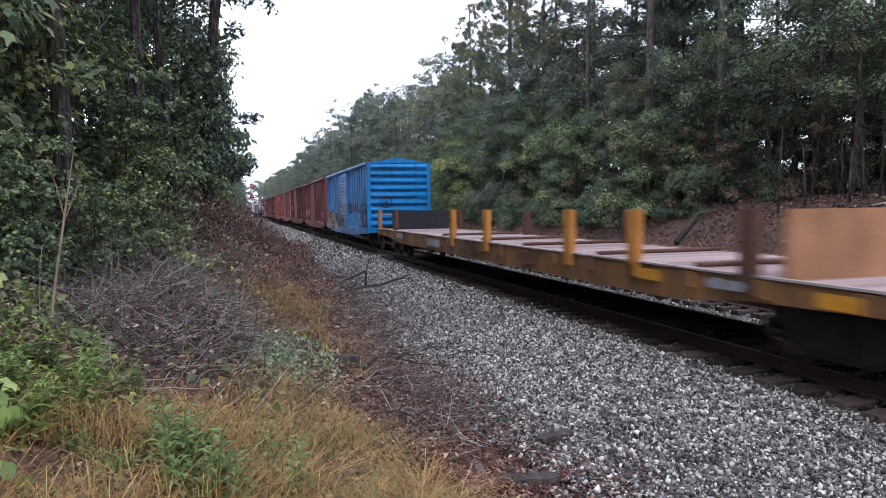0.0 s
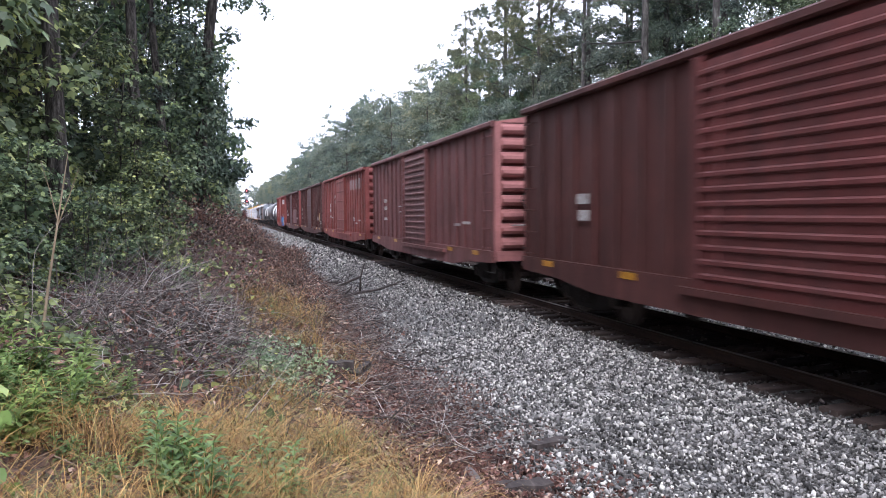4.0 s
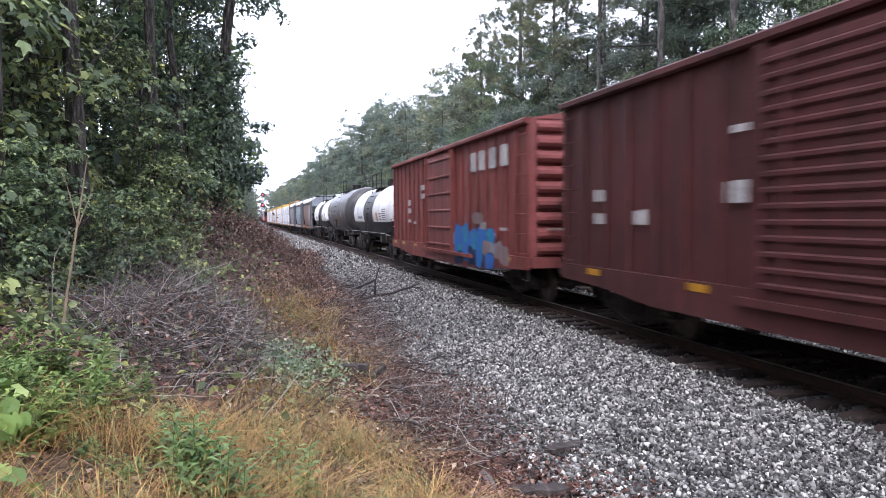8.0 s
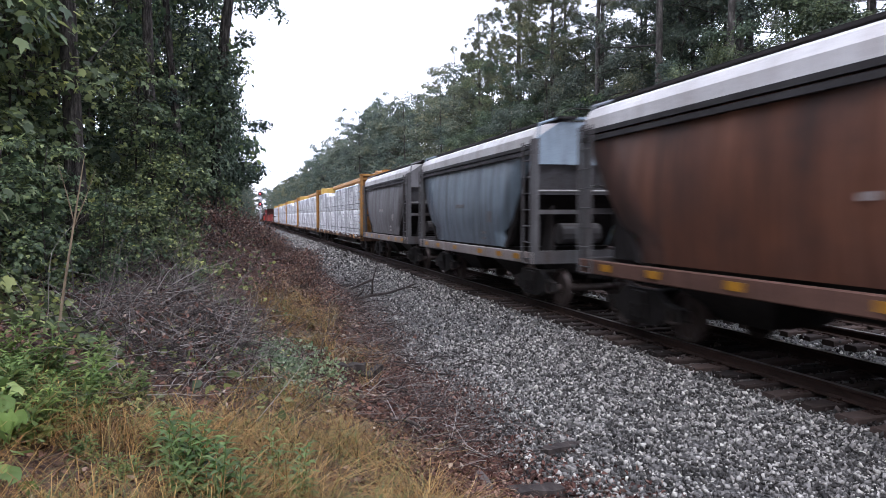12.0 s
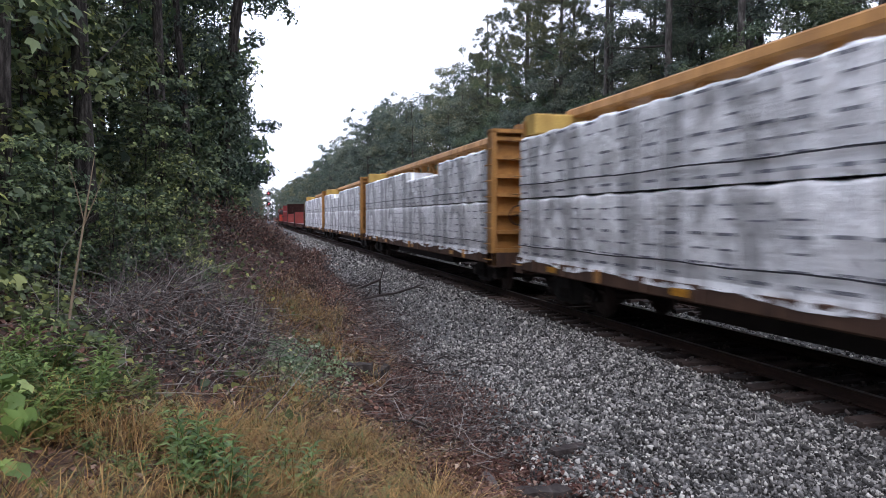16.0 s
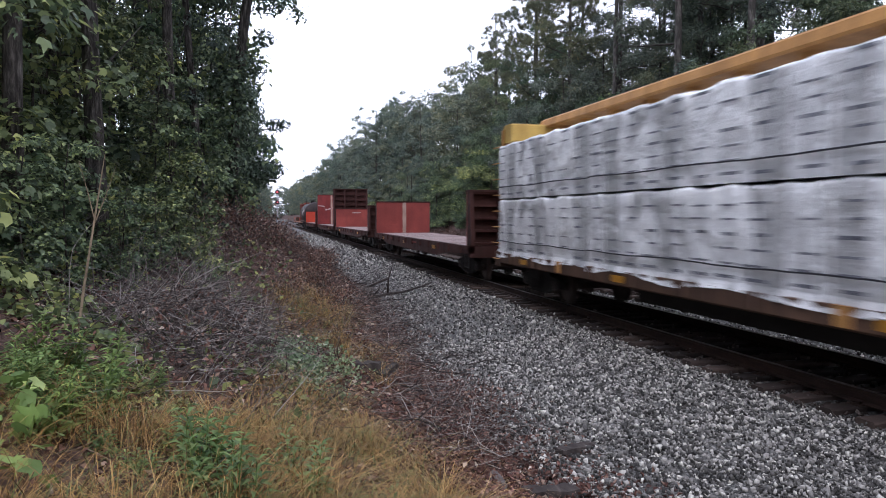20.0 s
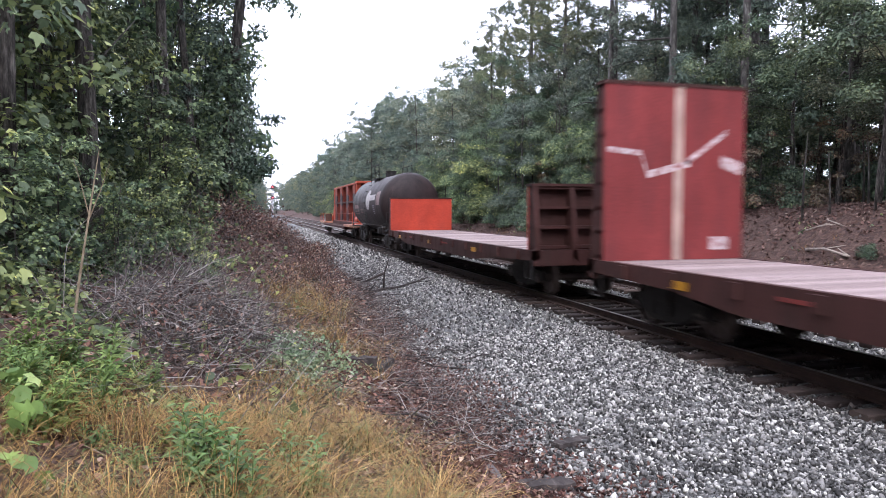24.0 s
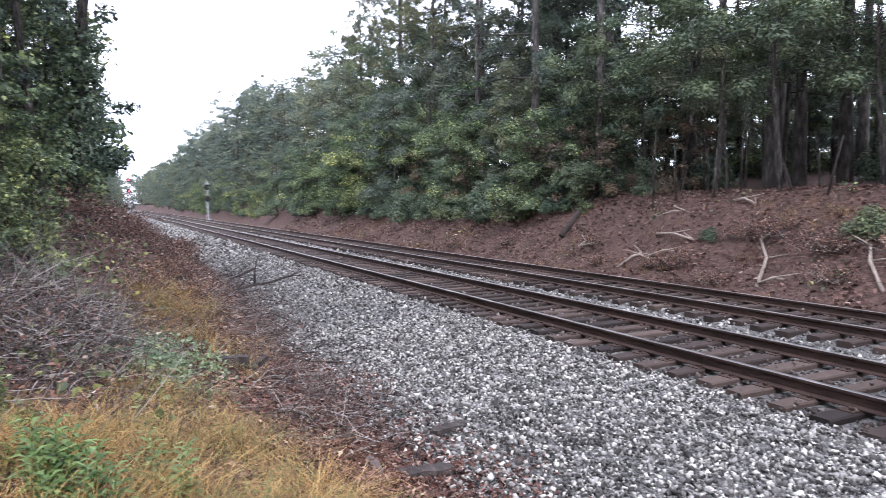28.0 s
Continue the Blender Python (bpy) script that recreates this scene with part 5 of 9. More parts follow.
# ---- flat cars with bulkheads ----
P_FLATRED = paint("flatcar_red_paint", (0.24, 0.045, 0.038), (0.1, 0.03, 0.025), 0.35, 0.6)
P_FLATDARK = paint("dark_flatcar_brown", (0.062, 0.023, 0.019), (0.032, 0.018, 0.015), 0.5, 0.7)
P_PANELRED = paint("dull_red_panel", (0.26, 0.055, 0.045), (0.2, 0.05, 0.045), 0.3, 0.6)
P_PANELMAROON = paint("maroon_red_panel", (0.195, 0.033, 0.031), (0.13, 0.03, 0.03), 0.3, 0.55)
P_PANELORANGE = paint("vermilion_panel", (0.46, 0.055, 0.028), (0.36, 0.055, 0.035), 0.3, 0.5)
M_TANSTRIPE = grainy("faded_tan_stripe", [(0.3, (0.3, 0.2, 0.16)), (0.7, (0.44, 0.31, 0.26))], 3.0, 0.7, 0.1, 0.002)
M_PLANK = pieces("worn_deck_plank", [(0.0, (0.2, 0.145, 0.135)), (0.5, (0.29, 0.215, 0.205)), (1.0, (0.38, 0.29, 0.275))], 0.85, True, 9.0)


def planks(parent, y0, y1, z, w=1.5, pitch=0.25):
    """Deck boards laid across, joined into one part."""
    m = Mesh()
    y = y0
    rng = random.Random(int(y1 * 7))
    while y < y1 - 0.05:
        m.box(-w, y, z - 0.06, w, min(y + pitch - 0.012, y1), z + rng.uniform(-0.006, 0.004))
        y += pitch
    return tagged(part("deck_planks", m, M_PLANK, parent, "worn pinkish wooden deck planks"), kind="stuff")


def flat_frame(c, L, M, z=1.12, W=1.54):
    for s in (-1, 1):
        part("side_sill", Mesh().slab([(0, z - 0.22), (0, z + 0.01), (L, z + 0.01), (L, z - 0.22), (L - 2.6, z - 0.3), (L - 4.2, z - 0.46), (4.2, z - 0.46), (2.6, z - 0.3)], min(s * (W - 0.12), s * W), max(s * (W - 0.12), s * W)), M, c, "rusty deep side sill")
        for k in range(int(L / 1.4)):
            part("stake_pocket", Mesh().box(min(s * (W - 0.02), s * (W + 0.06)), 0.9 + k * 1.4, z - 0.24, max(s * (W - 0.02), s * (W + 0.06)), 1.06 + k * 1.4, z - 0.02), M, c)
    part("underframe", Mesh().box(-0.4, 0.2, 0.62, 0.4, L - 0.2, z - 0.1).box(-1.3, 4.5, 0.78, 1.3, 4.65, z - 0.1).box(-1.3, L / 2, 0.7, 1.3, L / 2 + 0.15, z - 0.1).box(-1.3, L - 4.65, 0.78, 1.3, L - 4.5, z - 0.1), M_BLACK, c)
    for y, d in ((0, 1), (L, -1)):
        part("end_sill", Mesh().box(-W, min(y, y + d * 0.2), z - 0.34, W, max(y, y + d * 0.2), z + 0.02), M, c)
        for s in (-1, 1):
            part("stirrup", Mesh().tube([(s * W, y + d * 0.15, z - 0.2), (s * W, y + d * 0.15, z - 0.65), (s * W, y + d * 0.5, z - 0.65), (s * W, y + d * 0.5, z - 0.25)], 0.02, 5), M_BLACK, c)
    trucks(c, (1.8, L - 1.8))
    couplers(c, L)


def bulkhead(c, y, d, height, M_IN, M_OUT, z=1.12, W=1.5, stripe=None):
    """d: +1 for the end whose inner face looks towards +y."""
    b = part("bulkhead", Mesh().box(-W, min(y + d * 0.42, y + d * 0.5), z, W, max(y + d * 0.42, y + d * 0.5), height), M_IN, c, "steel bulkhead panel")
    for x in (-W + 0.06, -0.5, 0.5, W - 0.06):
        part("bulkhead_post", Mesh().slab([(y + d * 0.42, z - 0.2), (y + d * 0.42, height), (y + d * 0.2, height), (y + d * 0.0, z + 0.2), (y + d * 0.0, z - 0.2)], x - 0.06, x + 0.06), M_OUT, b)
    part("outer_sheet", Mesh().box(-W + 0.01, min(y + d * 0.4, y + d * 0.418), z, W - 0.01, max(y + d * 0.4, y + d * 0.418), height - 0.01), M_OUT, b)
    n = max(3, int((height - z) / 0.42))
    for k in range(n + 1):
        zz = z + 0.08 + (height - z - 0.14) * k / n
        part("bulkhead_rib", Mesh().box(-W, min(y + d * 0.22, y + d * 0.43), zz - 0.035, W, max(y + d * 0.22, y + d * 0.43), zz + 0.035), M_OUT, b)
    part("bulkhead_cap", Mesh().box(-W - 0.02, min(y + d * 0.18, y + d * 0.52), height - 0.03, W + 0.02, max(y + d * 0.18, y + d * 0.52), height + 0.03), M_OUT, b)
    if stripe:
        part("stripe", Mesh().box(stripe - 0.1, y + d * 0.5 - (0.004 if d < 0 else 0), z, stripe + 0.1, y + d * 0.5 + (0.004 if d > 0 else 0), height), M_TANSTRIPE, b, "pale tan vertical stripe")
    return b


def bulkhead_flat(label, y0, L, height, M, M_PANEL, M_OUT, stripe=None):
    c = car("bulkhead_flatcar", label, y0, "flatcar")
    flat_frame(c, L, M)
    bulkhead(c, 0.0, 1, height, M_PANEL, M_OUT)
    b = bulkhead(c, L, -1, height, M_PANEL, M_OUT, stripe=stripe)
    planks(c, 0.5, L - 0.5, 1.12)
    reflectors(c, (4.2, 9.4, 14.6), 0.86, -1.555, 0.4, 0.13)
    marks(c, [[(7.2, 0.95, 0.7, 0.06)], [(12.3, 0.95, 0.5, 0.06)]], -1.555, P_FLATRED)
    return c, b


f1, fb1 = bulkhead_flat("empty brown flatcar with low red bulkheads", 344.62, 17.65, 2.82, P_FLATDARK, P_PANELRED, P_FLATDARK, 0.05)
f2, fb2 = bulkhead_flat("empty flatcar with red bulkheads and pale deck", 364.65, 18.2, 2.64, P_FLATDARK, P_PANELRED, P_FLATDARK)
f3, fb3 = bulkhead_flat("empty flatcar with tall maroon bulkheads and white scrawl", 384.3, 17.65, 4.4, P_FLATDARK, P_PANELMAROON, P_FLATDARK, 0.05)
f4, fb4 = bulkhead_flat("empty flatcar with a bright vermilion end bulkhead", 404.55, 17.6, 2.65, P_FLATDARK, P_PANELORANGE, P_FLATDARK)
M_CHALK = grainy("thin_white_chalk", [(0.35, (0.26, 0.09, 0.085)), (0.5, (0.42, 0.3, 0.3)), (0.68, (0.62, 0.56, 0.55))], 11.0, 0.8, 0.1, 0.002)
tick = Mesh()
yt = 17.65 - 0.5 - 0.006
for (xa, za), (xb, zb), w in (((-1.45, 3.18), (-0.75, 3.12), 0.05), ((-0.75, 3.12), (-0.62, 2.72), 0.05), ((-0.62, 2.72), (0.3, 2.95), 0.07), ((0.2, 2.95), (1.1, 3.55), 0.06), ((0.98, 3.0), (1.45, 2.85), 0.12)):
    tick.add([(xa, yt, za - w), (xb, yt, zb - w), (xb, yt, zb + w), (xa, yt, za + w), (xa, yt + 0.006, za - w), (xb, yt + 0.006, zb - w), (xb, yt + 0.006, zb + w), (xa, yt + 0.006, za + w)], [(0, 1, 2, 3), (4, 7, 6, 5), (0, 4, 5, 1), (2, 6, 7, 3), (0, 3, 7, 4), (1, 5, 6, 2)])
part("chalk_mark", tick, M_CHALK, fb3, "white painted check mark")
part("chalk_mark", Mesh().box(0.75, yt, 1.3, 1.2, yt + 0.006, 1.55), M_CHALK, fb3, "white smudge")
part("chalk_mark", Mesh().box(-0.15, 17.68, 2.28, 0.6, 17.69, 2.34), M_WHITE, fb2)

# the stake flatcar ahead of the blue boxcar
P_STAKE = paint("yellow_stake_paint", (0.45, 0.195, 0.04), (0.2, 0.085, 0.03), 0.5, 0.65)
P_STAKEDARK = paint("rust_stake_back", (0.1, 0.05, 0.035), (0.05, 0.03, 0.025), 0.4, 0.8)
P_RUSTWOOD = paint("rust_orange_panel", (0.33, 0.165, 0.085), (0.13, 0.065, 0.045), 0.85, 0.8)
SF0, SFL = 4.35, 25.6
sf = car("stake_flatcar", "rusty stake flatcar with yellow side stakes and an empty plank deck", SF0, "flatcar")
P_SFSILL = paint("rust_ochre_sill", (0.27, 0.135, 0.05), (0.035, 0.026, 0.024), 1.1, 0.7)
flat_frame(sf, SFL, P_SFSILL, 1.13)
planks(sf, 0.3, SFL - 0.3, 1.13)
part("deck_edge", Mesh().box(-1.57, 0.1, 1.135, -1.49, SFL - 0.1, 1.165), P_SILL, sf, "pale worn deck edge")
for k, (y, z, w, h) in enumerate(((16.5, 0.92, 1.6, 0.3), (13.0, 0.95, 1.2, 0.25), (21.0, 0.98, 1.3, 0.2), (9.2, 0.93, 0.9, 0.3), (3.0, 1.0, 0.8, 0.15))):
    part("worn_patch", blob(y, z, w, h, 90 + k, -1.602 - 0.002 * k, 18), P_STAKEDARK if k % 2 else P_HOPGREY, sf, "bare worn patch on the sill")
for k, y in enumerate((9.52, 11.73, 16.14, 18.94)):
    part("stake", Mesh().box(-1.6, y - SF0 - 0.14, 0.92, -1.46, y - SF0 + 0.14, 1.98, 0.02), P_STAKE, sf, "yellow steel stake")
for y in (8.9, 14.4, 20.3):
    part("stake", Mesh().box(1.4, y - SF0 - 0.14, 0.92, 1.55, y - SF0 + 0.14, 1.9, 0.02), P_STAKEDARK, sf, "dark rusty stake")
for y in (8.4, 11.2, 14.6, 17.4, 21.0):
    part("dunnage", Mesh().box(-1.2, y - SF0 - 0.08, 1.134, 1.45, y - SF0 + 0.08, 1.2, 0.02), P_STAKEDARK, sf, "dark timber bearer")
part("stake", Mesh().box(-1.6, 7.0 - SF0 - 0.14, 0.92, -1.46, 7.0 - SF0 + 0.14, 1.98, 0.02), P_STAKEDARK, sf, "dark rusty stake")
part("end_panel", Mesh().box(-1.5, 6.4 - SF0, 1.13, 1.45, 6.5 - SF0, 1.98), P_RUSTWOOD, sf, "rust-orange end panel")
part("end_panel", Mesh().box(-1.2, 28.3 - SF0, 1.13, 1.3, 28.42 - SF0, 1.93), P_SPRAYBLACK, sf, "dark end panel")
for x, y in ((-1.5, 29.5), (-1.5, 26.4), (1.4, 26.9), (1.4, 29.3)):
    part("end_post", Mesh().box(x - 0.06, y - SF0 - 0.14, 0.95, x + 0.08, y - SF0 + 0.14, 1.98, 0.02), P_RUSTWOOD if x < 0 and y > 27 else P_STAKEDARK, sf)
reflectors(sf, (1.0, 4.4), 0.9, -1.6, 0.55, 0.17)
part("brake_pipe", Mesh().tube([(-1.5, 4.0, 0.68), (-1.5, 13.5, 0.66)], 0.02, 5), M_STEEL, sf)

# ---- the last car: an orange frame car ----
P_FRAME = paint("orange_red_frame_paint", (0.44, 0.078, 0.038), (0.2, 0.05, 0.035), 0.5, 0.55, 1.25)
P_FRAMEDARK = paint("sooty_frame_paint", (0.05, 0.018, 0.014), (0.03, 0.018, 0.016), 0.5, 0.85)


def sooty_panel():
    """Worn orange-red panel with black soot across its middle and toward its foot."""
    m, n, l, b = mat("sooty_worn_panel", 0.7, 0.0, 0.2)
    big = noise_tex(n, l, 0.6, 4)
    streak = noise_tex(n, l, 2.2, 6, 0.65, (1.0, 3.0, 0.22))
    c = n.new("ShaderNodeTexCoord")
    sep = n.new("ShaderNodeSeparateXYZ")
    l.new(c.outputs["Object"], sep.inputs[0])
    sc = n.new("ShaderNodeMath")
    sc.operation = "MULTIPLY_ADD"
    sc.inputs[1].default_value = 0.25
    l.new(sep.outputs[2], sc.inputs[0])
    wob = n.new("ShaderNodeMath")
    wob.operation = "MULTIPLY_ADD"
    wob.inputs[1].default_value = 0.34
    wob.inputs[2].default_value = -0.17
    l.new(noise_tex(n, l, 0.75, 5), wob.inputs[0])
    l.new(wob.outputs[0], sc.inputs[2])
    soot = ramp(n, l, sc.outputs[0], [(0.32, (0.85, 0.85, 0.85)), (0.45, (0.55, 0.55, 0.55)), (0.56, (0.1, 0.1, 0.1)), (0.61, (0.25, 0.25, 0.25)), (0.65, (0.95, 0.95, 0.95)), (0.83, (0.9, 0.9, 0.9)), (0.88, (0.1, 0.1, 0.1)), (1.0, (0, 0, 0))])
    c1 = ramp(n, l, big, [(0.3, (0.085, 0.022, 0.017)), (0.5, (0.2, 0.036, 0.02)), (0.68, (0.235, 0.044, 0.024)), (0.8, (0.22, 0.07, 0.05))])
    f = ramp(n, l, streak, [(0.42, (0, 0, 0)), (0.7, (0.8, 0.8, 0.8))])
    c2 = mixc(n, l, f, c1, (0.06, 0.028, 0.025))
    l.new(mixc(n, l, soot, c2, (0.026, 0.023, 0.025)), b.inputs["Base Color"])
    bump(n, l, b, big, 0.25, 0.03)
    return m


P_FRAMEWORN = sooty_panel()
P_FRAMEMID = paint("dull_red_frame_paint", (0.33, 0.062, 0.034), (0.1, 0.036, 0.03), 0.6, 0.55, 1.25)
P_PLATFORM = paint("worn_orange_platform", (0.38, 0.16, 0.1), (0.3, 0.22, 0.18), 0.8, 0.6)
P_FRAMEIN = paint("inner_red_frame_paint", (0.2, 0.042, 0.028), (0.07, 0.03, 0.027), 0.6, 0.65, 1.2)
OC0, OCL = 435.9, 22.6
oc = car("frame_flatcar", "orange-red flatcar with tall open steel frame and end platforms", OC0, "flatcar")
ya, yb = 439.8 - OC0, 454.6 - OC0
zt, zm, XF = 4.18, 2.74, 0.45
part("deck", Mesh().box(-1.5, ya - 0.2, 0.72, 1.5, yb + 0.2, 0.9), P_FRAMEDARK, oc, "dark red low deck")
part("lower_sill", Mesh().box(-1.58, ya - 0.6, 0.66, -1.46, yb + 0.6, 0.73), M_STEEL, oc, "pale lower sill edge")
part("side_girder", Mesh().box(-XF - 0.14, ya - 0.3, 0.9, XF + 0.14, yb + 0.3, 1.16), P_FRAMEDARK, oc)
# panels and openings of the tall centre frame
COLS = [(440.5, 441.8), (444.4, 445.7), (448.3, 449.8), (452.2, 453.6)]
for x0, x1 in ((-XF - 0.06, -XF + 0.04), (XF - 0.04, XF + 0.06)):
    part("top_rail", Mesh().box(x0, ya, zt - 0.14, x1, yb, zt, 0.02), P_FRAMEMID, oc)
    part("middle_rail", Mesh().box(x0 + 0.02, ya, zm - 0.07, x1 - 0.02, yb, zm + 0.07, 0.02), P_FRAMEDARK, oc)
    part("bottom_rail", Mesh().box(x0 - 0.01, ya, 1.14, x1 + 0.01, yb, 1.24, 0.02), P_FRAMEIN, oc)
    for k, (a, b) in enumerate(COLS):
        part("upright_panel", Mesh().box(x0 + 0.01, a - OC0, 1.16, x1 - 0.01, b - OC0, zt - 0.02), P_FRAMEWORN, oc, "worn orange steel panel")
    for a, b in ((yb - 0.35, yb), (ya, ya + 0.16)):
        part("end_upright", Mesh().box(x0 + 0.01, a, 1.16, x1 - 0.01, b, zt - 0.02), P_FRAME, oc)
for k, (a, b) in enumerate(COLS):
    for y in (a - OC0 + 0.06, b - OC0 - 0.06):
        part("cross_rib", Mesh().box(-XF + 0.04, y - 0.05, 1.16, XF - 0.04, y + 0.05, zt - 0.1), P_FRAMEIN, oc)
for (a0, b0), (a1, b1) in zip(COLS, COLS[1:]):
    g0, g1 = b0 - OC0, a1 - OC0
    for z0, z1 in ((1.24, zm - 0.07), (zm + 0.07, zt - 0.14)):
        y = g0 + (g1 - g0) * 0.42
        part("opening_rib", Mesh().slab([(y - 0.3, z0), (y + 0.45, z0), (y + 0.3, z0 + 0.25), (y + 0.3, z1), (y - 0.22, z1), (y - 0.22, z0 + 0.25)], -0.05, 0.05), P_FRAMEMID, oc)
        part("opening_sill", Mesh().box(-XF, g0, z0, XF, g0 + 0.5, z0 + 0.08), P_FRAMEMID, oc)
        part("opening_lug", Mesh().box(-XF, g1 - 0.3, z0, -XF + 0.3, g1, z0 + 0.12), P_FRAMEIN, oc)
part("top_plate", Mesh().box(-XF + 0.04, ya, zt - 0.05, XF - 0.04, yb, zt - 0.01), P_FRAMEDARK, oc)
part("inner_handrail", Mesh().tube([(-XF - 0.09, ya, 1.84), (-XF - 0.09, yb, 1.84)], 0.02, 6), P_FRAMEIN, oc)
part("deck_handrail", Mesh().tube([(-1.46, ya, 0.98), (-1.46, yb, 0.98)], 0.018, 6), P_FRAMEDARK, oc)
# the A-shaped end frame across the car
ye = ya - 0.12


def leg(xb0, xb1, xt0, xt1):
    q = [(xb0, 1.1), (xb1, 1.1), (xt1, zt), (xt0, zt)]
    return Mesh().add([(x, ye, z) for x, z in q] + [(x, ye + 0.12, z) for x, z in q], [(0, 1, 2, 3), (4, 7, 6, 5), (0, 4, 5, 1), (1, 5, 6, 2), (2, 6, 7, 3), (3, 7, 4, 0)])


part("end_frame_leg", leg(-0.58, -0.2, -0.5, -0.15), P_FRAME, oc, "bright orange A-frame leg")
part("end_frame_leg", leg(0.3, 0.68, 0.1, 0.5), P_FRAME, oc, "bright orange A-frame leg")
part("end_gusset", Mesh().slab([(ye - 0.7, 1.1), (ye, 1.1), (ye, 2.2)], -0.5, -0.44), P_FRAME, oc)
part("end_gusset", Mesh().slab([(ye - 0.7, 1.1), (ye, 1.1), (ye, 2.2)], 0.5, 0.56), P_FRAME, oc)
for z in (1.9, 2.95):
    part("end_frame_tie", Mesh().box(-0.4, ye + 0.01, z, 0.45, ye + 0.11, z + 0.16), P_FRAME, oc)
part("end_frame_cap", Mesh().box(-0.56, ye - 0.5, zt - 0.1, 0.56, ya + 0.1, zt + 0.05, 0.02), P_FRAME, oc)
part("end_brace", Mesh().slab([(yb + 1.3, 1.1), (yb + 1.0, 1.1), (yb - 0.1, 2.6), (yb + 0.1, 2.6)], -0.5, -0.4), P_FRAME, oc)
part("end_brace", Mesh().slab([(yb + 1.3, 1.1), (yb + 1.0, 1.1), (yb - 0.1, 3.0), (yb + 0.1, 3.0)], 0.4, 0.5), P_FRAME, oc)
part("brake_stand", Mesh().box(-0.7, 0.15, 1.85, 0.1, 0.6, 2.2, 0.05).box(-0.4, 0.3, 1.08, -0.25, 0.45, 1.85), P_FRAMEIN, oc)
part("front_handrail", Mesh().tube([(-1.2, 0.1, 1.08), (-1.2, 0.1, 1.96), (-1.2, 1.1, 1.96), (-1.2, 1.1, 1.08)], 0.025, 6).tube([(-1.2, 0.1, 1.96), (0.6, 0.1, 1.96)], 0.025, 6), P_FRAME, oc)
part("winch", Mesh().tube([(-0.4, 1.9, 1.25), (0.3, 1.9, 1.25)], 0.16, 12).box(-0.8, 2.2, 1.08, 0.4, 3.1, 1.2, 0.03), P_FRAME, oc)
for y0_, y1_ in ((0.0, ya - 0.2), (yb + 0.2, OCL)):
    part("end_platform", Mesh().box(-1.5, y0_, 0.92, 1.5, y1_, 1.08, 0.03), P_PLATFORM, oc, "orange end platform with pale tan streaks")
    part("platform_beam", Mesh().box(-0.4, y0_, 0.62, 0.4, y1_, 0.92), M_BLACK, oc)
part("air_tank", Mesh().tube([(-0.75, 0.5, 1.42), (-0.75, 0.58, 1.42), (-0.75, 1.6, 1.42), (-0.75, 1.68, 1.42)], [0.15, 0.24, 0.24, 0.15], 14), P_FRAME, oc)
part("gear_box", Mesh().box(-0.9, OCL - 2.3, 1.08, 0.2, OCL - 1.5, 1.6, 0.05).tube([(-0.3, OCL - 1.4, 1.5), (0.4, OCL - 1.4, 1.5)], 0.35, 14), P_FRAME, oc)
part("gear_cover", Mesh().box(-1.2, OCL - 3.0, 1.08, -0.6, OCL - 2.6, 1.75, 0.05), P_STAKEDARK, oc)
hr = Mesh().tube([(-1.4, OCL - 0.1, 1.08), (-1.4, OCL - 0.1, 1.75), (-0.2, OCL - 0.1, 1.75), (-0.2, OCL - 0.1, 1.08)], 0.028, 6).tube([(-1.4, OCL - 0.1, 1.75), (-1.4, OCL - 2.6, 1.75), (-1.4, OCL - 2.6, 1.08)], 0.028, 6).tube([(-1.4, OCL - 0.1, 1.4), (-1.4, OCL - 2.6, 1.4)], 0.022, 6)
part("platform_railing", hr, P_FRAME, oc)
part("end_device", Mesh().box(-0.2, OCL + 0.02, 1.1, 0.12, OCL + 0.25, 1.6, 0.04), P_STAKE, oc, "yellow end-of-train box")
trucks(oc, (1.7, OCL - 1.7))
couplers(oc, OCL)
reflectors(oc, (0.6, 20.6), 0.96, -1.51, 0.4, 0.1)


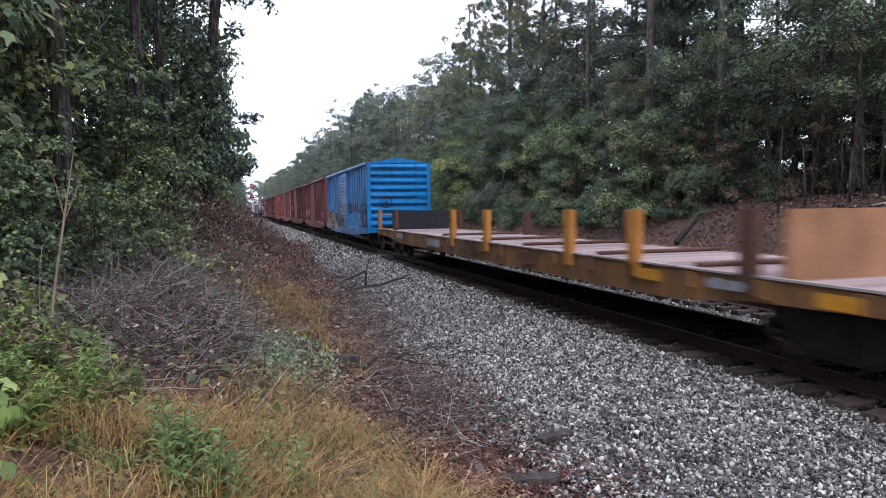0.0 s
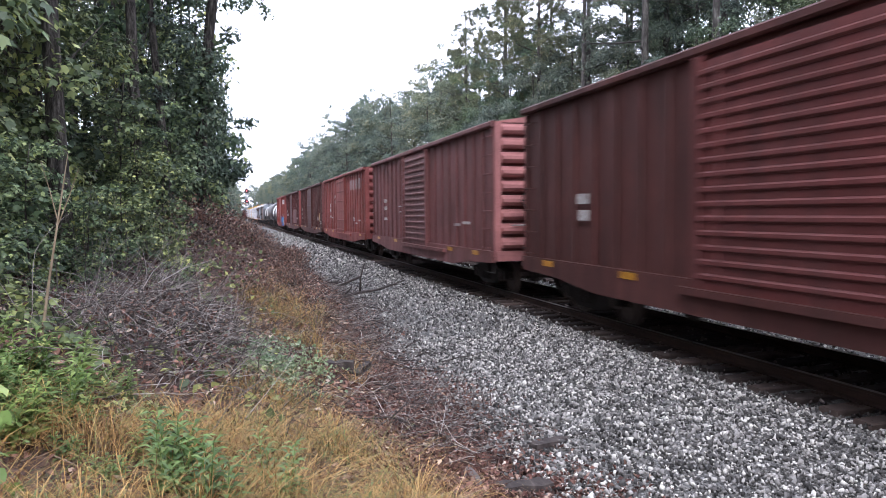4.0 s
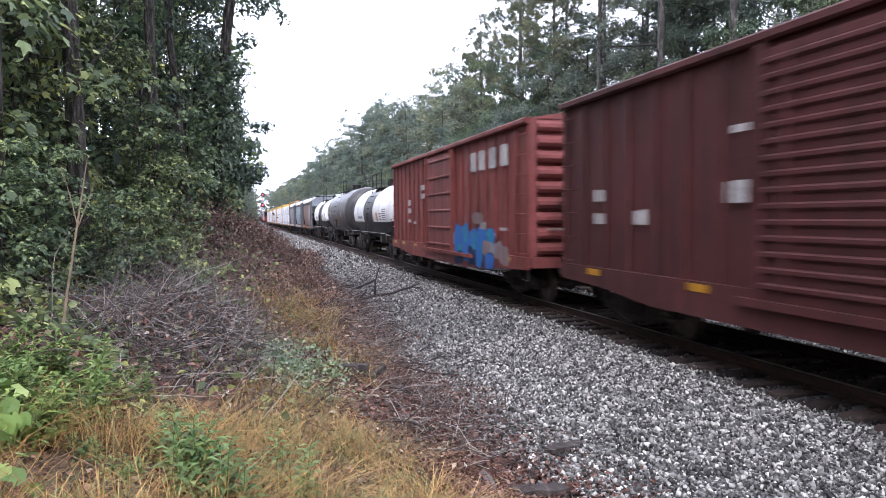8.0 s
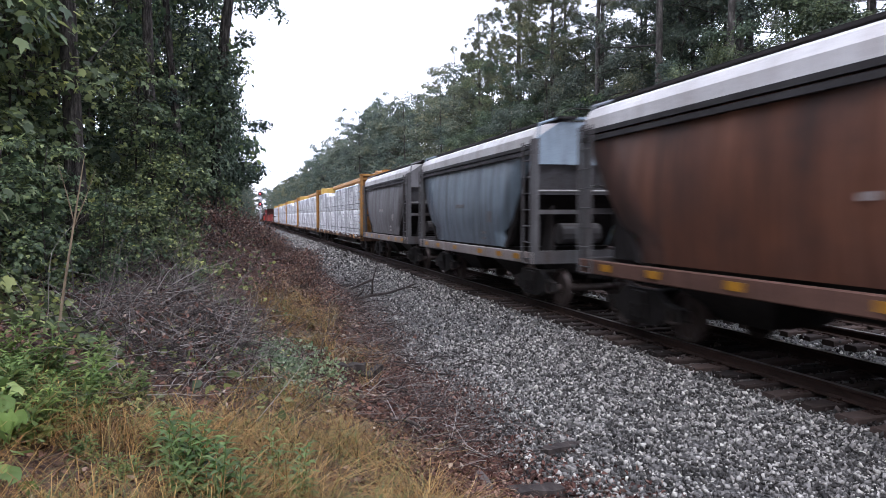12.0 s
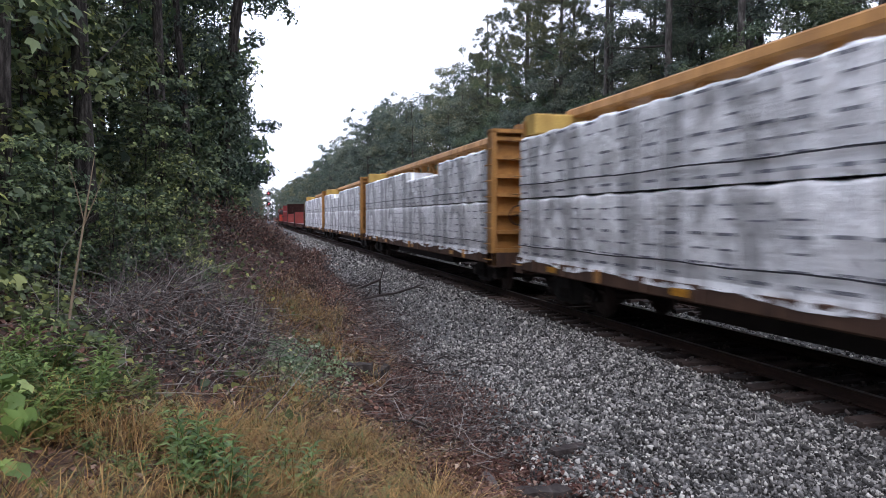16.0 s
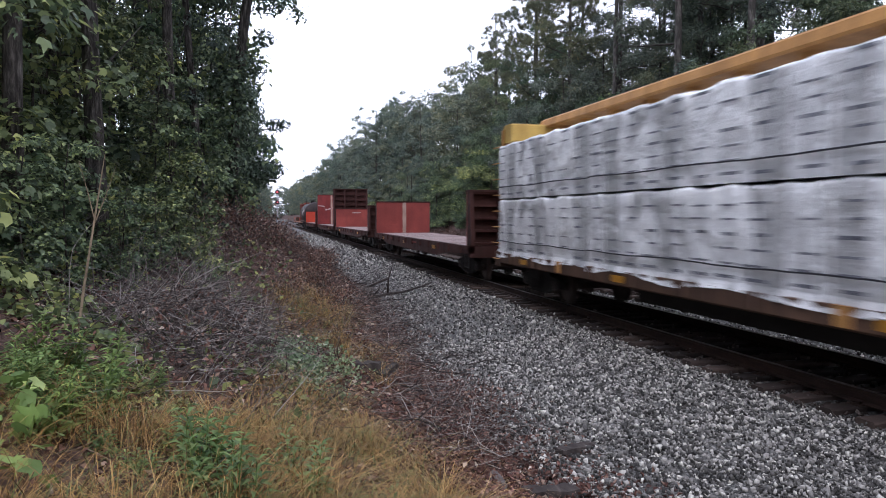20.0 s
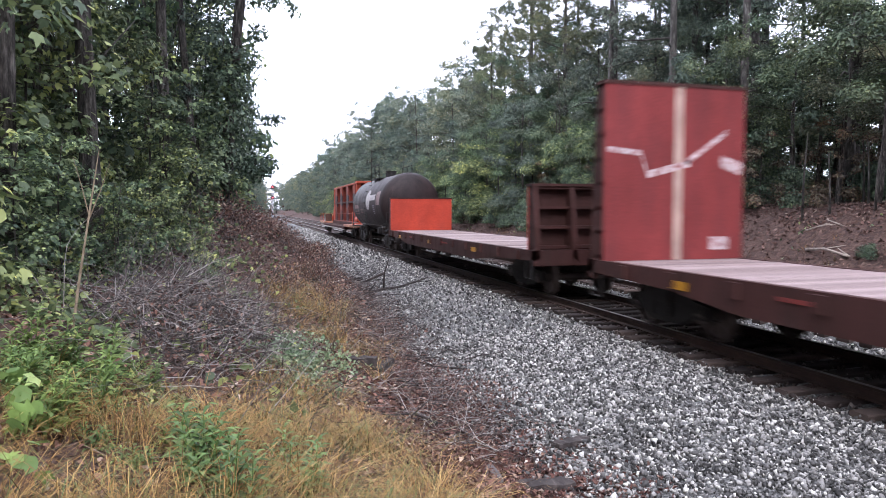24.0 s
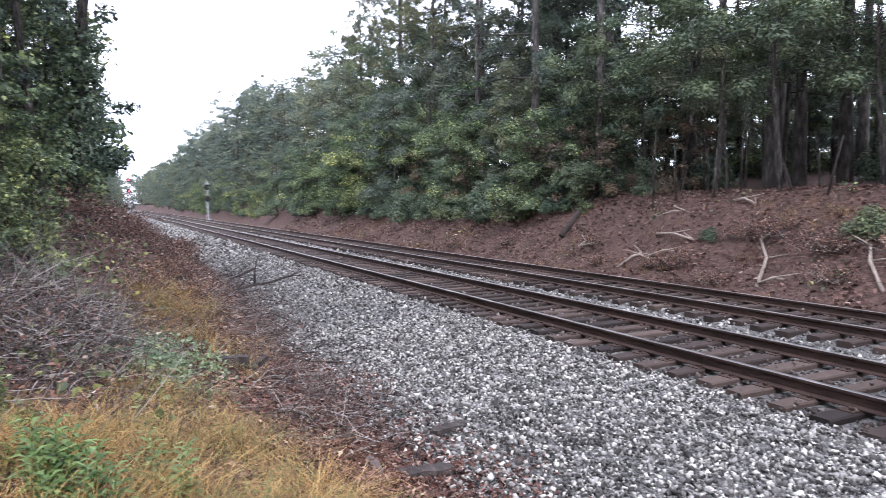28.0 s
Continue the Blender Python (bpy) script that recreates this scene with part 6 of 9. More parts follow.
# ---- stones of the ballast ----
def rocks(name, x, y, z, size, seed, material, flat=0.75):
    """Crushed stones: jittered six-sided blocks, turned at random."""
    rng = np.random.RandomState(seed)
    n = len(x)
    cube = np.array([(a, b, c) for c in (-1, 1) for b in (-1, 1) for a in (-1, 1)], float)
    v = cube[None] * rng.uniform(0.35, 1.0, (n, 8, 3)) * rng.uniform(0.5, 1.3, (n, 1, 3)) * np.array([1, 1, flat])
    ang = rng.uniform(0, 2 * np.pi, (n, 3)) * np.array([0.4, 0.4, 1.0])
    ca, sa = np.cos(ang), np.sin(ang)
    v = np.stack([v[..., 0], ca[:, None, 0] * v[..., 1] - sa[:, None, 0] * v[..., 2], sa[:, None, 0] * v[..., 1] + ca[:, None, 0] * v[..., 2]], -1)
    v = np.stack([ca[:, None, 1] * v[..., 0] + sa[:, None, 1] * v[..., 2], v[..., 1], -sa[:, None, 1] * v[..., 0] + ca[:, None, 1] * v[..., 2]], -1)
    v = np.stack([ca[:, None, 2] * v[..., 0] - sa[:, None, 2] * v[..., 1], sa[:, None, 2] * v[..., 0] + ca[:, None, 2] * v[..., 1], v[..., 2]], -1)
    v = v * (size / 2)[:, None, None] + np.stack([x, y, z], -1)[:, None]
    quad = np.array([(0, 2, 3, 1), (4, 5, 7, 6), (0, 1, 5, 4), (2, 6, 7, 3), (0, 4, 6, 2), (1, 3, 7, 5)])
    f = (quad[None] + 8 * np.arange(n)[:, None, None]).reshape(-1, 4)
    return numeric(name, v.reshape(-1, 3), f, material)


def strew(seed, n, x0, x1, y0, y1):
    rng = np.random.RandomState(seed)
    return rng.uniform(x0, x1, n), rng.uniform(y0, y1, n), rng


def under_tie(x, y):
    """Where a tie or a rail lies on the ballast."""
    k = np.abs((y + 3.0) / 0.515 - np.round((y + 3.0) / 0.515)) * 0.515 < 0.14
    on = (np.abs(x - TRACK_A) < 1.38) | (np.abs(x - TRACK_B) < 1.38)
    rail = np.min([np.abs(x - c - s * GAUGE / 2) for c in (TRACK_A, TRACK_B) for s in (-1, 1)], axis=0) < 0.11
    return (k & on) | rail


M_FOUL = pieces("rust_fouled_ballast", [(0.0, (0.018, 0.013, 0.011)), (0.4, (0.05, 0.036, 0.031)), (0.75, (0.11, 0.085, 0.075)), (1.0, (0.26, 0.225, 0.205))], 0.85, True, 60.0)
for seed, n, x0, x1, y0, y1, lo, hi in ((1, 52000, 2.0, 6.35, 2.5, 12.0, 0.026, 0.056), (2, 19000, 2.3, 6.35, 12.0, 30.0, 0.036, 0.074), (3, 36000, 6.3, 13.2, 2.0, 26.0, 0.035, 0.07), (4, 7000, 6.3, 13.2, 24.0, 60.0, 0.06, 0.12), (5, 13000, 3.4, 6.35, 30.0, 90.0, 0.07, 0.14), (6, 9000, 2.0, 13.2, -9.0, 2.5, 0.05, 0.09)):
    x, y, rng = strew(seed, n, x0, x1, y0, y1)
    keep = (x > toe(y) - 0.15 + 1.5 * rng.rand(n) ** 2.2 + 0.3 * wave(x, y, 2.0)) & (~under_tie(x, y) | (rng.rand(n) < 0.1))
    x, y = x[keep], y[keep]
    size = rng.uniform(lo, hi, len(x)) * rng.choice([0.6, 0.8, 1.0, 1.3], len(x))
    z = bed_z(x, y) + 0.05 * under_tie(x, y) + size * rng.uniform(0.0, 0.4, len(x)) + 0.012 * wave(x, y, 7.0)
    # between the rails the stones are fouled with rust and grease
    foul = np.minimum(np.abs(x - TRACK_A), np.abs(x - TRACK_B) + 0.35) + 0.12 * rng.normal(size=len(x)) < 1.25
    for name, pick, label, material in (("ballast_stones", ~foul, "loose crushed grey ballast stones", M_BALLAST), ("fouled_stones", foul, "rust-brown greasy stones between the rails", M_FOUL)):
        if pick.any():
            thing(name, label, "gravel", m=rocks(name, x[pick], y[pick], z[pick], size[pick], seed, material, 0.4 if y0 >= 12 else 0.52), kind="stuff")

# ---- plants ----
def leaf_cloud(name, c, size, seed, material, slim=0.55, droop=0.3, fold=0.2, facing=None, loose=0.5, rounded=False):
    """Folded leaves at the places c, turned roughly to the ways in facing."""
    rng = np.random.RandomState(seed)
    n = len(c)
    nrm = rng.normal(size=(n, 3)) * loose + np.array([0, 0, 0.55])
    if facing is not None:
        nrm += facing * 1.3
    nrm /= np.linalg.norm(nrm, axis=1, keepdims=True) + 1e-9
    d = rng.normal(size=(n, 3)) - np.array([0, 0, droop])
    d -= nrm * (d * nrm).sum(1, keepdims=True)
    d /= np.linalg.norm(d, axis=1, keepdims=True) + 1e-9
    s = np.cross(d, nrm)
    L = (np.broadcast_to(size, (n,)) * rng.uniform(0.6, 1.35, n))[:, None]
    base, tip = c - d * L * 0.5 - nrm * L * 0.08, c + d * L * 0.5 - nrm * L * 0.12
    mid = c - d * L * 0.08
    lft = mid + s * L * slim * 0.5 + nrm * L * fold * 0.5
    rgt = mid - s * L * slim * 0.5 + nrm * L * fold * 0.5
    if rounded:
        up = c + d * L * 0.24 - nrm * L * 0.03
        lf2, rg2 = up + s * L * slim * 0.36 + nrm * L * fold * 0.35, up - s * L * slim * 0.36 + nrm * L * fold * 0.35
        v = np.stack([base, rgt, rg2, tip, lf2, lft], 1).reshape(-1, 3)
        k = 6 * np.arange(n)[:, None]
        f = np.concatenate([k + np.array([[0, 1, 2]]), k + np.array([[0, 2, 3]]), k + np.array([[0, 3, 4]]), k + np.array([[0, 4, 5]])], 1).reshape(-1, 3)
        return numeric(name, v, f, material)
    v = np.stack([base, rgt, tip, lft], 1).reshape(-1, 3)
    k = 4 * np.arange(n)[:, None]
    f = np.concatenate([k + np.array([[0, 1, 2]]), k + np.array([[0, 2, 3]])], 1).reshape(-1, 3)
    return numeric(name, v, f, material)


def lobes(rng, n, centres, radii, squash=0.72):
    """Leaf places on the outsides of round clumps, and the ways they face."""
    w = radii ** 2
    k = rng.choice(len(centres), n, p=w / w.sum())
    d = rng.normal(size=(n, 3)) + np.array([0, 0, 0.25])
    d /= np.linalg.norm(d, axis=1, keepdims=True)
    r = radii[k] * rng.uniform(0.45, 1.1, n) ** 0.6
    p = centres[k] + d * r[:, None] * np.array([1, 1, squash]) + rng.normal(size=(n, 3)) * 0.06
    return p, d


def limbed_trunk(rng, height, r0, limbs, lean=0.03, bare=0.3, limb_len=2.0, n=9, top=0.97):
    m = Mesh()
    ph = rng.uniform(0, 6.28)
    path = [(lean * height * u * math.cos(ph) + 0.06 * math.sin(5 * u + ph), lean * height * u * math.sin(ph) + 0.06 * math.sin(4 * u + 1 + ph), height * u - 0.25 * (u == 0)) for u in np.linspace(0, 1, 9)]
    m.tube(path, [max(0.02, r0 * (1.25 if u == 0 else 1.0) * (1 - 0.82 * u)) for u in np.linspace(0, 1, 9)], n)
    tips = []
    for k in range(limbs):
        u = bare + (top - bare) * (k + rng.rand()) / limbs
        i = min(7, int(u * 8))
        a = np.array(path[i]) + (np.array(path[i + 1]) - np.array(path[i])) * (u * 8 - i)
        th = k * 2.4 + rng.uniform(-0.5, 0.5)
        ln = limb_len * (1.15 - 0.75 * u) * rng.uniform(0.55, 1.25)
        b = a + np.array([math.cos(th) * ln * 0.55, math.sin(th) * ln * 0.55, ln * rng.uniform(0.05, 0.3)])
        c = a + np.array([math.cos(th) * ln, math.sin(th) * ln, ln * rng.uniform(0.05, 0.5)])
        rr = max(0.015, r0 * 0.36 * (1 - 0.7 * u))
        m.tube([tuple(a), tuple(b), tuple(c)], [rr, rr * 0.65, rr * 0.25], 5)
        tips += [b, c]
    return m, np.array(tips)


def broad_tree(label, height, r0, bare, limb_len, limbs, n_leaf, leaf, material, seed, lobe=0.8, name="tree", bark=None, slim=0.55, skirt=0, rounded=False):
    rng = np.random.RandomState(seed)
    t = thing(name, label, "bush" if "shrub" in name else "tree")
    m, tips = limbed_trunk(rng, height, r0, limbs, 0.03, bare, limb_len)
    part("trunk", m, bark or M_BARK, t, "", True)
    if skirt:
        th = rng.uniform(0, 6.28, skirt)
        rr = limb_len * rng.uniform(0.3, 1.05, skirt)
        tips = np.concatenate([tips, np.stack([np.cos(th) * rr, np.sin(th) * rr, rng.uniform(0.15, 0.22 * height, skirt)], 1)])
    radii = lobe * rng.uniform(0.55, 1.3, len(tips))
    pts, d = lobes(rng, n_leaf, tips, radii)
    pts[:, 2] = np.maximum(pts[:, 2], 0.05 * rng.rand(n_leaf))
    tagged(part("crown", leaf_cloud("crown", pts, leaf, seed, material, slim, facing=d, rounded=rounded), material, t), kind="stuff")
    return t


def lobed_leaves(name, c, size, seed, material, facing, loose=0.5, droop=0.5):
    """Broad leaves with three points, as of maple or grape, at the places c."""
    rng = np.random.RandomState(seed)
    n = len(c)
    nrm = rng.normal(size=(n, 3)) * loose + np.array([0, 0, 0.6]) + facing
    nrm /= np.linalg.norm(nrm, axis=1, keepdims=True) + 1e-9
    d = facing * 0.8 + rng.normal(size=(n, 3)) * 0.6 - np.array([0, 0, droop])
    d -= nrm * (d * nrm).sum(1, keepdims=True)
    d /= np.linalg.norm(d, axis=1, keepdims=True) + 1e-9
    s = np.cross(d, nrm)
    L = (np.broadcast_to(size, (n,)) * rng.uniform(0.5, 1.3, n))[:, None]
    w = rng.uniform(0.75, 1.1, (n, 1))
    shape = ((-0.5, 0.0, 0.0), (-0.42, 0.3, 0.06), (0.02, 0.48, 0.0), (0.06, 0.2, 0.05), (0.5, 0.0, -0.12), (0.06, -0.2, 0.05), (0.02, -0.48, 0.0), (-0.42, -0.3, 0.06))
    v = np.stack([c + L * (d * a + s * b * w + nrm * h) for a, b, h in shape], 1).reshape(-1, 3)
    k = 8 * np.arange(n)[:, None]
    f = np.concatenate([k + np.array([t]) for t in ((0, 1, 2), (0, 2, 3), (0, 3, 4), (0, 4, 5), (0, 5, 6), (0, 6, 7))], 1).reshape(-1, 3)
    return numeric(name, v, f, material)


def sprays(rng, n, anchors, out, radii, dome=0.82):
    """Leaf places on leafy clumps at the anchors, domed above and hollow below, and the ways they face."""
    w = radii ** 2
    k = rng.choice(len(anchors), n, p=w / w.sum())
    d = rng.normal(size=(n, 3)) + out[k] * 0.35
    d[:, 2] = np.abs(d[:, 2]) * 1.1 - 0.4
    d /= np.linalg.norm(d, axis=1, keepdims=True) + 1e-9
    a = np.arctan2(d[:, 1], d[:, 0])
    r = radii[k] * (0.82 + 0.25 * np.sin(4 * a + 1.7 * k) * (1 - d[:, 2] ** 2)) * rng.uniform(0.2, 1.1, n) ** 0.35 * (0.85 + 0.2 * np.sin(7 * a + 9 * d[:, 2] + k))
    p = anchors[k] + d * r[:, None] * np.array([1.0, 1.0, dome]) + rng.normal(size=(n, 3)) * 0.1 * radii[k][:, None]
    return p, d * 0.9 + np.array([0, 0, 0.25])


def spray_tree(label, height, r0, bare, limb_len, limbs, n_leaf, leaf, material, seed, fan=0.6, name="tree", bark=None, lobed=False, slim=0.5, lean=0.03, shape=0.4, fans=4, low=0):
    """A tree of a trunk, forking limbs and flat leafy fans along them, with gaps between."""
    rng = np.random.RandomState(seed)
    t = thing(name, label, "tree")
    m = Mesh()
    ph = rng.uniform(0, 6.28)
    us = np.linspace(0, 1, 11)
    path = np.array([(lean * height * u * math.cos(ph) + 0.1 * math.sin(5 * u + ph) * u, lean * height * u * math.sin(ph) + 0.1 * math.sin(4 * u + 1 + ph) * u, height * u - 0.3 * (u == 0)) for u in us])
    m.tube([tuple(p) for p in path], [max(0.015, r0 * (1.3 if u == 0 else 1.0) * (1 - 0.85 * u)) for u in us], 10)
    anchors, out, radii = [], [], []
    for k in range(limbs):
        u = bare + (0.98 - bare) * (k + rng.rand()) / limbs
        i = min(9, int(u * 10))
        a = path[i] + (path[i + 1] - path[i]) * (u * 10 - i)
        th = k * 2.4 + rng.uniform(-0.6, 0.6)
        v = (u - bare) / (1 - bare)
        ln = limb_len * (0.35 + 0.65 * math.sin(math.pi * min(1.0, (v + 0.25) / (1.25 + shape)))) * rng.uniform(0.6, 1.2)
        dirn = np.array([math.cos(th), math.sin(th), 0.0])
        rise = rng.uniform(0.1, 0.5) - 0.25 * (1 - v)
        pts = [a + dirn * ln * q + np.array([0, 0, ln * (rise * q - 0.22 * q * q)]) for q in (0.0, 0.35, 0.7, 1.0)]
        rr = max(0.012, r0 * 0.3 * (1 - 0.6 * u))
        m.tube([tuple(p) for p in pts], [rr, rr * 0.7, rr * 0.4, rr * 0.15], 5)
        side = np.array([-dirn[1], dirn[0], 0.0])
        for j in range(fans):
            q = 0.35 + 0.65 * (j + rng.rand()) / fans
            b = a + dirn * ln * q + np.array([0, 0, ln * (rise * q - 0.22 * q * q)])
            e = b + side * rng.choice([-1, 1]) * ln * rng.uniform(0.05, 0.38) + np.array([0, 0, rng.uniform(-0.15, 0.12) * ln])
            m.tube([tuple(b), tuple(e)], [rr * 0.35, rr * 0.12], 4)
            anchors.append(e), out.append(dirn + side * rng.uniform(-0.5, 0.5)), radii.append(fan * rng.uniform(0.5, 1.3) * (0.6 + 0.4 * ln / limb_len))
    for k in range(low):
        th = rng.uniform(0, 6.28)
        q = limb_len * rng.uniform(0.2, 0.95)
        e = np.array([math.cos(th) * q, math.sin(th) * q, height * rng.uniform(0.03, bare + 0.1)])
        m.tube([(e[0] * 0.2, e[1] * 0.2, max(0.0, e[2] - 0.6)), tuple(e)], [0.02, 0.006], 4)
        anchors.append(e), out.append(np.array([math.cos(th), math.sin(th), 0.0])), radii.append(fan * rng.uniform(0.6, 1.2))
    part("trunk", m, bark or M_BARK, t, "", True)
    pts, d = sprays(rng, n_leaf, np.array(anchors), np.array(out), np.array(radii))
    pts[:, 2] = np.maximum(pts[:, 2], 0.05 * rng.rand(n_leaf))
    if lobed:
        me = lobed_leaves("crown", pts, leaf, seed, material, d)
    else:
        me = leaf_cloud("crown", pts, leaf, seed, material, slim, facing=d * 0.9, loose=0.32, rounded=True)
    tagged(part("crown", me, material, t), kind="stuff")
    return t


def pine_tree(label, height, r0, bare, seed, n_leaf=30000):
    """A pine: a long bare trunk with dead stubs, near-level limbs, and tufts of long needles."""
    rng = np.random.RandomState(seed)
    t = thing("pine_tree", label, "pine tree")
    m, tips = limbed_trunk(rng, height, r0, 24, 0.015, bare, 3.4)
    for k in range(10):
        u = rng.uniform(0.15, bare + 0.05)
        th = rng.uniform(0, 6.28)
        ln = rng.uniform(0.4, 2.8)
        z = height * u
        m.tube([(0, 0, z), (math.cos(th) * ln * 0.6, math.sin(th) * ln * 0.6, z + 0.1), (math.cos(th) * ln, math.sin(th) * ln, z + rng.uniform(-0.3, 0.3))], [0.05, 0.03, 0.012], 5)
    part("trunk", m, M_PINEBARK, t, "bare grey-brown pine trunk", True)
    # each tip carries a few tufts, and the needles stand out from a tuft's middle
    k = rng.randint(0, len(tips), 420)
    tuft = tips[k] + rng.normal(size=(420, 3)) * np.array([0.55, 0.55, 0.2])
    i = rng.randint(0, 420, n_leaf)
    d = rng.normal(size=(n_leaf, 3)) + np.array([0, 0, 0.35])
    d /= np.linalg.norm(d, axis=1, keepdims=True)
    L = rng.uniform(0.2, 0.42, n_leaf)[:, None]
    w = np.cross(d, rng.normal(size=(n_leaf, 3)))
    w *= 0.015 / (np.linalg.norm(w, axis=1, keepdims=True) + 1e-9)
    p0 = tuft[i] + d * 0.04
    v = np.stack([p0 - w, p0 + w, p0 + d * L], 1).reshape(-1, 3)
    tagged(part("crown", numeric("crown", v, np.arange(3 * n_leaf).reshape(-1, 3), M_NEEDLE), M_NEEDLE, t), kind="stuff")
    return t


def copy_scaled(ob, m):
    """A copy at m, whatever the model's own scale."""
    own = Matrix.Diagonal((*ob.scale, 1)).inverted()
    return copy_thing(ob, m @ own)


def plant(protos, spots, seed, sink=0.05, tilt=()):
    """Set the plants at (x, y, scale); each kind's first one is the model itself."""
    rng = random.Random(seed)
    for k, (x, y, sc) in enumerate(spots):
        i = k if k < len(protos) else rng.randrange(len(protos))
        z = float(ground_z(x, y)) - sink
        m = Matrix.LocRotScale((x, y, z), Euler((0, tilt[k] if k < len(tilt) else 0, rng.uniform(0, 6.28))), (sc, sc, sc * rng.uniform(0.9, 1.12)))
        if k < len(protos):
            protos[i].matrix_basis = m
        else:
            copy_scaled(protos[i], m)


rngp = random.Random(5)
# far side: a leafy edge that comes down to the bank, trees behind it, tall pines above
EDGE = [spray_tree("leafy green understorey tree at the edge of the cutting", h, 0.08, 0.1, 2.3, 13, 11000, 0.115, mt, 20 + k, 0.72, "understorey_tree", low=9, fans=2) for k, (h, mt) in enumerate(((5.6, M_LEAF), (6.6, M_LEAF2), (4.8, M_VINE)))]
CANOPY = [spray_tree("overhanging leafy tree with a bare stem above the bank", h, 0.1, 0.38, 3.0, 13, 9000, 0.12, mt, 24 + k, 0.8, "understorey_tree", lean=0.06, fans=2) for k, (h, mt) in enumerate(((6.6, M_LEAF), (7.6, M_LEAF2)))]
MIDT = [spray_tree("tall broadleaf tree in the woods beside the track", h, 0.15, 0.24, 3.3, 22, 12000, 0.15, mt, 30 + k, 1.0, fans=2) for k, (h, mt) in enumerate(((12.0, M_LEAF2), (13.5, M_LEAF), (11.0, M_LEAF2)))]
PINES = [pine_tree("tall pine with a long bare trunk and dark needles", h, 0.2, b, 40 + k) for k, (h, b) in enumerate(((22.0, 0.42), (24.0, 0.5), (20.0, 0.36)))]
TALL = [spray_tree("tall full-crowned tree along the railway", h, 0.2, 0.14, 4.4, 26, 9000, 0.27, mt, 50 + k, 1.5, fans=2, low=7, slim=0.6) for k, (h, mt) in enumerate(((16.0, M_LEAFHAZE), (17.5, M_LEAFHAZE), (15.0, M_LEAF2)))]
spots_edge = [(16.4 + rngp.uniform(-0.4, 1.3), 20.5 + 1.55 * k + rngp.uniform(-0.6, 0.6), rngp.uniform(0.62, 0.95) * (1.0 if k < 8 else 1.3)) for k in range(27)] + [(18.6 + rngp.uniform(-0.5, 0.8), 24.0 + 3.0 * k, rngp.uniform(1.0, 1.3)) for k in range(10)]
spots_canopy = [(17.6 + rngp.uniform(-0.6, 0.9), 6.5 + 2.1 * k + rngp.uniform(-0.5, 0.5), rngp.uniform(0.75, 1.0)) for k in range(7)] + [(20.3 + rngp.uniform(-0.6, 0.9), 7.5 + 2.6 * k, rngp.uniform(0.9, 1.1)) for k in range(6)]
spots_mid = [(20.5 + rngp.uniform(-1.0, 1.8), 25.0 + 3.0 * k + rngp.uniform(-1.0, 1.0), rngp.uniform(0.75, 1.0)) for k in range(14)] + [(26.0 + rngp.uniform(-2, 3), 24.0 + 4.0 * k, rngp.uniform(0.85, 1.1)) for k in range(12)]
spots_mid += [(r * math.sin(radians(a)), r * math.cos(radians(a)), rngp.uniform(0.45, 0.72)) for a, r in ((37, 36), (40, 33), (43, 36), (46, 32), (49, 36), (52, 33), (55, 37), (58, 33), (61, 36), (64, 33), (38, 44), (42, 45), (45, 43), (48, 46), (51, 43), (54, 46), (57, 44), (60, 45))]
spots_pine = [(17.0, 25.0, 1.0), (18.0, 21.7, 0.92), (19.5, 27.0, 1.0), (20.2, 23.6, 1.05), (18.6, 14.3, 1.0), (19.8, 14.2, 0.95), (20.8, 13.4, 1.0), (19.4, 10.6, 0.95), (22.5, 17.0, 1.0), (24.0, 21.0, 1.1), (22.0, 25.5, 1.05), (21.5, 31.5, 1.0), (18.6, 33.0, 0.9), (22.0, 38.5, 1.05), (20.5, 42.0, 1.0), (22.5, 45.0, 0.95), (20.5, 48.5, 0.95), (22.0, 52.0, 0.9), (20.0, 56.0, 0.85), (26.0, 16.0, 1.0), (27.0, 11.0, 1.0), (29.0, 19.0, 1.05), (31.0, 13.0, 1.0), (28.0, 27.0, 1.1), (22.0, 8.0, 0.95), (26.0, 5.0, 1.0), (25.0, 33.0, 1.0), (26.0, 40.0, 1.0), (19.2, 18.0, 0.9), (23.5, 28.5, 1.1), (21.0, 19.6, 1.0)]
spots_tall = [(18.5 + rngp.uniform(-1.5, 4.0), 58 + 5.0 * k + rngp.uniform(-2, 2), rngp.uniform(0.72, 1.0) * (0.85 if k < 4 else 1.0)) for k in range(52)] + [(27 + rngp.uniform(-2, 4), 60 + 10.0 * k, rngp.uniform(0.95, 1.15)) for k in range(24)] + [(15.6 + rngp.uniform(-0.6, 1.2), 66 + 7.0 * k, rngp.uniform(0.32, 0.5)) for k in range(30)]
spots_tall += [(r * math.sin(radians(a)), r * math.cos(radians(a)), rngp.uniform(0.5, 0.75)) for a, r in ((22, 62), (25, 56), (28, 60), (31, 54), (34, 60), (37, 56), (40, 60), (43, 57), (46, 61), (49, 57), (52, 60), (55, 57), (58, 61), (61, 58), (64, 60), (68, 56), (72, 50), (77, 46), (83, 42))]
spots_edge += [(r * math.sin(radians(a)), r * math.cos(radians(a)), rngp.uniform(1.0, 1.35)) for r in (38, 48) for a in range(36, 74, 3)]
spots_edge += [(15.1 + rngp.uniform(-0.5, 0.9), 47.0 + 3.6 * k + rngp.uniform(-1, 1), rngp.uniform(0.6, 1.1)) for k in range(36)]
plant(EDGE, spots_edge, 1)
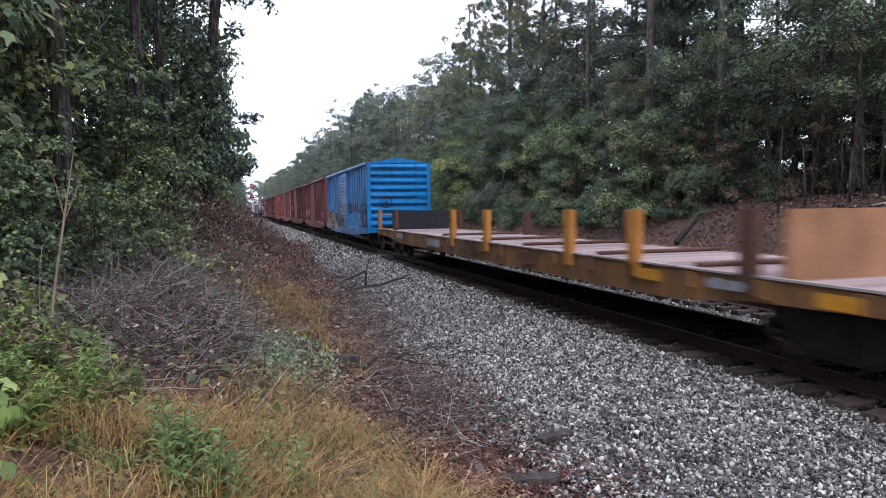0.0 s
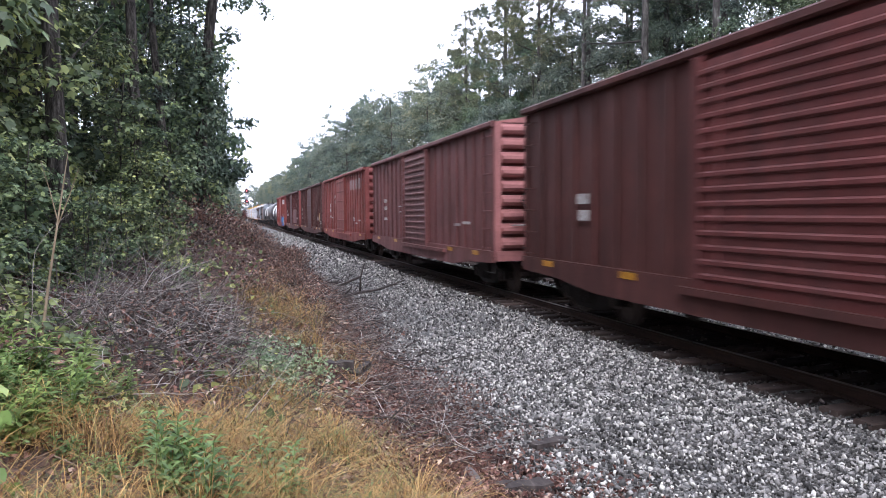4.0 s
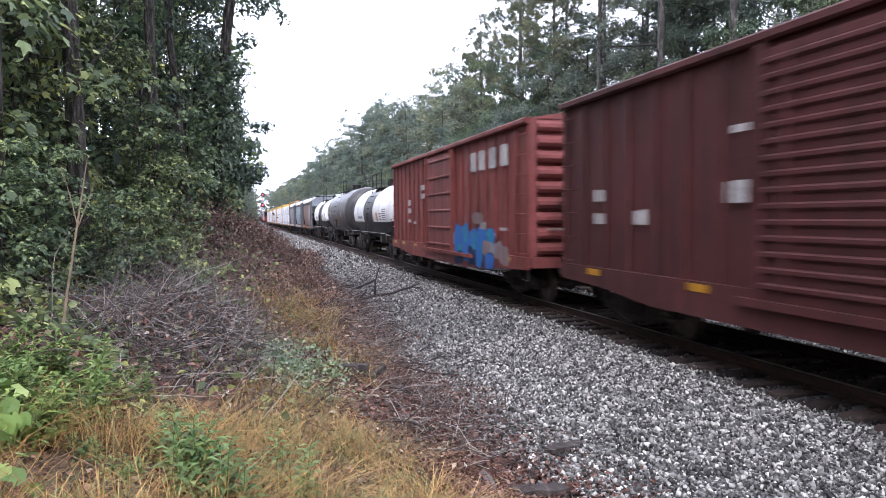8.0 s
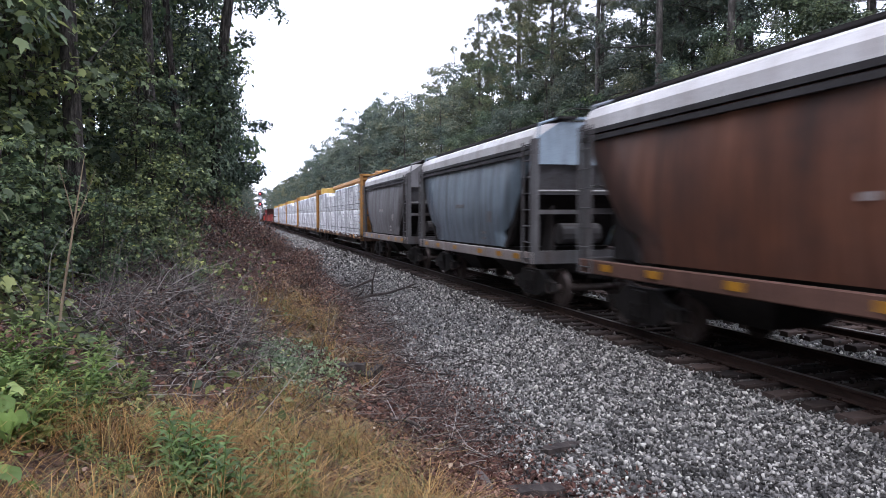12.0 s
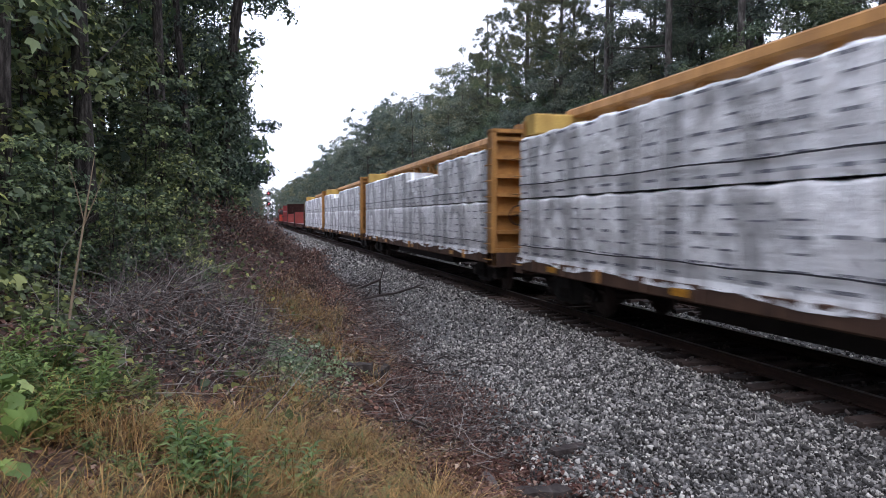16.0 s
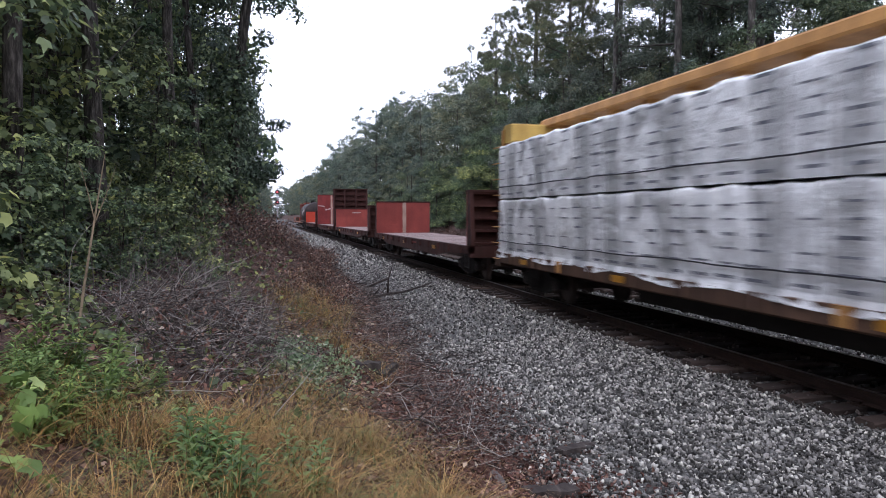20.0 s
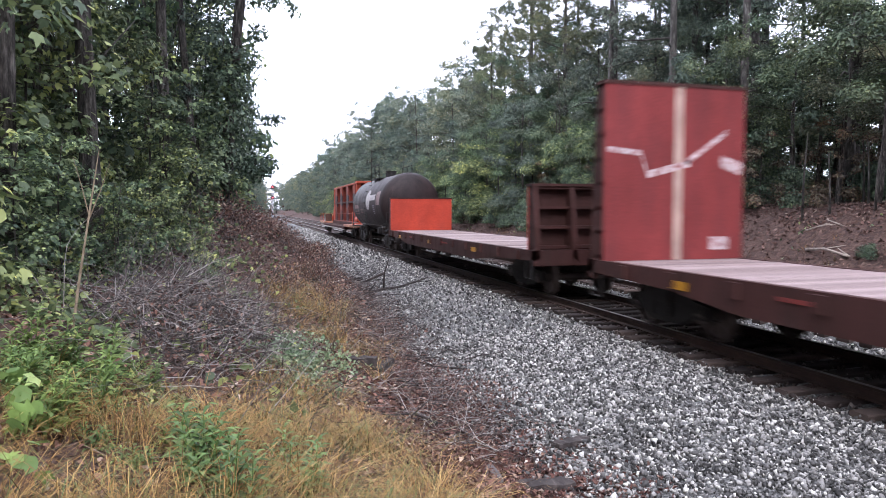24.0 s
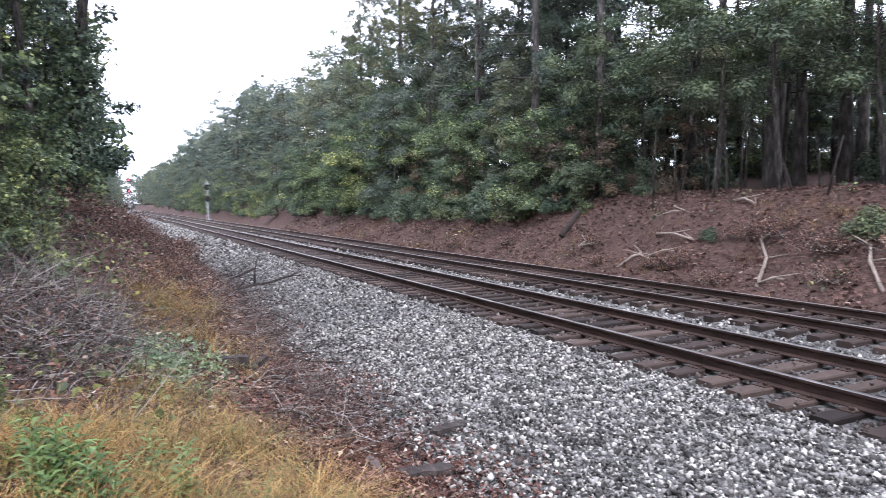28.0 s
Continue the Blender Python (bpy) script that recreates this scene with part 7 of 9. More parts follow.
WITHERED = [spray_tree("withered red-brown shrub among the green trees", 3.6, 0.05, 0.08, 1.6, 12, 4200, 0.11, M_RUSSET, 28, 0.5, "withered_tree", low=8, fans=2)]
plant(WITHERED, [(16.5, 21.6, 0.8), (16.3, 24.2, 0.7), (17.0, 19.6, 0.75), (16.2, 29.5, 0.7), (17.9, 17.2, 0.8), (16.6, 36.0, 0.8)], 10)
plant(CANOPY, spots_canopy, 9)
plant(MIDT, spots_mid, 2)
plant(PINES, spots_pine, 3)
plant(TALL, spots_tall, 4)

# near side: woods above the bank, with stout trunks behind open leafy fans
LNEAR = [spray_tree("leafy understorey tree of the woods above the bank", h, 0.06, 0.16, 1.9, 16, 6000, 0.1, mt, 60 + k, 0.5, low=4, fans=3) for k, (h, mt) in enumerate(((6.0, M_LEAF), (7.5, M_LEAF), (5.0, M_LEAF2)))]
LTALL = [spray_tree("tall woodland tree with a thick trunk and high crown", h, r, 0.36, 2.3, 20, 7500, 0.12, mt, 70 + k, 0.75, fans=3, lean=0.012) for k, (h, r, mt) in enumerate(((17.0, 0.13, M_LEAF), (18.0, 0.12, M_LEAF2), (16.0, 0.1, M_LEAF)))]
MAPLE = [spray_tree("young tree with broad pointed leaves beside the bank", h, 0.045, 0.12, 1.5, 15, 2200, 0.14, M_VINE, 76 + k, 0.5, "broad_leaved_tree", lobed=True, low=5) for k, h in enumerate((4.6, 3.6))]
spots_maple = [(-3.5, 7.6, 1.0), (-4.3, 8.6, 1.1), (-3.2, 8.9, 0.9), (-4.8, 7.0, 1.1), (-2.9, 10.0, 0.8), (-3.9, 10.2, 1.15), (-1.7, 12.0, 0.62), (-2.05, 8.1, 0.34), (-1.65, 9.0, 0.3), (-1.5, 10.4, 0.36), (-1.35, 11.6, 0.42), (-2.3, 7.5, 0.36), (-1.2, 13.4, 0.5)]
spots_lnear = [(-3.1, 12.0, 0.85), (-2.3, 14.5, 0.75), (-5.6, 9.5, 1.0), (-1.5, 18.6, 0.75), (-4.4, 13.5, 0.95), (-6.4, 11.5, 1.1), (-1.9, 21.0, 0.9), (-1.6, 25.0, 0.8), (-6.0, 17.0, 1.1), (-4.0, 18.5, 1.0), (-1.5, 30.0, 0.8), (-2.8, 27.0, 1.0), (-1.4, 36.0, 0.85), (-2.0, 40.0, 1.0), (-3.2, 16.2, 0.95), (-4.2, 23.0, 1.1), (-2.2, 16.8, 0.95), (-5.0, 11.8, 0.9)]
spots_ltall = [(-2.15, 10.07, 1.0), (-1.62, 13.6, 0.95), (-1.25, 16.0, 0.95), (-2.75, 8.68, 0.9), (-3.6, 13.4, 1.0), (-2.4, 19.0, 1.0), (-5.5, 15.0, 1.05), (-2.6, 24.0, 1.0), (-1.8, 32.0, 0.85), (-6.0, 20.0, 1.1), (-4.6, 17.6, 1.0), (-7, 25, 1.1), (-3.8, 30, 1.0), (-3.3, 21.0, 1.1)]
plant(MAPLE, spots_maple, 5)
plant(LNEAR, spots_lnear, 6)
plant(LTALL, spots_ltall, 7, 0.05, (0.045, 0.015, 0.05, 0.02))
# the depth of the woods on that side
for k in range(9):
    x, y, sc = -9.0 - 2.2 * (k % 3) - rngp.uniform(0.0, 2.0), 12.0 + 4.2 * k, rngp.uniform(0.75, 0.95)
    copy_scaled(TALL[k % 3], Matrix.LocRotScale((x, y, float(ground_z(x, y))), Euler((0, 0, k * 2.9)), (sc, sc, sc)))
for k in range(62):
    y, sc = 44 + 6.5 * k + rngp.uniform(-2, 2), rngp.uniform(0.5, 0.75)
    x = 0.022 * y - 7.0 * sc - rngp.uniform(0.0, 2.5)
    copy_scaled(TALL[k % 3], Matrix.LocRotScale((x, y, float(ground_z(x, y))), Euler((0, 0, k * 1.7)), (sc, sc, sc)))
# unseen trees added behind the viewpoint, both sides of the cutting, to block side light
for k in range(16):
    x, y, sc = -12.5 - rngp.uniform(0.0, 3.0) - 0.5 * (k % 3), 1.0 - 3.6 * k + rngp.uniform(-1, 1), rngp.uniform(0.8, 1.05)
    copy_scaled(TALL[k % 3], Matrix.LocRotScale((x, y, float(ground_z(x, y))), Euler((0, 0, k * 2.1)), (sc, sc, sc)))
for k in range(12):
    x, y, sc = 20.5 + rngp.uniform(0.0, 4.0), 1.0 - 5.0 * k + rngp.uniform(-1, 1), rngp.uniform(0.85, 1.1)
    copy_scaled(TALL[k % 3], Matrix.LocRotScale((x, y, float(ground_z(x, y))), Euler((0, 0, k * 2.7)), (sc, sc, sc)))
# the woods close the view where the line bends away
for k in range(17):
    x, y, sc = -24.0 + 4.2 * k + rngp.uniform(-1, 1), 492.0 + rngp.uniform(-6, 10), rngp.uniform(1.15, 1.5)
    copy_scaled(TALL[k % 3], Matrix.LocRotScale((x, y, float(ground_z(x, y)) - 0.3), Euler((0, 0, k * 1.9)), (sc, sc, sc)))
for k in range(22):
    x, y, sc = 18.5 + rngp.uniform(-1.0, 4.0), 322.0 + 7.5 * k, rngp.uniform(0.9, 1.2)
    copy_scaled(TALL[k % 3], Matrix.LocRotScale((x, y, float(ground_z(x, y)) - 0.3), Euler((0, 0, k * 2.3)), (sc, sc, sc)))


# ---- undergrowth, litter and debris ----
M_STRAW = pieces("dry_straw", [(0.0, (0.05, 0.024, 0.009)), (0.3, (0.17, 0.088, 0.027)), (0.58, (0.36, 0.195, 0.06)), (0.82, (0.55, 0.37, 0.14)), (0.84, (0.1, 0.12, 0.03)), (1.0, (0.21, 0.2, 0.055))], 0.65)
M_GRASS = pieces("green_grass", [(0.0, (0.09, 0.14, 0.05)), (0.6, (0.16, 0.22, 0.075)), (1.0, (0.3, 0.32, 0.12))], 0.55)
M_TWIG = pieces("grey_dead_twigs", [(0.0, (0.026, 0.021, 0.019)), (0.4, (0.085, 0.07, 0.064)), (0.72, (0.2, 0.172, 0.158)), (1.0, (0.44, 0.4, 0.37))], 0.9)
M_DEADLEAF = pieces("dead_brown_leaves", [(0.0, (0.03, 0.018, 0.014)), (0.4, (0.125, 0.06, 0.045)), (0.75, (0.28, 0.15, 0.11)), (0.92, (0.4, 0.28, 0.21)), (1.0, (0.58, 0.48, 0.39))], 0.8)
M_LITTER = pieces("brown_litter", [(0.0, (0.028, 0.018, 0.016)), (0.45, (0.1, 0.061, 0.05)), (0.8, (0.205, 0.135, 0.11)), (0.95, (0.31, 0.235, 0.19)), (1.0, (0.5, 0.41, 0.34))], 0.9)
M_REDLITTER = pieces("reddish_pine_straw", [(0.0, (0.045, 0.025, 0.02)), (0.45, (0.125, 0.07, 0.056)), (0.85, (0.215, 0.128, 0.104)), (1.0, (0.34, 0.255, 0.21))], 0.9)
M_WEED = leafy("weed_leaves", [(0.0, (0.085, 0.135, 0.045)), (0.5, (0.165, 0.245, 0.08)), (0.9, (0.25, 0.345, 0.12)), (1.0, (0.38, 0.44, 0.16))], 0.3)
M_GREYLEAF = leafy("grey_green_leaves", [(0.0, (0.1, 0.145, 0.08)), (0.6, (0.2, 0.26, 0.155)), (1.0, (0.36, 0.4, 0.28))], 0.25)
M_DEADWOOD = grainy("weathered_dead_wood", [(0.3, (0.022, 0.018, 0.017)), (0.6, (0.06, 0.048, 0.044)), (0.8, (0.13, 0.11, 0.1))], 14.0, 0.9, 0.6, 0.01, (1, 0.3, 0.3))
M_PALEWOOD = grainy("pale_bare_root_wood", [(0.3, (0.2, 0.16, 0.135)), (0.7, (0.42, 0.36, 0.31))], 10.0, 0.85, 0.5, 0.01)
M_GREYBOARD = grainy("grey_weathered_board", [(0.3, (0.06, 0.05, 0.046)), (0.7, (0.16, 0.14, 0.13))], 12.0, 0.85, 0.5, 0.01, (0.3, 1, 1))
M_STALK = grainy("tan_dry_stalk", [(0.3, (0.16, 0.12, 0.075)), (0.7, (0.32, 0.25, 0.17))], 10.0, 0.8, 0.4, 0.005)
M_QUARTZ = grainy("white_stone", [(0.3, (0.6, 0.58, 0.55)), (0.7, (0.85, 0.84, 0.82))], 9.0, 0.6, 0.3, 0.01)


def blades(name, x, y, z, length, seed, material, width=0.006, lean=0.5, th=None):
    """Bent grass blades of three pieces each."""
    rng = np.random.RandomState(seed)
    n = len(x)
    if th is None:
        th = 3.0 * wave(x, y, 1.2) + rng.normal(size=n) * 1.1
    out = np.stack([np.cos(th), np.sin(th), 0 * th], 1)
    side = np.stack([-np.sin(th), np.cos(th), 0 * th], 1)
    ln = rng.uniform(0.3, 1.2, n) * lean
    p0 = np.stack([x, y, z], 1)
    L = length[:, None]
    up = np.array([0, 0, 1.0])
    p1 = p0 + L * 0.45 * (up * (1 - 0.12 * ln)[:, None] + out * (0.6 * ln)[:, None])
    p2 = p1 + L * 0.35 * (up * (1 - 0.35 * ln)[:, None] + out * (1.0 * ln)[:, None])
    p3 = p2 + L * 0.32 * (up * (0.35 - 0.9 * ln)[:, None] + out * (1.2 * ln)[:, None])
    w = width * rng.uniform(0.6, 1.4, n)[:, None]
    v = np.stack([p0 - side * w * 0.5, p0 + side * w * 0.5, p1 - side * w * 0.5, p1 + side * w * 0.5, p2 - side * w * 0.35, p2 + side * w * 0.35, p3], 1).reshape(-1, 3)
    k = 7 * np.arange(n)[:, None, None]
    tri = np.array([(0, 1, 3), (0, 3, 2), (2, 3, 5), (2, 5, 4), (4, 5, 6)])
    return numeric(name, v, (k + tri[None]).reshape(-1, 3), material)


def sticks(name, p, d, length, radius, seed, material, bend=0.25):
    """Thin three-sided twigs of two pieces, each a little bent."""
    rng = np.random.RandomState(seed)
    n = len(p)
    d = d / np.linalg.norm(d, axis=1, keepdims=True)
    a = np.cross(d, rng.normal(size=(n, 3)))
    a /= np.linalg.norm(a, axis=1, keepdims=True) + 1e-9
    b = np.cross(d, a)
    L = length[:, None]
    pts = [p, p + d * L * 0.5 + a * L * rng.uniform(-bend, bend, (n, 1)) * 0.5, p + d * L]
    ring = []
    for c, s in zip(pts, (1.0, 0.8, 0.35)):
        for k in range(3):
            t = 2 * np.pi * k / 3
            ring.append(c + (a * np.cos(t) + b * np.sin(t)) * (radius * s)[:, None])
    v = np.stack(ring, 1).reshape(-1, 3)
    f = []
    for q in (0, 3):
        for k in range(3):
            f += [(q + k, q + (k + 1) % 3, q + 3 + (k + 1) % 3), (q + k, q + 3 + (k + 1) % 3, q + 3 + k)]
    return numeric(name, v, (9 * np.arange(n)[:, None, None] + np.array(f)[None]).reshape(-1, 3), material)


def cover(seed, n, x0, x1, y0, y1, keep):
    rng = np.random.RandomState(seed)
    x, y = rng.uniform(x0, x1, n), rng.uniform(y0, y1, n)
    k = keep(x, y, rng.rand(n))
    return x[k], y[k], rng


# straw-coloured grass at the photographer's feet and up the bank
def grass_at(x, y, u):
    edge = 1.75 - 0.28 * np.abs(y - 4.2) + 0.25 * wave(x, y, 1.7)
    d = step(0.0, 0.7, edge - x) * step(2.2, 3.0, y) * (1 - step(0.0, 0.9, y + 0.4 * wave(x, y, 1.1) - 5.0 - 1.6 * step(-0.6, 0.5, x))) * (0.25 + 0.75 * step(-1.6, 0.2, x))
    far = np.exp(-(((x - 0.75) / 0.5) ** 2 + ((y - 10.2) / 1.5) ** 2)) * 0.8
    return u < np.maximum(d, far) * (0.3 + 0.7 * step(-0.35, 0.45, wave(x, y, 2.6)))


def tufts(name, label, seed, n, per, keep, box, material, lo, hi, spread, width, lean):
    """Grass in tufts whose blades bend outwards, with stray blades between."""
    cx, cy, rng = cover(seed, n, *box, keep)
    m = len(cx)
    k = np.repeat(np.arange(m), per)
    size = rng.uniform(0.5, 1.15, m)
    ox, oy = rng.normal(size=len(k)) * spread * size[k], rng.normal(size=len(k)) * spread * size[k]
    x, y = cx[k] + ox, cy[k] + oy
    swirl = rng.uniform(0, 6.28, m)
    th = np.where(rng.rand(len(k)) < 0.55, swirl[k] + rng.normal(size=len(k)) * 0.5, np.arctan2(oy, ox) + rng.normal(size=len(k)) * 0.6)
    thing(name, label, "grass", m=blades(name, x, y, ground_z(x, y) - 0.02, rng.uniform(lo, hi, len(k)) * size[k], seed, material, width, lean, th), kind="stuff")


tufts("dry_grass", "long dry straw-coloured grass in matted tufts", 11, 2900, 46, grass_at, (-2.2, 2.0, 2.2, 13.0), M_STRAW, 0.16, 0.52, 0.06, 0.0032, 1.9)
tufts("green_grass", "green grass blades growing through the dry grass", 9, 1000, 16, lambda x, y, u: grass_at(x, y, u) & (wave(x, y, 1.9) > 0.1), (-2.2, 2.0, 2.2, 13.0), M_GRASS, 0.18, 0.42, 0.06, 0.0042, 1.3)

tufts("rear_grass", "dry grass and weeds beside the viewpoint", 8, 900, 22, lambda x, y, u: u < 0.35 + 0.5 * wave(x, y, 1.2), (-4.0, 1.9, -7.0, 2.6), M_STRAW, 0.16, 0.45, 0.08, 0.005, 1.5)

# brown litter on the strip beside the ballast and on the bank
x, y, rng = cover(12, 34000, -4.0, 4.6, 2.0, 24.0, lambda x, y, u: (x < toe(y) + 0.25 * wave(x, y, 2.0) + 1.1 * u * u) & (u < 0.35 + 0.65 * step(-1.5, 1.0, x)))
n = len(x)
d = np.stack([rng.normal(size=n), rng.normal(size=n), rng.normal(size=n) * 0.12], 1)
thing("twig_litter", "brown twigs and pine straw strewn on the soil", "litter", m=sticks("twig_litter", np.stack([x, y, np.maximum(ground_z(x, y), bed_z(x, y) - 9 * (x < toe(y) - 0.3)) + rng.uniform(0.0, 0.035, n)], 1), d, rng.uniform(0.05, 0.28, n), rng.uniform(0.0016, 0.005, n), 12, M_LITTER), kind="stuff")
x, y, rng = cover(13, 24000, -6.0, 4.0, 2.5, 26.0, lambda x, y, u: x < toe(y) + 0.2 * wave(x, y, 2.0) + 0.9 * u * u)
thing("leaf_litter", "dead brown leaves lying on the bank", "litter", m=leaf_cloud("leaf_litter", np.stack([x, y, ground_z(x, y) + rng.uniform(0.005, 0.05, len(x))], 1), 0.075, 13, M_DEADLEAF, 0.6, 0.0), kind="stuff")

# dead twigs lying and standing along the foot of the bank
n = 2600
rng = np.random.RandomState(27)
y = 6.0 + 13.0 * rng.rand(n) ** 1.1
x = toe(y) + rng.normal(size=n) * 0.5 - 0.35 + 0.25 * wave(y, y, 0.8)
d = np.stack([rng.normal(size=n), rng.normal(size=n), np.abs(rng.normal(size=n)) * 0.35 - 0.05], 1)
thing("twig_scatter", "thin dead grey twigs scattered at the bank's foot", "twigs", m=sticks("twig_scatter", np.stack([x, y, np.maximum(ground_z(x, y), bed_z(x, y) - 9 * (x < toe(y) - 0.3)) + rng.uniform(0, 0.06, n)], 1), d, rng.uniform(0.15, 0.8, n) ** 1.3, rng.uniform(0.0018, 0.005, n), 27, M_TWIG, 0.5), kind="stuff")

# reddish bark chips and leaf crumbs where the grass meets the stones
M_CHIP = pieces("reddish_bark_chips", [(0.0, (0.04, 0.021, 0.018)), (0.5, (0.125, 0.056, 0.043)), (0.85, (0.21, 0.108, 0.085)), (1.0, (0.38, 0.27, 0.21))], 0.85)
x, y, rng = cover(28, 30000, 0.6, 3.6, 3.0, 10.5, lambda x, y, u: (u < 0.9 * np.exp(-((x - 1.95 - 0.3 * wave(x, y, 0.9)) / 0.75) ** 2)))
z = np.maximum(ground_z(x, y), bed_z(x, y) - 9 * (x < toe(y) - 0.3)) + rng.uniform(0.005, 0.03, len(x))
thing("bark_chips", "reddish bark chips and crumbled leaves beside the ballast", "litter", m=leaf_cloud("bark_chips", np.stack([x, y, z], 1), 0.065, 28, M_CHIP, 0.5, 0.0, 0.35), kind="stuff")

# low green plants on the bank
x, y, rng = cover(14, 26000, -5.5, 0.8, 5.0, 17.0, lambda x, y, u: (u < 0.85 * step(-0.15, 0.5, wave(x, y, 1.3)) * step(0.5, -1.5, x + 0.06 * (y - 8)) + 0.07) & (x < 0.6))
thing("bank_herbs", "low green and grey-green plants on the bank", "plants", m=leaf_cloud("bank_herbs", np.stack([x, y, ground_z(x, y) + rng.uniform(0.03, 0.34, len(x)) * (0.5 + 0.5 * wave(x, y, 2.0))], 1), 0.085, 14, M_VINE, 0.75, 0.2, rounded=True), kind="stuff")
x, y, rng = cover(15, 26000, -0.6, 1.3, 6.4, 9.2, lambda x, y, u: u < 1.1 * step(-0.5, 0.3, wave(x, y, 4.0)) * np.exp(-(((x - 0.42) / 0.42) ** 2 + ((y - 7.8) / 0.65) ** 2)))
thing("grey_green_herbs", "patch of grey-green leafy herbs at the bank's foot", "plants", m=leaf_cloud("grey_green_herbs", np.stack([x, y, ground_z(x, y) + rng.uniform(0.03, 0.24, len(x))], 1), 0.043, 15, M_GREYLEAF, 0.8, 0.1, rounded=True), kind="stuff")

# the tangle of dead vines and twigs
def vines(name, p, d, length, radius, seed, material, curl=0.5, sag=0.0, steps=7):
    """Long thin stems that wander as they go."""
    rng = np.random.RandomState(seed)
    n = len(p)
    d = d / np.linalg.norm(d, axis=1, keepdims=True)
    a = np.cross(d, rng.normal(size=(n, 3)))
    a /= np.linalg.norm(a, axis=1, keepdims=True) + 1e-9
    b = np.cross(d, a)
    ring, q, turn = [], p.copy(), rng.normal(size=(n, 3)) * curl
    for i in range(steps):
        r = (radius * (1 - 0.8 * i / (steps - 1)))[:, None]
        for t in (0.0, 2.094, 4.189):
            ring.append(q + (a * math.cos(t) + b * math.sin(t)) * r)
        turn = turn * 0.6 + rng.normal(size=(n, 3)) * curl
        d = d + turn * 0.35 - np.array([0, 0, sag])
        d /= np.linalg.norm(d, axis=1, keepdims=True)
        q = q + d * (length / (steps - 1))[:, None]
        q[:, 2] = np.maximum(q[:, 2], ground_z(q[:, 0], q[:, 1]) + 0.004)
    v = np.stack(ring, 1).reshape(-1, 3)
    f = [(3 * i + k, 3 * i + (k + 1) % 3, 3 * i + 3 + (k + 1) % 3, 3 * i + 3 + k) for i in range(steps - 1) for k in range(3)]
    return numeric(name, v, (3 * steps * np.arange(n)[:, None, None] + np.array(f)[None]).reshape(-1, 4), material)


n = 2300
rng = np.random.RandomState(16)
px_, py_ = rng.normal(-0.55, 0.55, n), rng.normal(7.8, 1.05, n)
hump = 0.74 * np.exp(-(((px_ + 0.7) / 0.85) ** 2 + ((py_ - 7.8) / 1.35) ** 2)) + 0.08
hump *= 0.8 + 0.3 * wave(px_, py_, 2.2)
d = np.stack([rng.normal(size=n) + 0.4, rng.normal(size=n) * 0.9, rng.normal(size=n) * 0.6 + 0.1], 1)
brush = thing("brush_pile", "tangled grey heap of dead vines and twigs on the bank", "brush pile", at=Matrix())
tagged(part("twig_tangle", vines("twig_tangle", np.stack([px_, py_, ground_z(px_, py_) + hump * rng.uniform(0.1, 1.0, n)], 1), d, rng.uniform(0.25, 1.1, n), rng.uniform(0.002, 0.0062, n), 16, M_TWIG, 0.55, 0.05), M_TWIG, brush), kind="stuff")
k = 1500
tagged(part("leaf_cover", leaf_cloud("leaf_cover", np.stack([px_[:k] + 0.1, py_[:k], ground_z(px_[:k], py_[:k]) + hump[:k] * rng.uniform(0.2, 0.9, k)], 1), 0.06, 17, M_DEADLEAF), M_DEADLEAF, brush), kind="stuff")
# bare vines that run from the heap up into the woods
n = 420
vx, vy = rng.uniform(-3.4, -0.6, n), rng.uniform(6.3, 13.0, n)
vd = np.stack([rng.normal(size=n), rng.normal(size=n) * 0.6, np.abs(rng.normal(size=n)) * 0.7 + 0.1], 1)
thing("bare_vines", "bare grey-brown vines trailing over the bank", "vines", m=vines("bare_vines", np.stack([vx, vy, ground_z(vx, vy)], 1), vd, rng.uniform(0.5, 2.2, n), rng.uniform(0.002, 0.006, n), 18, M_TWIG, 0.45, 0.08, 9), kind="stuff")


# red-brown dead shrubs along the top of the bank
def dead_shrub(seed):
    rng = np.random.RandomState(seed)
    t = thing("dead_shrub", "withered red-brown shrub of dry leaves and bare twigs", "shrub", "withered shrubs on the bank")
    n = 170
    th = rng.uniform(0, 6.28, n)
    d = np.stack([np.cos(th) * 0.9, np.sin(th) * 0.9, rng.uniform(0.2, 1.3, n)], 1)
    ln = rng.uniform(0.3, 0.95, n)
    base = rng.normal(size=(n, 3)) * np.array([0.3, 0.3, 0.0]) + np.array([0, 0, 0.02])
    tagged(part("twig_tangle", sticks("twig_tangle", base, d, ln, rng.uniform(0.003, 0.008, n), seed, M_TWIG, 0.3), M_TWIG, t), kind="stuff")
    k = rng.randint(0, n, 850)
    dn = d / np.linalg.norm(d, axis=1, keepdims=True)
    p = base[k] + dn[k] * (ln[k] * rng.uniform(0.3, 1.05, 850))[:, None] + rng.normal(size=(850, 3)) * 0.07
    p[:, 2] = np.maximum(p[:, 2], 0.02)
    tagged(part("dry_foliage", leaf_cloud("dry_foliage", p, 0.085, seed, M_DEADLEAF, 0.5, 0.6), M_DEADLEAF, t), kind="stuff")
    return t


DEAD = [dead_shrub(80), dead_shrub(81), dead_shrub(82)]
rngd = random.Random(8)
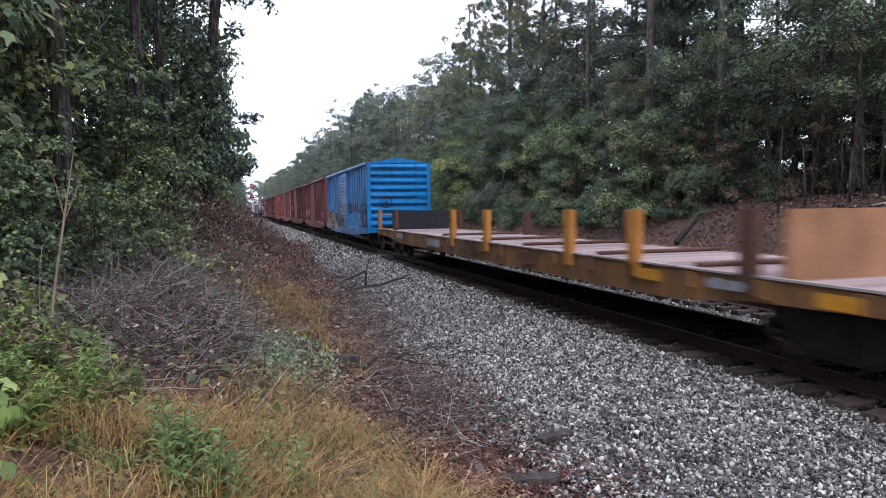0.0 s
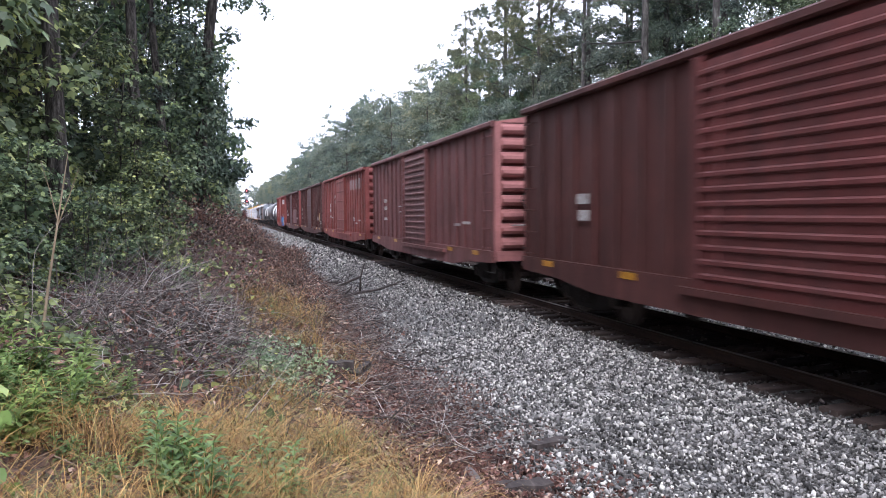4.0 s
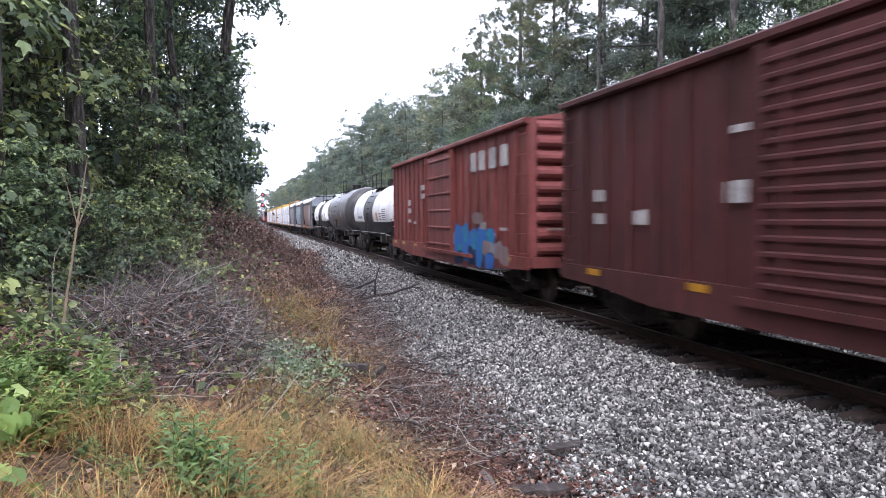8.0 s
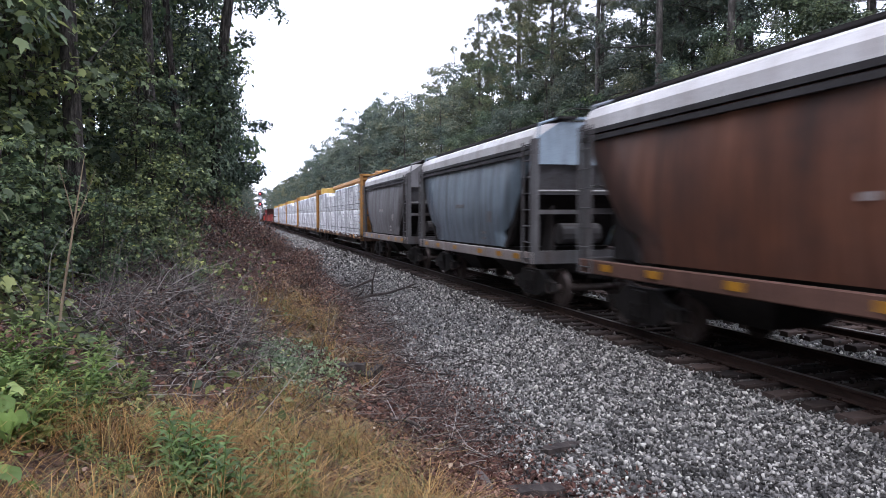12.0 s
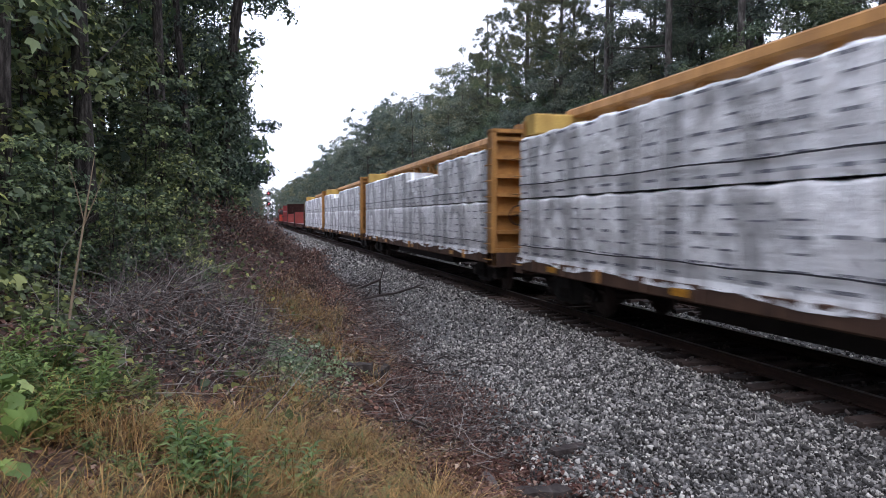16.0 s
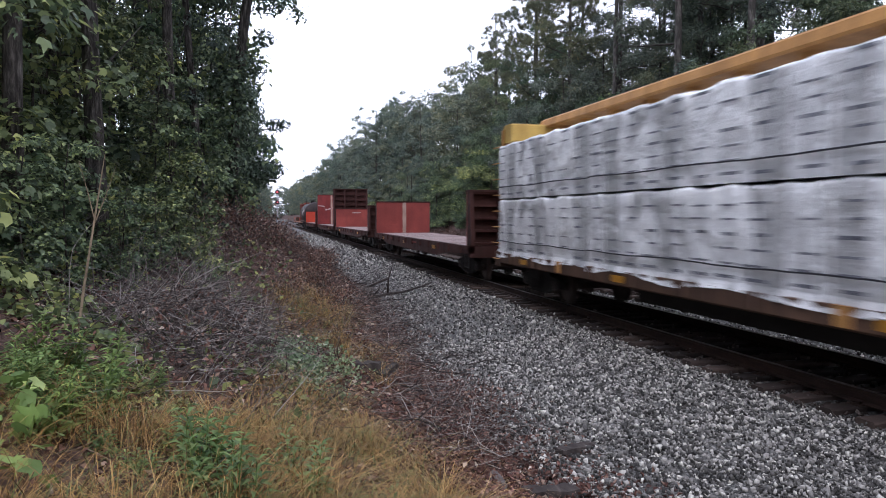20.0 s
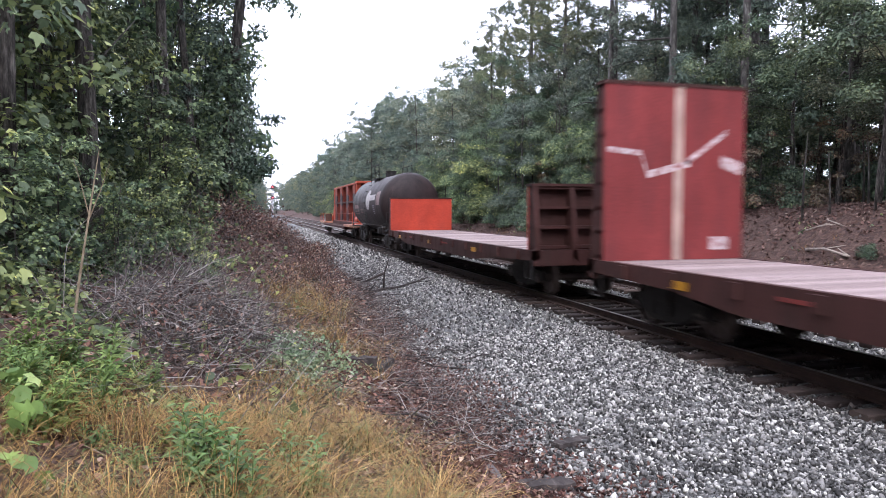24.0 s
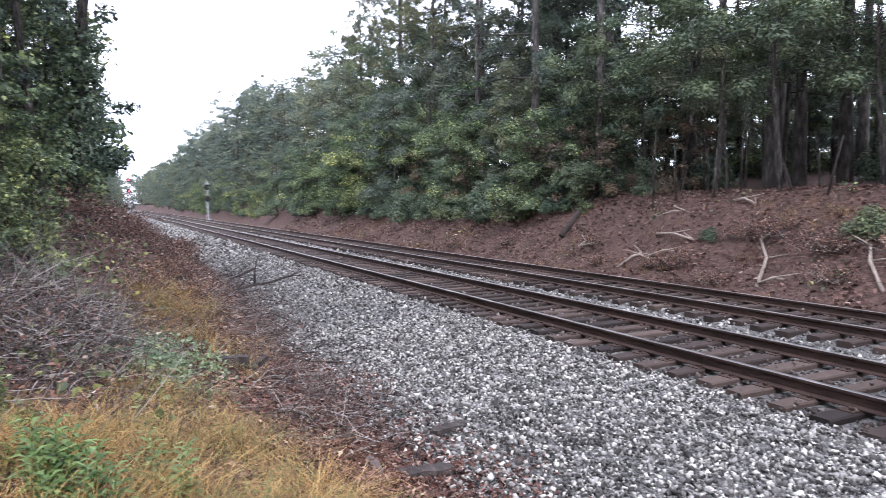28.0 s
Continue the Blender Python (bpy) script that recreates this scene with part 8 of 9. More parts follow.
spots_dead = [(-1.1, 15.0, 0.9), (-0.5, 15.6, 0.8), (0.1, 16.2, 0.7), (0.5, 16.8, 0.6), (-0.2, 17.2, 0.85), (-0.9, 16.2, 1.0), (-1.5, 13.6, 0.7), (-0.6, 13.8, 0.6), (1.2, 15.6, 0.5), (1.9, 16.4, 0.5), (2.1, 17.6, 0.5), (0.3, 18.6, 0.7)]
for k in range(34):
    yy = 10.6 + 8.5 * rngd.random() ** 0.8
    spots_dead.append((min(0.115 * yy + 0.1, 2.0) - 0.15 * yy * rngd.random() ** 1.2, yy, rngd.uniform(0.32, 0.6)))
for k in range(18):
    yy = 21.0 + 3.6 * k
    spots_dead.append((min(1.2 + 0.02 * yy, 2.3) - rngd.uniform(0, 1.2), yy, rngd.uniform(0.35, 0.55)))
spots_dead = [(min(x, (0.07 * y + 0.1) if y < 21 else 1.5 + 0.008 * (y - 21)), y, sc) if y > 13 else (x, y, sc) for x, y, sc in spots_dead]
plant(DEAD, spots_dead, 21)


# leafy vines and shrubs at the edge of the woods
VINES = [spray_tree("leafy vine-covered shrub with broad leaves on the bank", h, 0.022, 0.1, 0.9, 8, 560, 0.15, M_VINE, 90 + k, 0.42, "vine_shrub", lobed=True, fans=2, low=5) for k, h in enumerate((1.5, 1.9, 1.1))]
for v in VINES:
    tagged(v, category="bush")
plant(VINES, [(-1.4, 10.4, 0.45), (-1.0, 11.4, 0.4), (-1.75, 9.4, 0.5), (-0.75, 10.4, 0.32), (-1.2, 12.4, 0.5), (-1.9, 10.9, 0.6), (-2.5, 8.6, 0.75), (-3.2, 8.9, 1.0), (-3.0, 7.4, 0.9), (-3.9, 7.4, 1.1), (-2.8, 10.2, 0.9), (-2.3, 11.6, 0.7), (-2.9, 12.6, 1.0), (-2.6, 6.2, 0.7), (-3.3, 6.0, 0.9), (-1.9, 14.2, 0.7), (-4.4, 5.6, 1.2), (-3.6, 10.8, 1.2), (-1.2, 16.4, 0.6), (-2.05, 9.9, 0.5), (-1.7, 15.2, 1.0), (-2.3, 14.4, 0.9), (-1.3, 18.6, 1.1), (-1.2, 21.0, 1.1), (-3.0, 13.4, 1.0), (-3.8, 12.2, 1.1), (-2.1, 17.0, 1.0), (-1.0, 24.0, 1.1), (-1.1, 28.0, 1.0), (-4.4, 10.6, 1.2), (-3.2, 15.6, 1.2), (-1.0, 33.0, 1.1)], 22)


# vines that climb the trunks above the bank
def climbing_vine(seed, height):
    rng = np.random.RandomState(seed)
    t = thing("climbing_vine", "leafy green vine climbing beside a tree trunk", "vine", "climbing vines")
    path = [(0.12 * math.sin(1.3 * k + seed), 0.12 * math.cos(1.7 * k), height * k / 7 - 0.1 * (k == 0)) for k in range(8)]
    part("stem", Mesh().tube(path, [0.03 - 0.003 * k for k in range(8)], 6), M_BARK, t)
    m = 16
    c = np.stack([rng.normal(size=m) * 0.45, rng.normal(size=m) * 0.45, height * (0.08 + 0.92 * np.sort(rng.rand(m)))], 1)
    pts, d = lobes(rng, 900, c, rng.uniform(0.2, 0.55, m), 1.15)
    tagged(part("crown", lobed_leaves("crown", pts, 0.15, seed, M_VINE, d), M_VINE, t), kind="stuff")
    return t


CLIMB = [climbing_vine(120, 6.5), climbing_vine(121, 8.0), climbing_vine(122, 5.5)]
plant(CLIMB, [(-1.65, 13.3, 0.6), (-3.3, 9.6, 1.0), (-4.0, 10.6, 1.0), (-2.7, 12.7, 0.9), (-2.1, 14.6, 0.9), (-1.75, 16.8, 0.85), (-3.4, 12.0, 1.0), (-4.6, 9.2, 1.0), (-3.0, 11.2, 0.8), (-2.6, 17.2, 1.0), (-5.2, 11.6, 1.1), (-1.9, 19.4, 0.9), (-2.4, 10.8, 0.7), (-0.6, 17.0, 0.75), (-1.0, 18.6, 1.05), (-1.25, 17.6, 0.95)], 29)


# tall green weeds in the foreground
def weed(seed, height, leaf):
    rng = np.random.RandomState(seed)
    t = thing("green_weed", "upright green weed with narrow pointed leaves", "weed", "green weeds in the dry grass")
    pts = []
    for s in range(6):
        b = rng.normal(size=2) * 0.09
        h = height * rng.uniform(0.6, 1.05)
        lean = rng.normal(size=2) * 0.09
        part("stem", Mesh().tube([(b[0], b[1], -0.05), (b[0] + lean[0] * 0.5, b[1] + lean[1] * 0.5, h * 0.5), (b[0] + lean[0], b[1] + lean[1], h)], [0.006, 0.005, 0.002], 5), M_WEED, t)
        for k in range(22):
            u = 0.12 + 0.88 * k / 21
            pts.append((b[0] + lean[0] * u, b[1] + lean[1] * u, h * u, k * 2.4, leaf * (1.2 - 0.6 * u)))
    vs, fs = [], []
    for x_, y_, z_, a, L in pts:
        c, s = math.cos(a), math.sin(a)
        k = len(vs)
        w = L * 0.15
        vs += [(x_, y_, z_), (x_ + c * L * 0.45 - s * w, y_ + s * L * 0.45 + c * w, z_ + L * 0.3), (x_ + c * L, y_ + s * L, z_ + L * 0.2), (x_ + c * L * 0.45 + s * w, y_ + s * L * 0.45 - c * w, z_ + L * 0.3), (x_ + c * L * 0.45, y_ + s * L * 0.45, z_ + L * 0.24)]
        fs += [(k, k + 4, k + 1), (k + 1, k + 4, k + 2), (k, k + 3, k + 4), (k + 3, k + 2, k + 4)]
    tagged(part("foliage", numeric("foliage", vs, fs, M_WEED), M_WEED, t), kind="stuff")
    return t


WEEDS = [weed(100, 0.5, 0.17), weed(101, 0.62, 0.19), weed(102, 0.42, 0.15)]
plant(WEEDS, [(-0.3, 3.98, 0.95), (0.15, 4.2, 0.7), (-1.38, 4.9, 1.0), (-1.12, 4.95, 0.9), (-0.16, 3.8, 0.75), (-0.5, 4.3, 0.6), (-1.5, 5.1, 0.9), (-1.3, 4.5, 0.7), (0.28, 4.05, 0.55), (-0.85, 5.6, 0.5), (-1.0, 5.9, 0.55), (-1.25, 5.2, 0.85), (-1.05, 4.7, 0.75), (-1.42, 4.6, 0.85), (-1.2, 4.3, 0.7), (-1.6, 5.4, 0.8), (-0.95, 4.2, 0.55), (-1.36, 5.35, 0.75), (-0.7, 4.0, 0.5)], 23)
x, y, rng = cover(18, 150, -1.7, -1.0, 3.3, 4.6, lambda x, y, u: u < 0.6)
thing("ground_ivy", "broad green leaves of low creeping plants", "plants", m=lobed_leaves("ground_ivy", np.stack([x, y, ground_z(x, y) + rng.uniform(0.03, 0.3, len(x))], 1), 0.13, 18, M_WEED, np.zeros((len(x), 3)), 0.4), kind="stuff")

# a tall dry stalk, fallen branches, scraps of timber
stalk = thing("dry_stalk", "tall pale dry stalk standing on the bank", "stalk")
part("stem", Mesh().tube([(-1.53, 6.2, 0.85), (-1.44, 6.2, 1.47), (-1.34, 6.2, 2.08), (-1.26, 6.2, 2.56)], [0.014, 0.011, 0.008, 0.003], 6), M_STALK, stalk)
part("side_stem", Mesh().tube([(-1.36, 6.2, 1.96), (-1.27, 6.22, 2.2), (-1.18, 6.2, 2.45)], [0.006, 0.004, 0.002], 5), M_STALK, stalk)
part("side_stem", Mesh().tube([(-1.35, 6.2, 2.0), (-1.4, 6.2, 2.25), (-1.46, 6.2, 2.5)], [0.005, 0.004, 0.002], 5), M_STALK, stalk)


def branch(label, limbs, material, name="fallen_branch"):
    t = thing(name, label, "branch")
    for path, r0, r1 in limbs:
        k = len(path)
        part("limb", Mesh().tube(path, [r0 + (r1 - r0) * i / (k - 1) for i in range(k)], 7), material, t, "", True)
    return t


branch("dark dead branch lying across the edge of the ballast", [
    ([(2.36, 17.00, -0.09), (2.75, 17.00, -0.06), (3.20, 17.20, 0.01), (3.62, 17.40, 0.02), (4.13, 17.60, 0.12), (4.51, 17.70, 0.23)], 0.050, 0.018),
    ([(3.17, 17.10, 0.05), (3.19, 17.10, 0.42), (3.31, 17.10, 0.80)], 0.030, 0.011),
    ([(2.49, 17.40, 0.10), (2.80, 17.50, 0.21), (3.03, 17.50, 0.30), (3.26, 17.50, 0.39)], 0.026, 0.036),
    ([(2.75, 17.00, -0.03), (2.88, 16.90, 0.14), (2.96, 17.00, 0.26)], 0.022, 0.010),
    ([(4.13, 17.60, 0.12), (4.32, 17.40, 0.16), (4.53, 17.40, 0.16)], 0.016, 0.006),
    ([(2.41, 15.50, -0.28), (2.64, 15.30, -0.28), (2.94, 15.60, -0.25), (3.21, 16.10, -0.16)], 0.018, 0.009),
    ([(2.19, 17.60, 0.30), (2.46, 17.60, 0.32), (2.76, 17.70, 0.50)], 0.017, 0.005),
    ([(2.65, 17.60, -0.10), (2.87, 17.60, -0.01), (3.31, 17.70, 0.04)], 0.011, 0.005),
    ([(2.17, 17.60, -0.17), (2.57, 17.60, -0.04), (3.01, 17.70, -0.04)], 0.012, 0.005),
    ([(2.51, 17.60, -0.07), (2.92, 17.60, 0.07), (3.09, 17.70, 0.18)], 0.015, 0.005),
    ([(2.41, 17.60, 0.25), (2.70, 17.60, 0.25), (3.32, 17.70, 0.57)], 0.014, 0.005),
    ([(2.24, 17.60, -0.16), (2.56, 17.60, -0.02), (3.11, 17.70, 0.05)], 0.013, 0.005),
    ([(2.49, 17.60, 0.10), (2.69, 17.60, 0.15), (3.35, 17.70, 0.20)], 0.010, 0.005),
    ([(2.51, 17.60, 0.19), (2.82, 17.60, 0.26), (3.19, 17.70, 0.55)], 0.012, 0.005),
    ([(2.33, 17.60, 0.24), (2.67, 17.60, 0.28), (3.02, 17.70, 0.53)], 0.013, 0.005)], M_DEADWOOD)
branch("long curved dead branch lying beside the ballast", [
    ([(2.07, 13.30, -0.27), (2.58, 13.90, -0.25), (2.91, 14.10, -0.24), (3.08, 13.40, -0.28), (3.21, 12.70, -0.31)], 0.014, 0.007)], M_DEADWOOD)
branch("long curved dead branch lying beside the ballast", [
    ([(2.32, 12.90, -0.31), (2.31, 11.90, -0.33), (2.49, 11.50, -0.34), (2.65, 11.10, -0.36)], 0.016, 0.008)], M_DEADWOOD)
branch("long curved dead branch lying beside the ballast", [
    ([(2.94, 11.50, -0.34), (3.22, 11.90, -0.33), (3.59, 12.40, -0.33)], 0.014, 0.006)], M_DEADWOOD)
rngb = random.Random(31)
for k in range(26):
    x0, y0 = rngb.uniform(1.7, 3.5), rngb.uniform(6.5, 19.0)
    a, ln = rngb.uniform(-0.6, 3.6), rngb.uniform(0.5, 1.5)
    pts = []
    for i in range(4):
        xx, yy = x0 + math.cos(a) * ln * i / 3 + rngb.uniform(-0.05, 0.05), y0 + math.sin(a) * ln * i / 3
        zz = max(float(ground_z(xx, yy)), float(bed_z(xx, yy)) if xx > float(toe(yy)) else -9)
        pts.append((xx, yy, zz + 0.03 + rngb.uniform(0, 0.08) * (i % 2)))
    branch("thin dead branch lying on the ground beside the ballast", [(pts, 0.014, 0.005), ([pts[1], (pts[1][0] + rngb.uniform(-0.3, 0.3), pts[1][1] + rngb.uniform(-0.3, 0.3), pts[1][2] + 0.12)], 0.008, 0.003), ([pts[2], (pts[2][0] + rngb.uniform(-0.3, 0.3), pts[2][1] + rngb.uniform(-0.3, 0.3), pts[2][2] + 0.1)], 0.007, 0.003)], M_DEADWOOD)


def timber(label, at, size, turn, material, seed):
    rng = random.Random(seed)
    m = Mesh()
    lx, ly, lz = size
    n = 7
    vs, fs = [], []
    for k in range(n):
        xx = -lx / 2 + lx * k / (n - 1)
        t = 1 - 0.35 * (k in (0, n - 1)) * rng.random()
        for yy, zz in ((-1, 0), (1, 0), (1, 1), (-1, 1)):
            vs.append((xx + rng.uniform(-0.02, 0.02), yy * ly / 2 * t * rng.uniform(0.8, 1.05), zz * lz * rng.uniform(0.75, 1.1)))
    for k in range(n - 1):
        for j in range(4):
            fs.append((4 * k + j, 4 * k + (j + 1) % 4, 4 * k + 4 + (j + 1) % 4, 4 * k + 4 + j))
    fs += [(3, 2, 1, 0), tuple(4 * (n - 1) + j for j in range(4))]
    ob = thing("timber_scrap", label, "wood scrap", m=m.add(vs, fs).data("timber_scrap", material))
    ob.matrix_basis = pose(*at, 0, 0, turn)
    return ob


timber("dark weathered plank lying on the ballast", (3.12, 6.22, -0.38), (0.42, 0.14, 0.05), 10, M_DEADWOOD, 1)
timber("short broken board end at the ballast's edge", (2.0, 5.5, -0.33), (0.46, 0.11, 0.05), 84, M_GREYBOARD, 2)
timber("rotten dark timber in the litter", (2.4, 5.35, -0.41), (0.62, 0.16, 0.06), -8, M_DEADWOOD, 3)
timber("rotten log end on the bank", (1.62, 8.75, -0.08), (0.6, 0.13, 0.1), 60, M_DEADWOOD, 4)
timber("grey piece of rotten wood", (1.25, 8.6, 0.05), (0.5, 0.16, 0.1), -20, M_DEADWOOD, 5)
stone = thing("white_stone", "white quartz stone in the ballast", "stone", m=rocks("white_stone", np.array([2.86]), np.array([4.9]), np.array([-0.35]), np.array([0.085]), 3, M_QUARTZ))
stone = thing("white_stone", "small white stone in the ballast", "stone", m=rocks("white_stone", np.array([2.3]), np.array([4.75]), np.array([-0.37]), np.array([0.05]), 4, M_QUARTZ))

# ---- the far bank: fallen log, bare roots, pine straw ----
x, y, rng = cover(19, 20000, 13.0, 18.5, 4.0, 45.0, lambda x, y, u: u < 1.0)
n = len(x)
d = np.stack([rng.normal(size=n), rng.normal(size=n), rng.normal(size=n) * 0.2], 1)
thing("bank_litter", "reddish pine straw and twigs on the far bank", "litter", m=sticks("bank_litter", np.stack([x, y, ground_z(x, y) + rng.uniform(0.0, 0.06, n)], 1), d, rng.uniform(0.1, 0.42, n), rng.uniform(0.003, 0.008, n), 19, M_REDLITTER), kind="stuff")
x, y, rng = cover(20, 18000, 12.9, 18.0, 4.0, 60.0, lambda x, y, u: u < 0.35 + 0.65 * step(-0.2, 0.5, wave(x, y, 1.4)))
thing("bank_leaf_litter", "dead reddish leaves lying on the far bank", "litter", m=leaf_cloud("bank_leaf_litter", np.stack([x, y, ground_z(x, y) + rng.uniform(0.005, 0.07, len(x))], 1), 0.14, 25, M_REDLITTER, 0.6, 0.0), kind="stuff")
x, y, rng = cover(26, 5000, 13.6, 17.5, 5.0, 60.0, lambda x, y, u: u < 0.9 * step(0.35, 0.75, wave(x, y, 1.1)))
thing("bank_seedlings", "small green seedlings scattered on the far bank", "plants", m=leaf_cloud("bank_seedlings", np.stack([x, y, ground_z(x, y) + rng.uniform(0.02, 0.35, len(x))], 1), 0.11, 26, M_VINE, 0.6, 0.1), kind="stuff")
tufts("bank_grass", "thin tan grass on the far bank", 33, 700, 26, lambda x, y, u: u < 0.9 * step(0.1, 0.6, wave(x, y, 0.8)), (13.1, 16.4, 5.0, 46.0), M_STRAW, 0.16, 0.42, 0.12, 0.006, 1.5)
branch("bare dark grey log leaning down the far bank", [([(14.7, 19.9, 0.72), (15.7, 20.2, 1.55), (17.0, 20.7, 2.35)], 0.12, 0.09)], M_DEADWOOD, "fallen_log")
ROOTS = [((14.14, 18.0, 0.1), (14.2, 17.9, 0.65)), ((13.92, 16.0, -0.08), (14.43, 15.5, 0.4)), ((15.06, 15.5, 0.95), (14.89, 13.9, 0.85)), ((13.76, 10.9, -0.12), (14.9, 11.7, 0.95)), ((14.05, 10.4, 0.1), (13.8, 10.9, -0.02)), ((14.07, 8.16, 0.08), (14.94, 8.95, 0.95)), ((14.6, 14.3, 0.5), (14.3, 15.2, 0.3)), ((15.7, 16.2, 1.45), (15.9, 15.0, 1.6)), ((16.4, 13.8, 1.95), (16.2, 12.9, 1.85))]
for k, (a, b) in enumerate(ROOTS):
    a, b = Vector(a), Vector(b)
    mid = (a + b) / 2 + Vector((rngb.uniform(-0.2, 0.2), rngb.uniform(-0.2, 0.2), 0.12))
    tip = b + Vector((rngb.uniform(-0.3, 0.3), rngb.uniform(-0.3, 0.5), 0.2))
    branch("pale bare dead branch on the far bank", [([tuple(a), tuple(mid), tuple(b)], 0.045, 0.03), ([tuple(mid), tuple(mid + Vector((0.25, -0.45, 0.12)))], 0.022, 0.008), ([tuple(b), tuple(tip)], 0.028, 0.01)], M_PALEWOOD)
spots_far = [(14.2, 13.9, 0.75), (15.25, 11.6, 0.95), (13.75, 12.2, 0.62), (14.2, 9.3, 0.7), (14.1, 14.6, 0.5), (14.6, 18.0, 0.6), (14.0, 17.0, 0.5), (14.9, 9.9, 0.8), (15.2, 12.6, 0.5), (14.4, 23.0, 0.6), (14.0, 27.0, 0.7), (14.6, 31.0, 0.7), (15.0, 8.2, 0.8)]
for k, (xf, yf, sc) in enumerate(spots_far):
    copy_scaled(DEAD[k % 2], Matrix.LocRotScale((xf, yf, float(ground_z(xf, yf)) - 0.03), Euler((0, 0, 1.3 * k)), (sc, sc, sc)))
for x0, y0, ht, lean in ((16.7, 14.3, 1.1, 0.1), (16.6, 11.1, 1.5, -0.4), (17.2, 12.5, 1.0, 0.4)):
    z0 = float(ground_z(x0, y0))
    branch("crooked grey dead stem at the top of the bank", [([(x0, y0, z0 - 0.1), (x0, y0 + lean * 0.5, z0 + ht * 0.5), (x0, y0 + lean, z0 + ht)], 0.04, 0.018)], M_DEADWOOD, "sapling")
for k in range(26):
    x0, y0 = rngb.uniform(15.4, 18.5), rngb.uniform(5.0, 30.0)
    ht = rngb.uniform(1.4, 3.2)
    lean = rngb.uniform(-0.5, 0.5)
    z0 = float(ground_z(x0, y0))
    branch("thin bare sapling stem under the trees", [([(x0, y0, z0 - 0.1), (x0 + lean * 0.3, y0 + lean * 0.4, z0 + ht * 0.5), (x0 + lean * 0.5, y0 + lean, z0 + ht)], 0.04, 0.015)], M_BARK, "sapling")
leaning = branch("dark tree trunk leaning out at the edge of the woods", [([(-0.75, 17.4, 1.6), (-0.62, 17.4, 4.0), (-0.38, 17.4, 6.5), (0.02, 17.4, 9.5), (0.4, 17.4, 12.0)], 0.16, 0.09), ([(-0.2, 17.4, 8.0), (0.5, 17.2, 8.6), (0.95, 17.0, 8.8)], 0.045, 0.012), ([(-0.03, 17.4, 9.2), (-0.7, 17.3, 10.2)], 0.05, 0.02)], M_BARK, "leaning_tree")
tagged(leaning, "dark leaning tree with leafy sprays at the woodland edge", "tree")


def clumped(t, clumps, n, leaf, material, seed):
    """Leafy clumps (x, y, z, radius) on a tree, each with a twig to it."""
    c = np.array(clumps)
    pts, d = lobes(np.random.RandomState(seed), n, c[:, :3], c[:, 3])
    tagged(part("crown", leaf_cloud("crown", pts, leaf, seed, material, 0.55, facing=d), material, t), kind="stuff")


clumped(leaning, [(-0.3, 17.0, 5.6, 0.45), (-0.65, 16.9, 5.1, 0.6), (-0.6, 16.9, 4.2, 0.6), (-0.75, 16.8, 3.2, 0.65), (-0.3, 16.9, 4.8, 0.4), (0.2, 17.7, 7.4, 0.4), (0.6, 17.1, 7.3, 0.34), (0.92, 17.0, 6.95, 0.22), (0.1, 17.8, 6.5, 0.28), (0.5, 17.5, 8.3, 0.5), (0.95, 17.0, 8.8, 0.4), (-0.9, 17.5, 7.3, 0.6), (-1.0, 17.3, 6.2, 0.6)], 5200, 0.115, M_LEAF, 301)
edge_tree = branch("slender leafy tree leaning towards the track from the bank", [([(-0.9, 24.0, 1.0), (-0.75, 24.0, 3.4), (-0.7, 24.0, 5.2), (-0.9, 23.9, 7.2)], 0.09, 0.03), ([(-0.74, 24.0, 3.2), (-0.2, 24.0, 3.6), (0.4, 24.0, 3.7)], 0.04, 0.012), ([(-0.7, 24.0, 4.5), (0.1, 24.1, 5.0), (0.85, 24.2, 5.25)], 0.035, 0.008)], M_BARK, "understorey_tree")
tagged(edge_tree, "slender leafy tree leaning towards the track from the bank", "tree")
clumped(edge_tree, [(-0.1, 24.0, 3.5, 0.7), (0.32, 24.0, 3.6, 0.5), (0.1, 24.0, 4.4, 0.5), (0.5, 24.2, 5.15, 0.3), (0.82, 24.2, 5.25, 0.2), (-0.35, 24.0, 5.4, 0.55), (-0.65, 23.8, 4.6, 0.8), (-0.6, 23.8, 6.3, 0.55), (-0.9, 23.5, 3.3, 0.75), (-0.9, 23.8, 7.2, 0.65)], 5200, 0.135, M_LEAF, 302)
# bare stems among the trees above the near bank
for k in range(15):
    x0, y0 = -1.9 - 2.6 * rngb.random(), 10.5 + 8.0 * rngb.random()
    ht, lean, r = rngb.uniform(4.5, 9.0), rngb.uniform(-0.5, 0.5), rngb.uniform(0.025, 0.07)
    z0 = float(ground_z(x0, y0))
    branch("slender grey sapling stem among the leaves", [([(x0, y0, z0 - 0.1), (x0 + lean * 0.3, y0, z0 + ht * 0.4), (x0 + lean * 0.4, y0 + lean * 0.2, z0 + ht * 0.7), (x0 + lean, y0, z0 + ht)], r, r * 0.35), ([(x0 + lean * 0.3, y0, z0 + ht * 0.4), (x0 + lean * 0.3 + rngb.uniform(-0.9, 0.9), y0, z0 + ht * 0.6)], r * 0.4, r * 0.15)], M_PINEBARK, "sapling")
# dark low shrubs under the far trees
LOWS = [broad_tree("low dark green shrub under the trees", h, 0.03, 0.1, 0.9, 7, 2200, 0.13, M_LEAF, 110 + k, 0.45, "low_shrub", skirt=6) for k, h in enumerate((1.2, 1.6))]
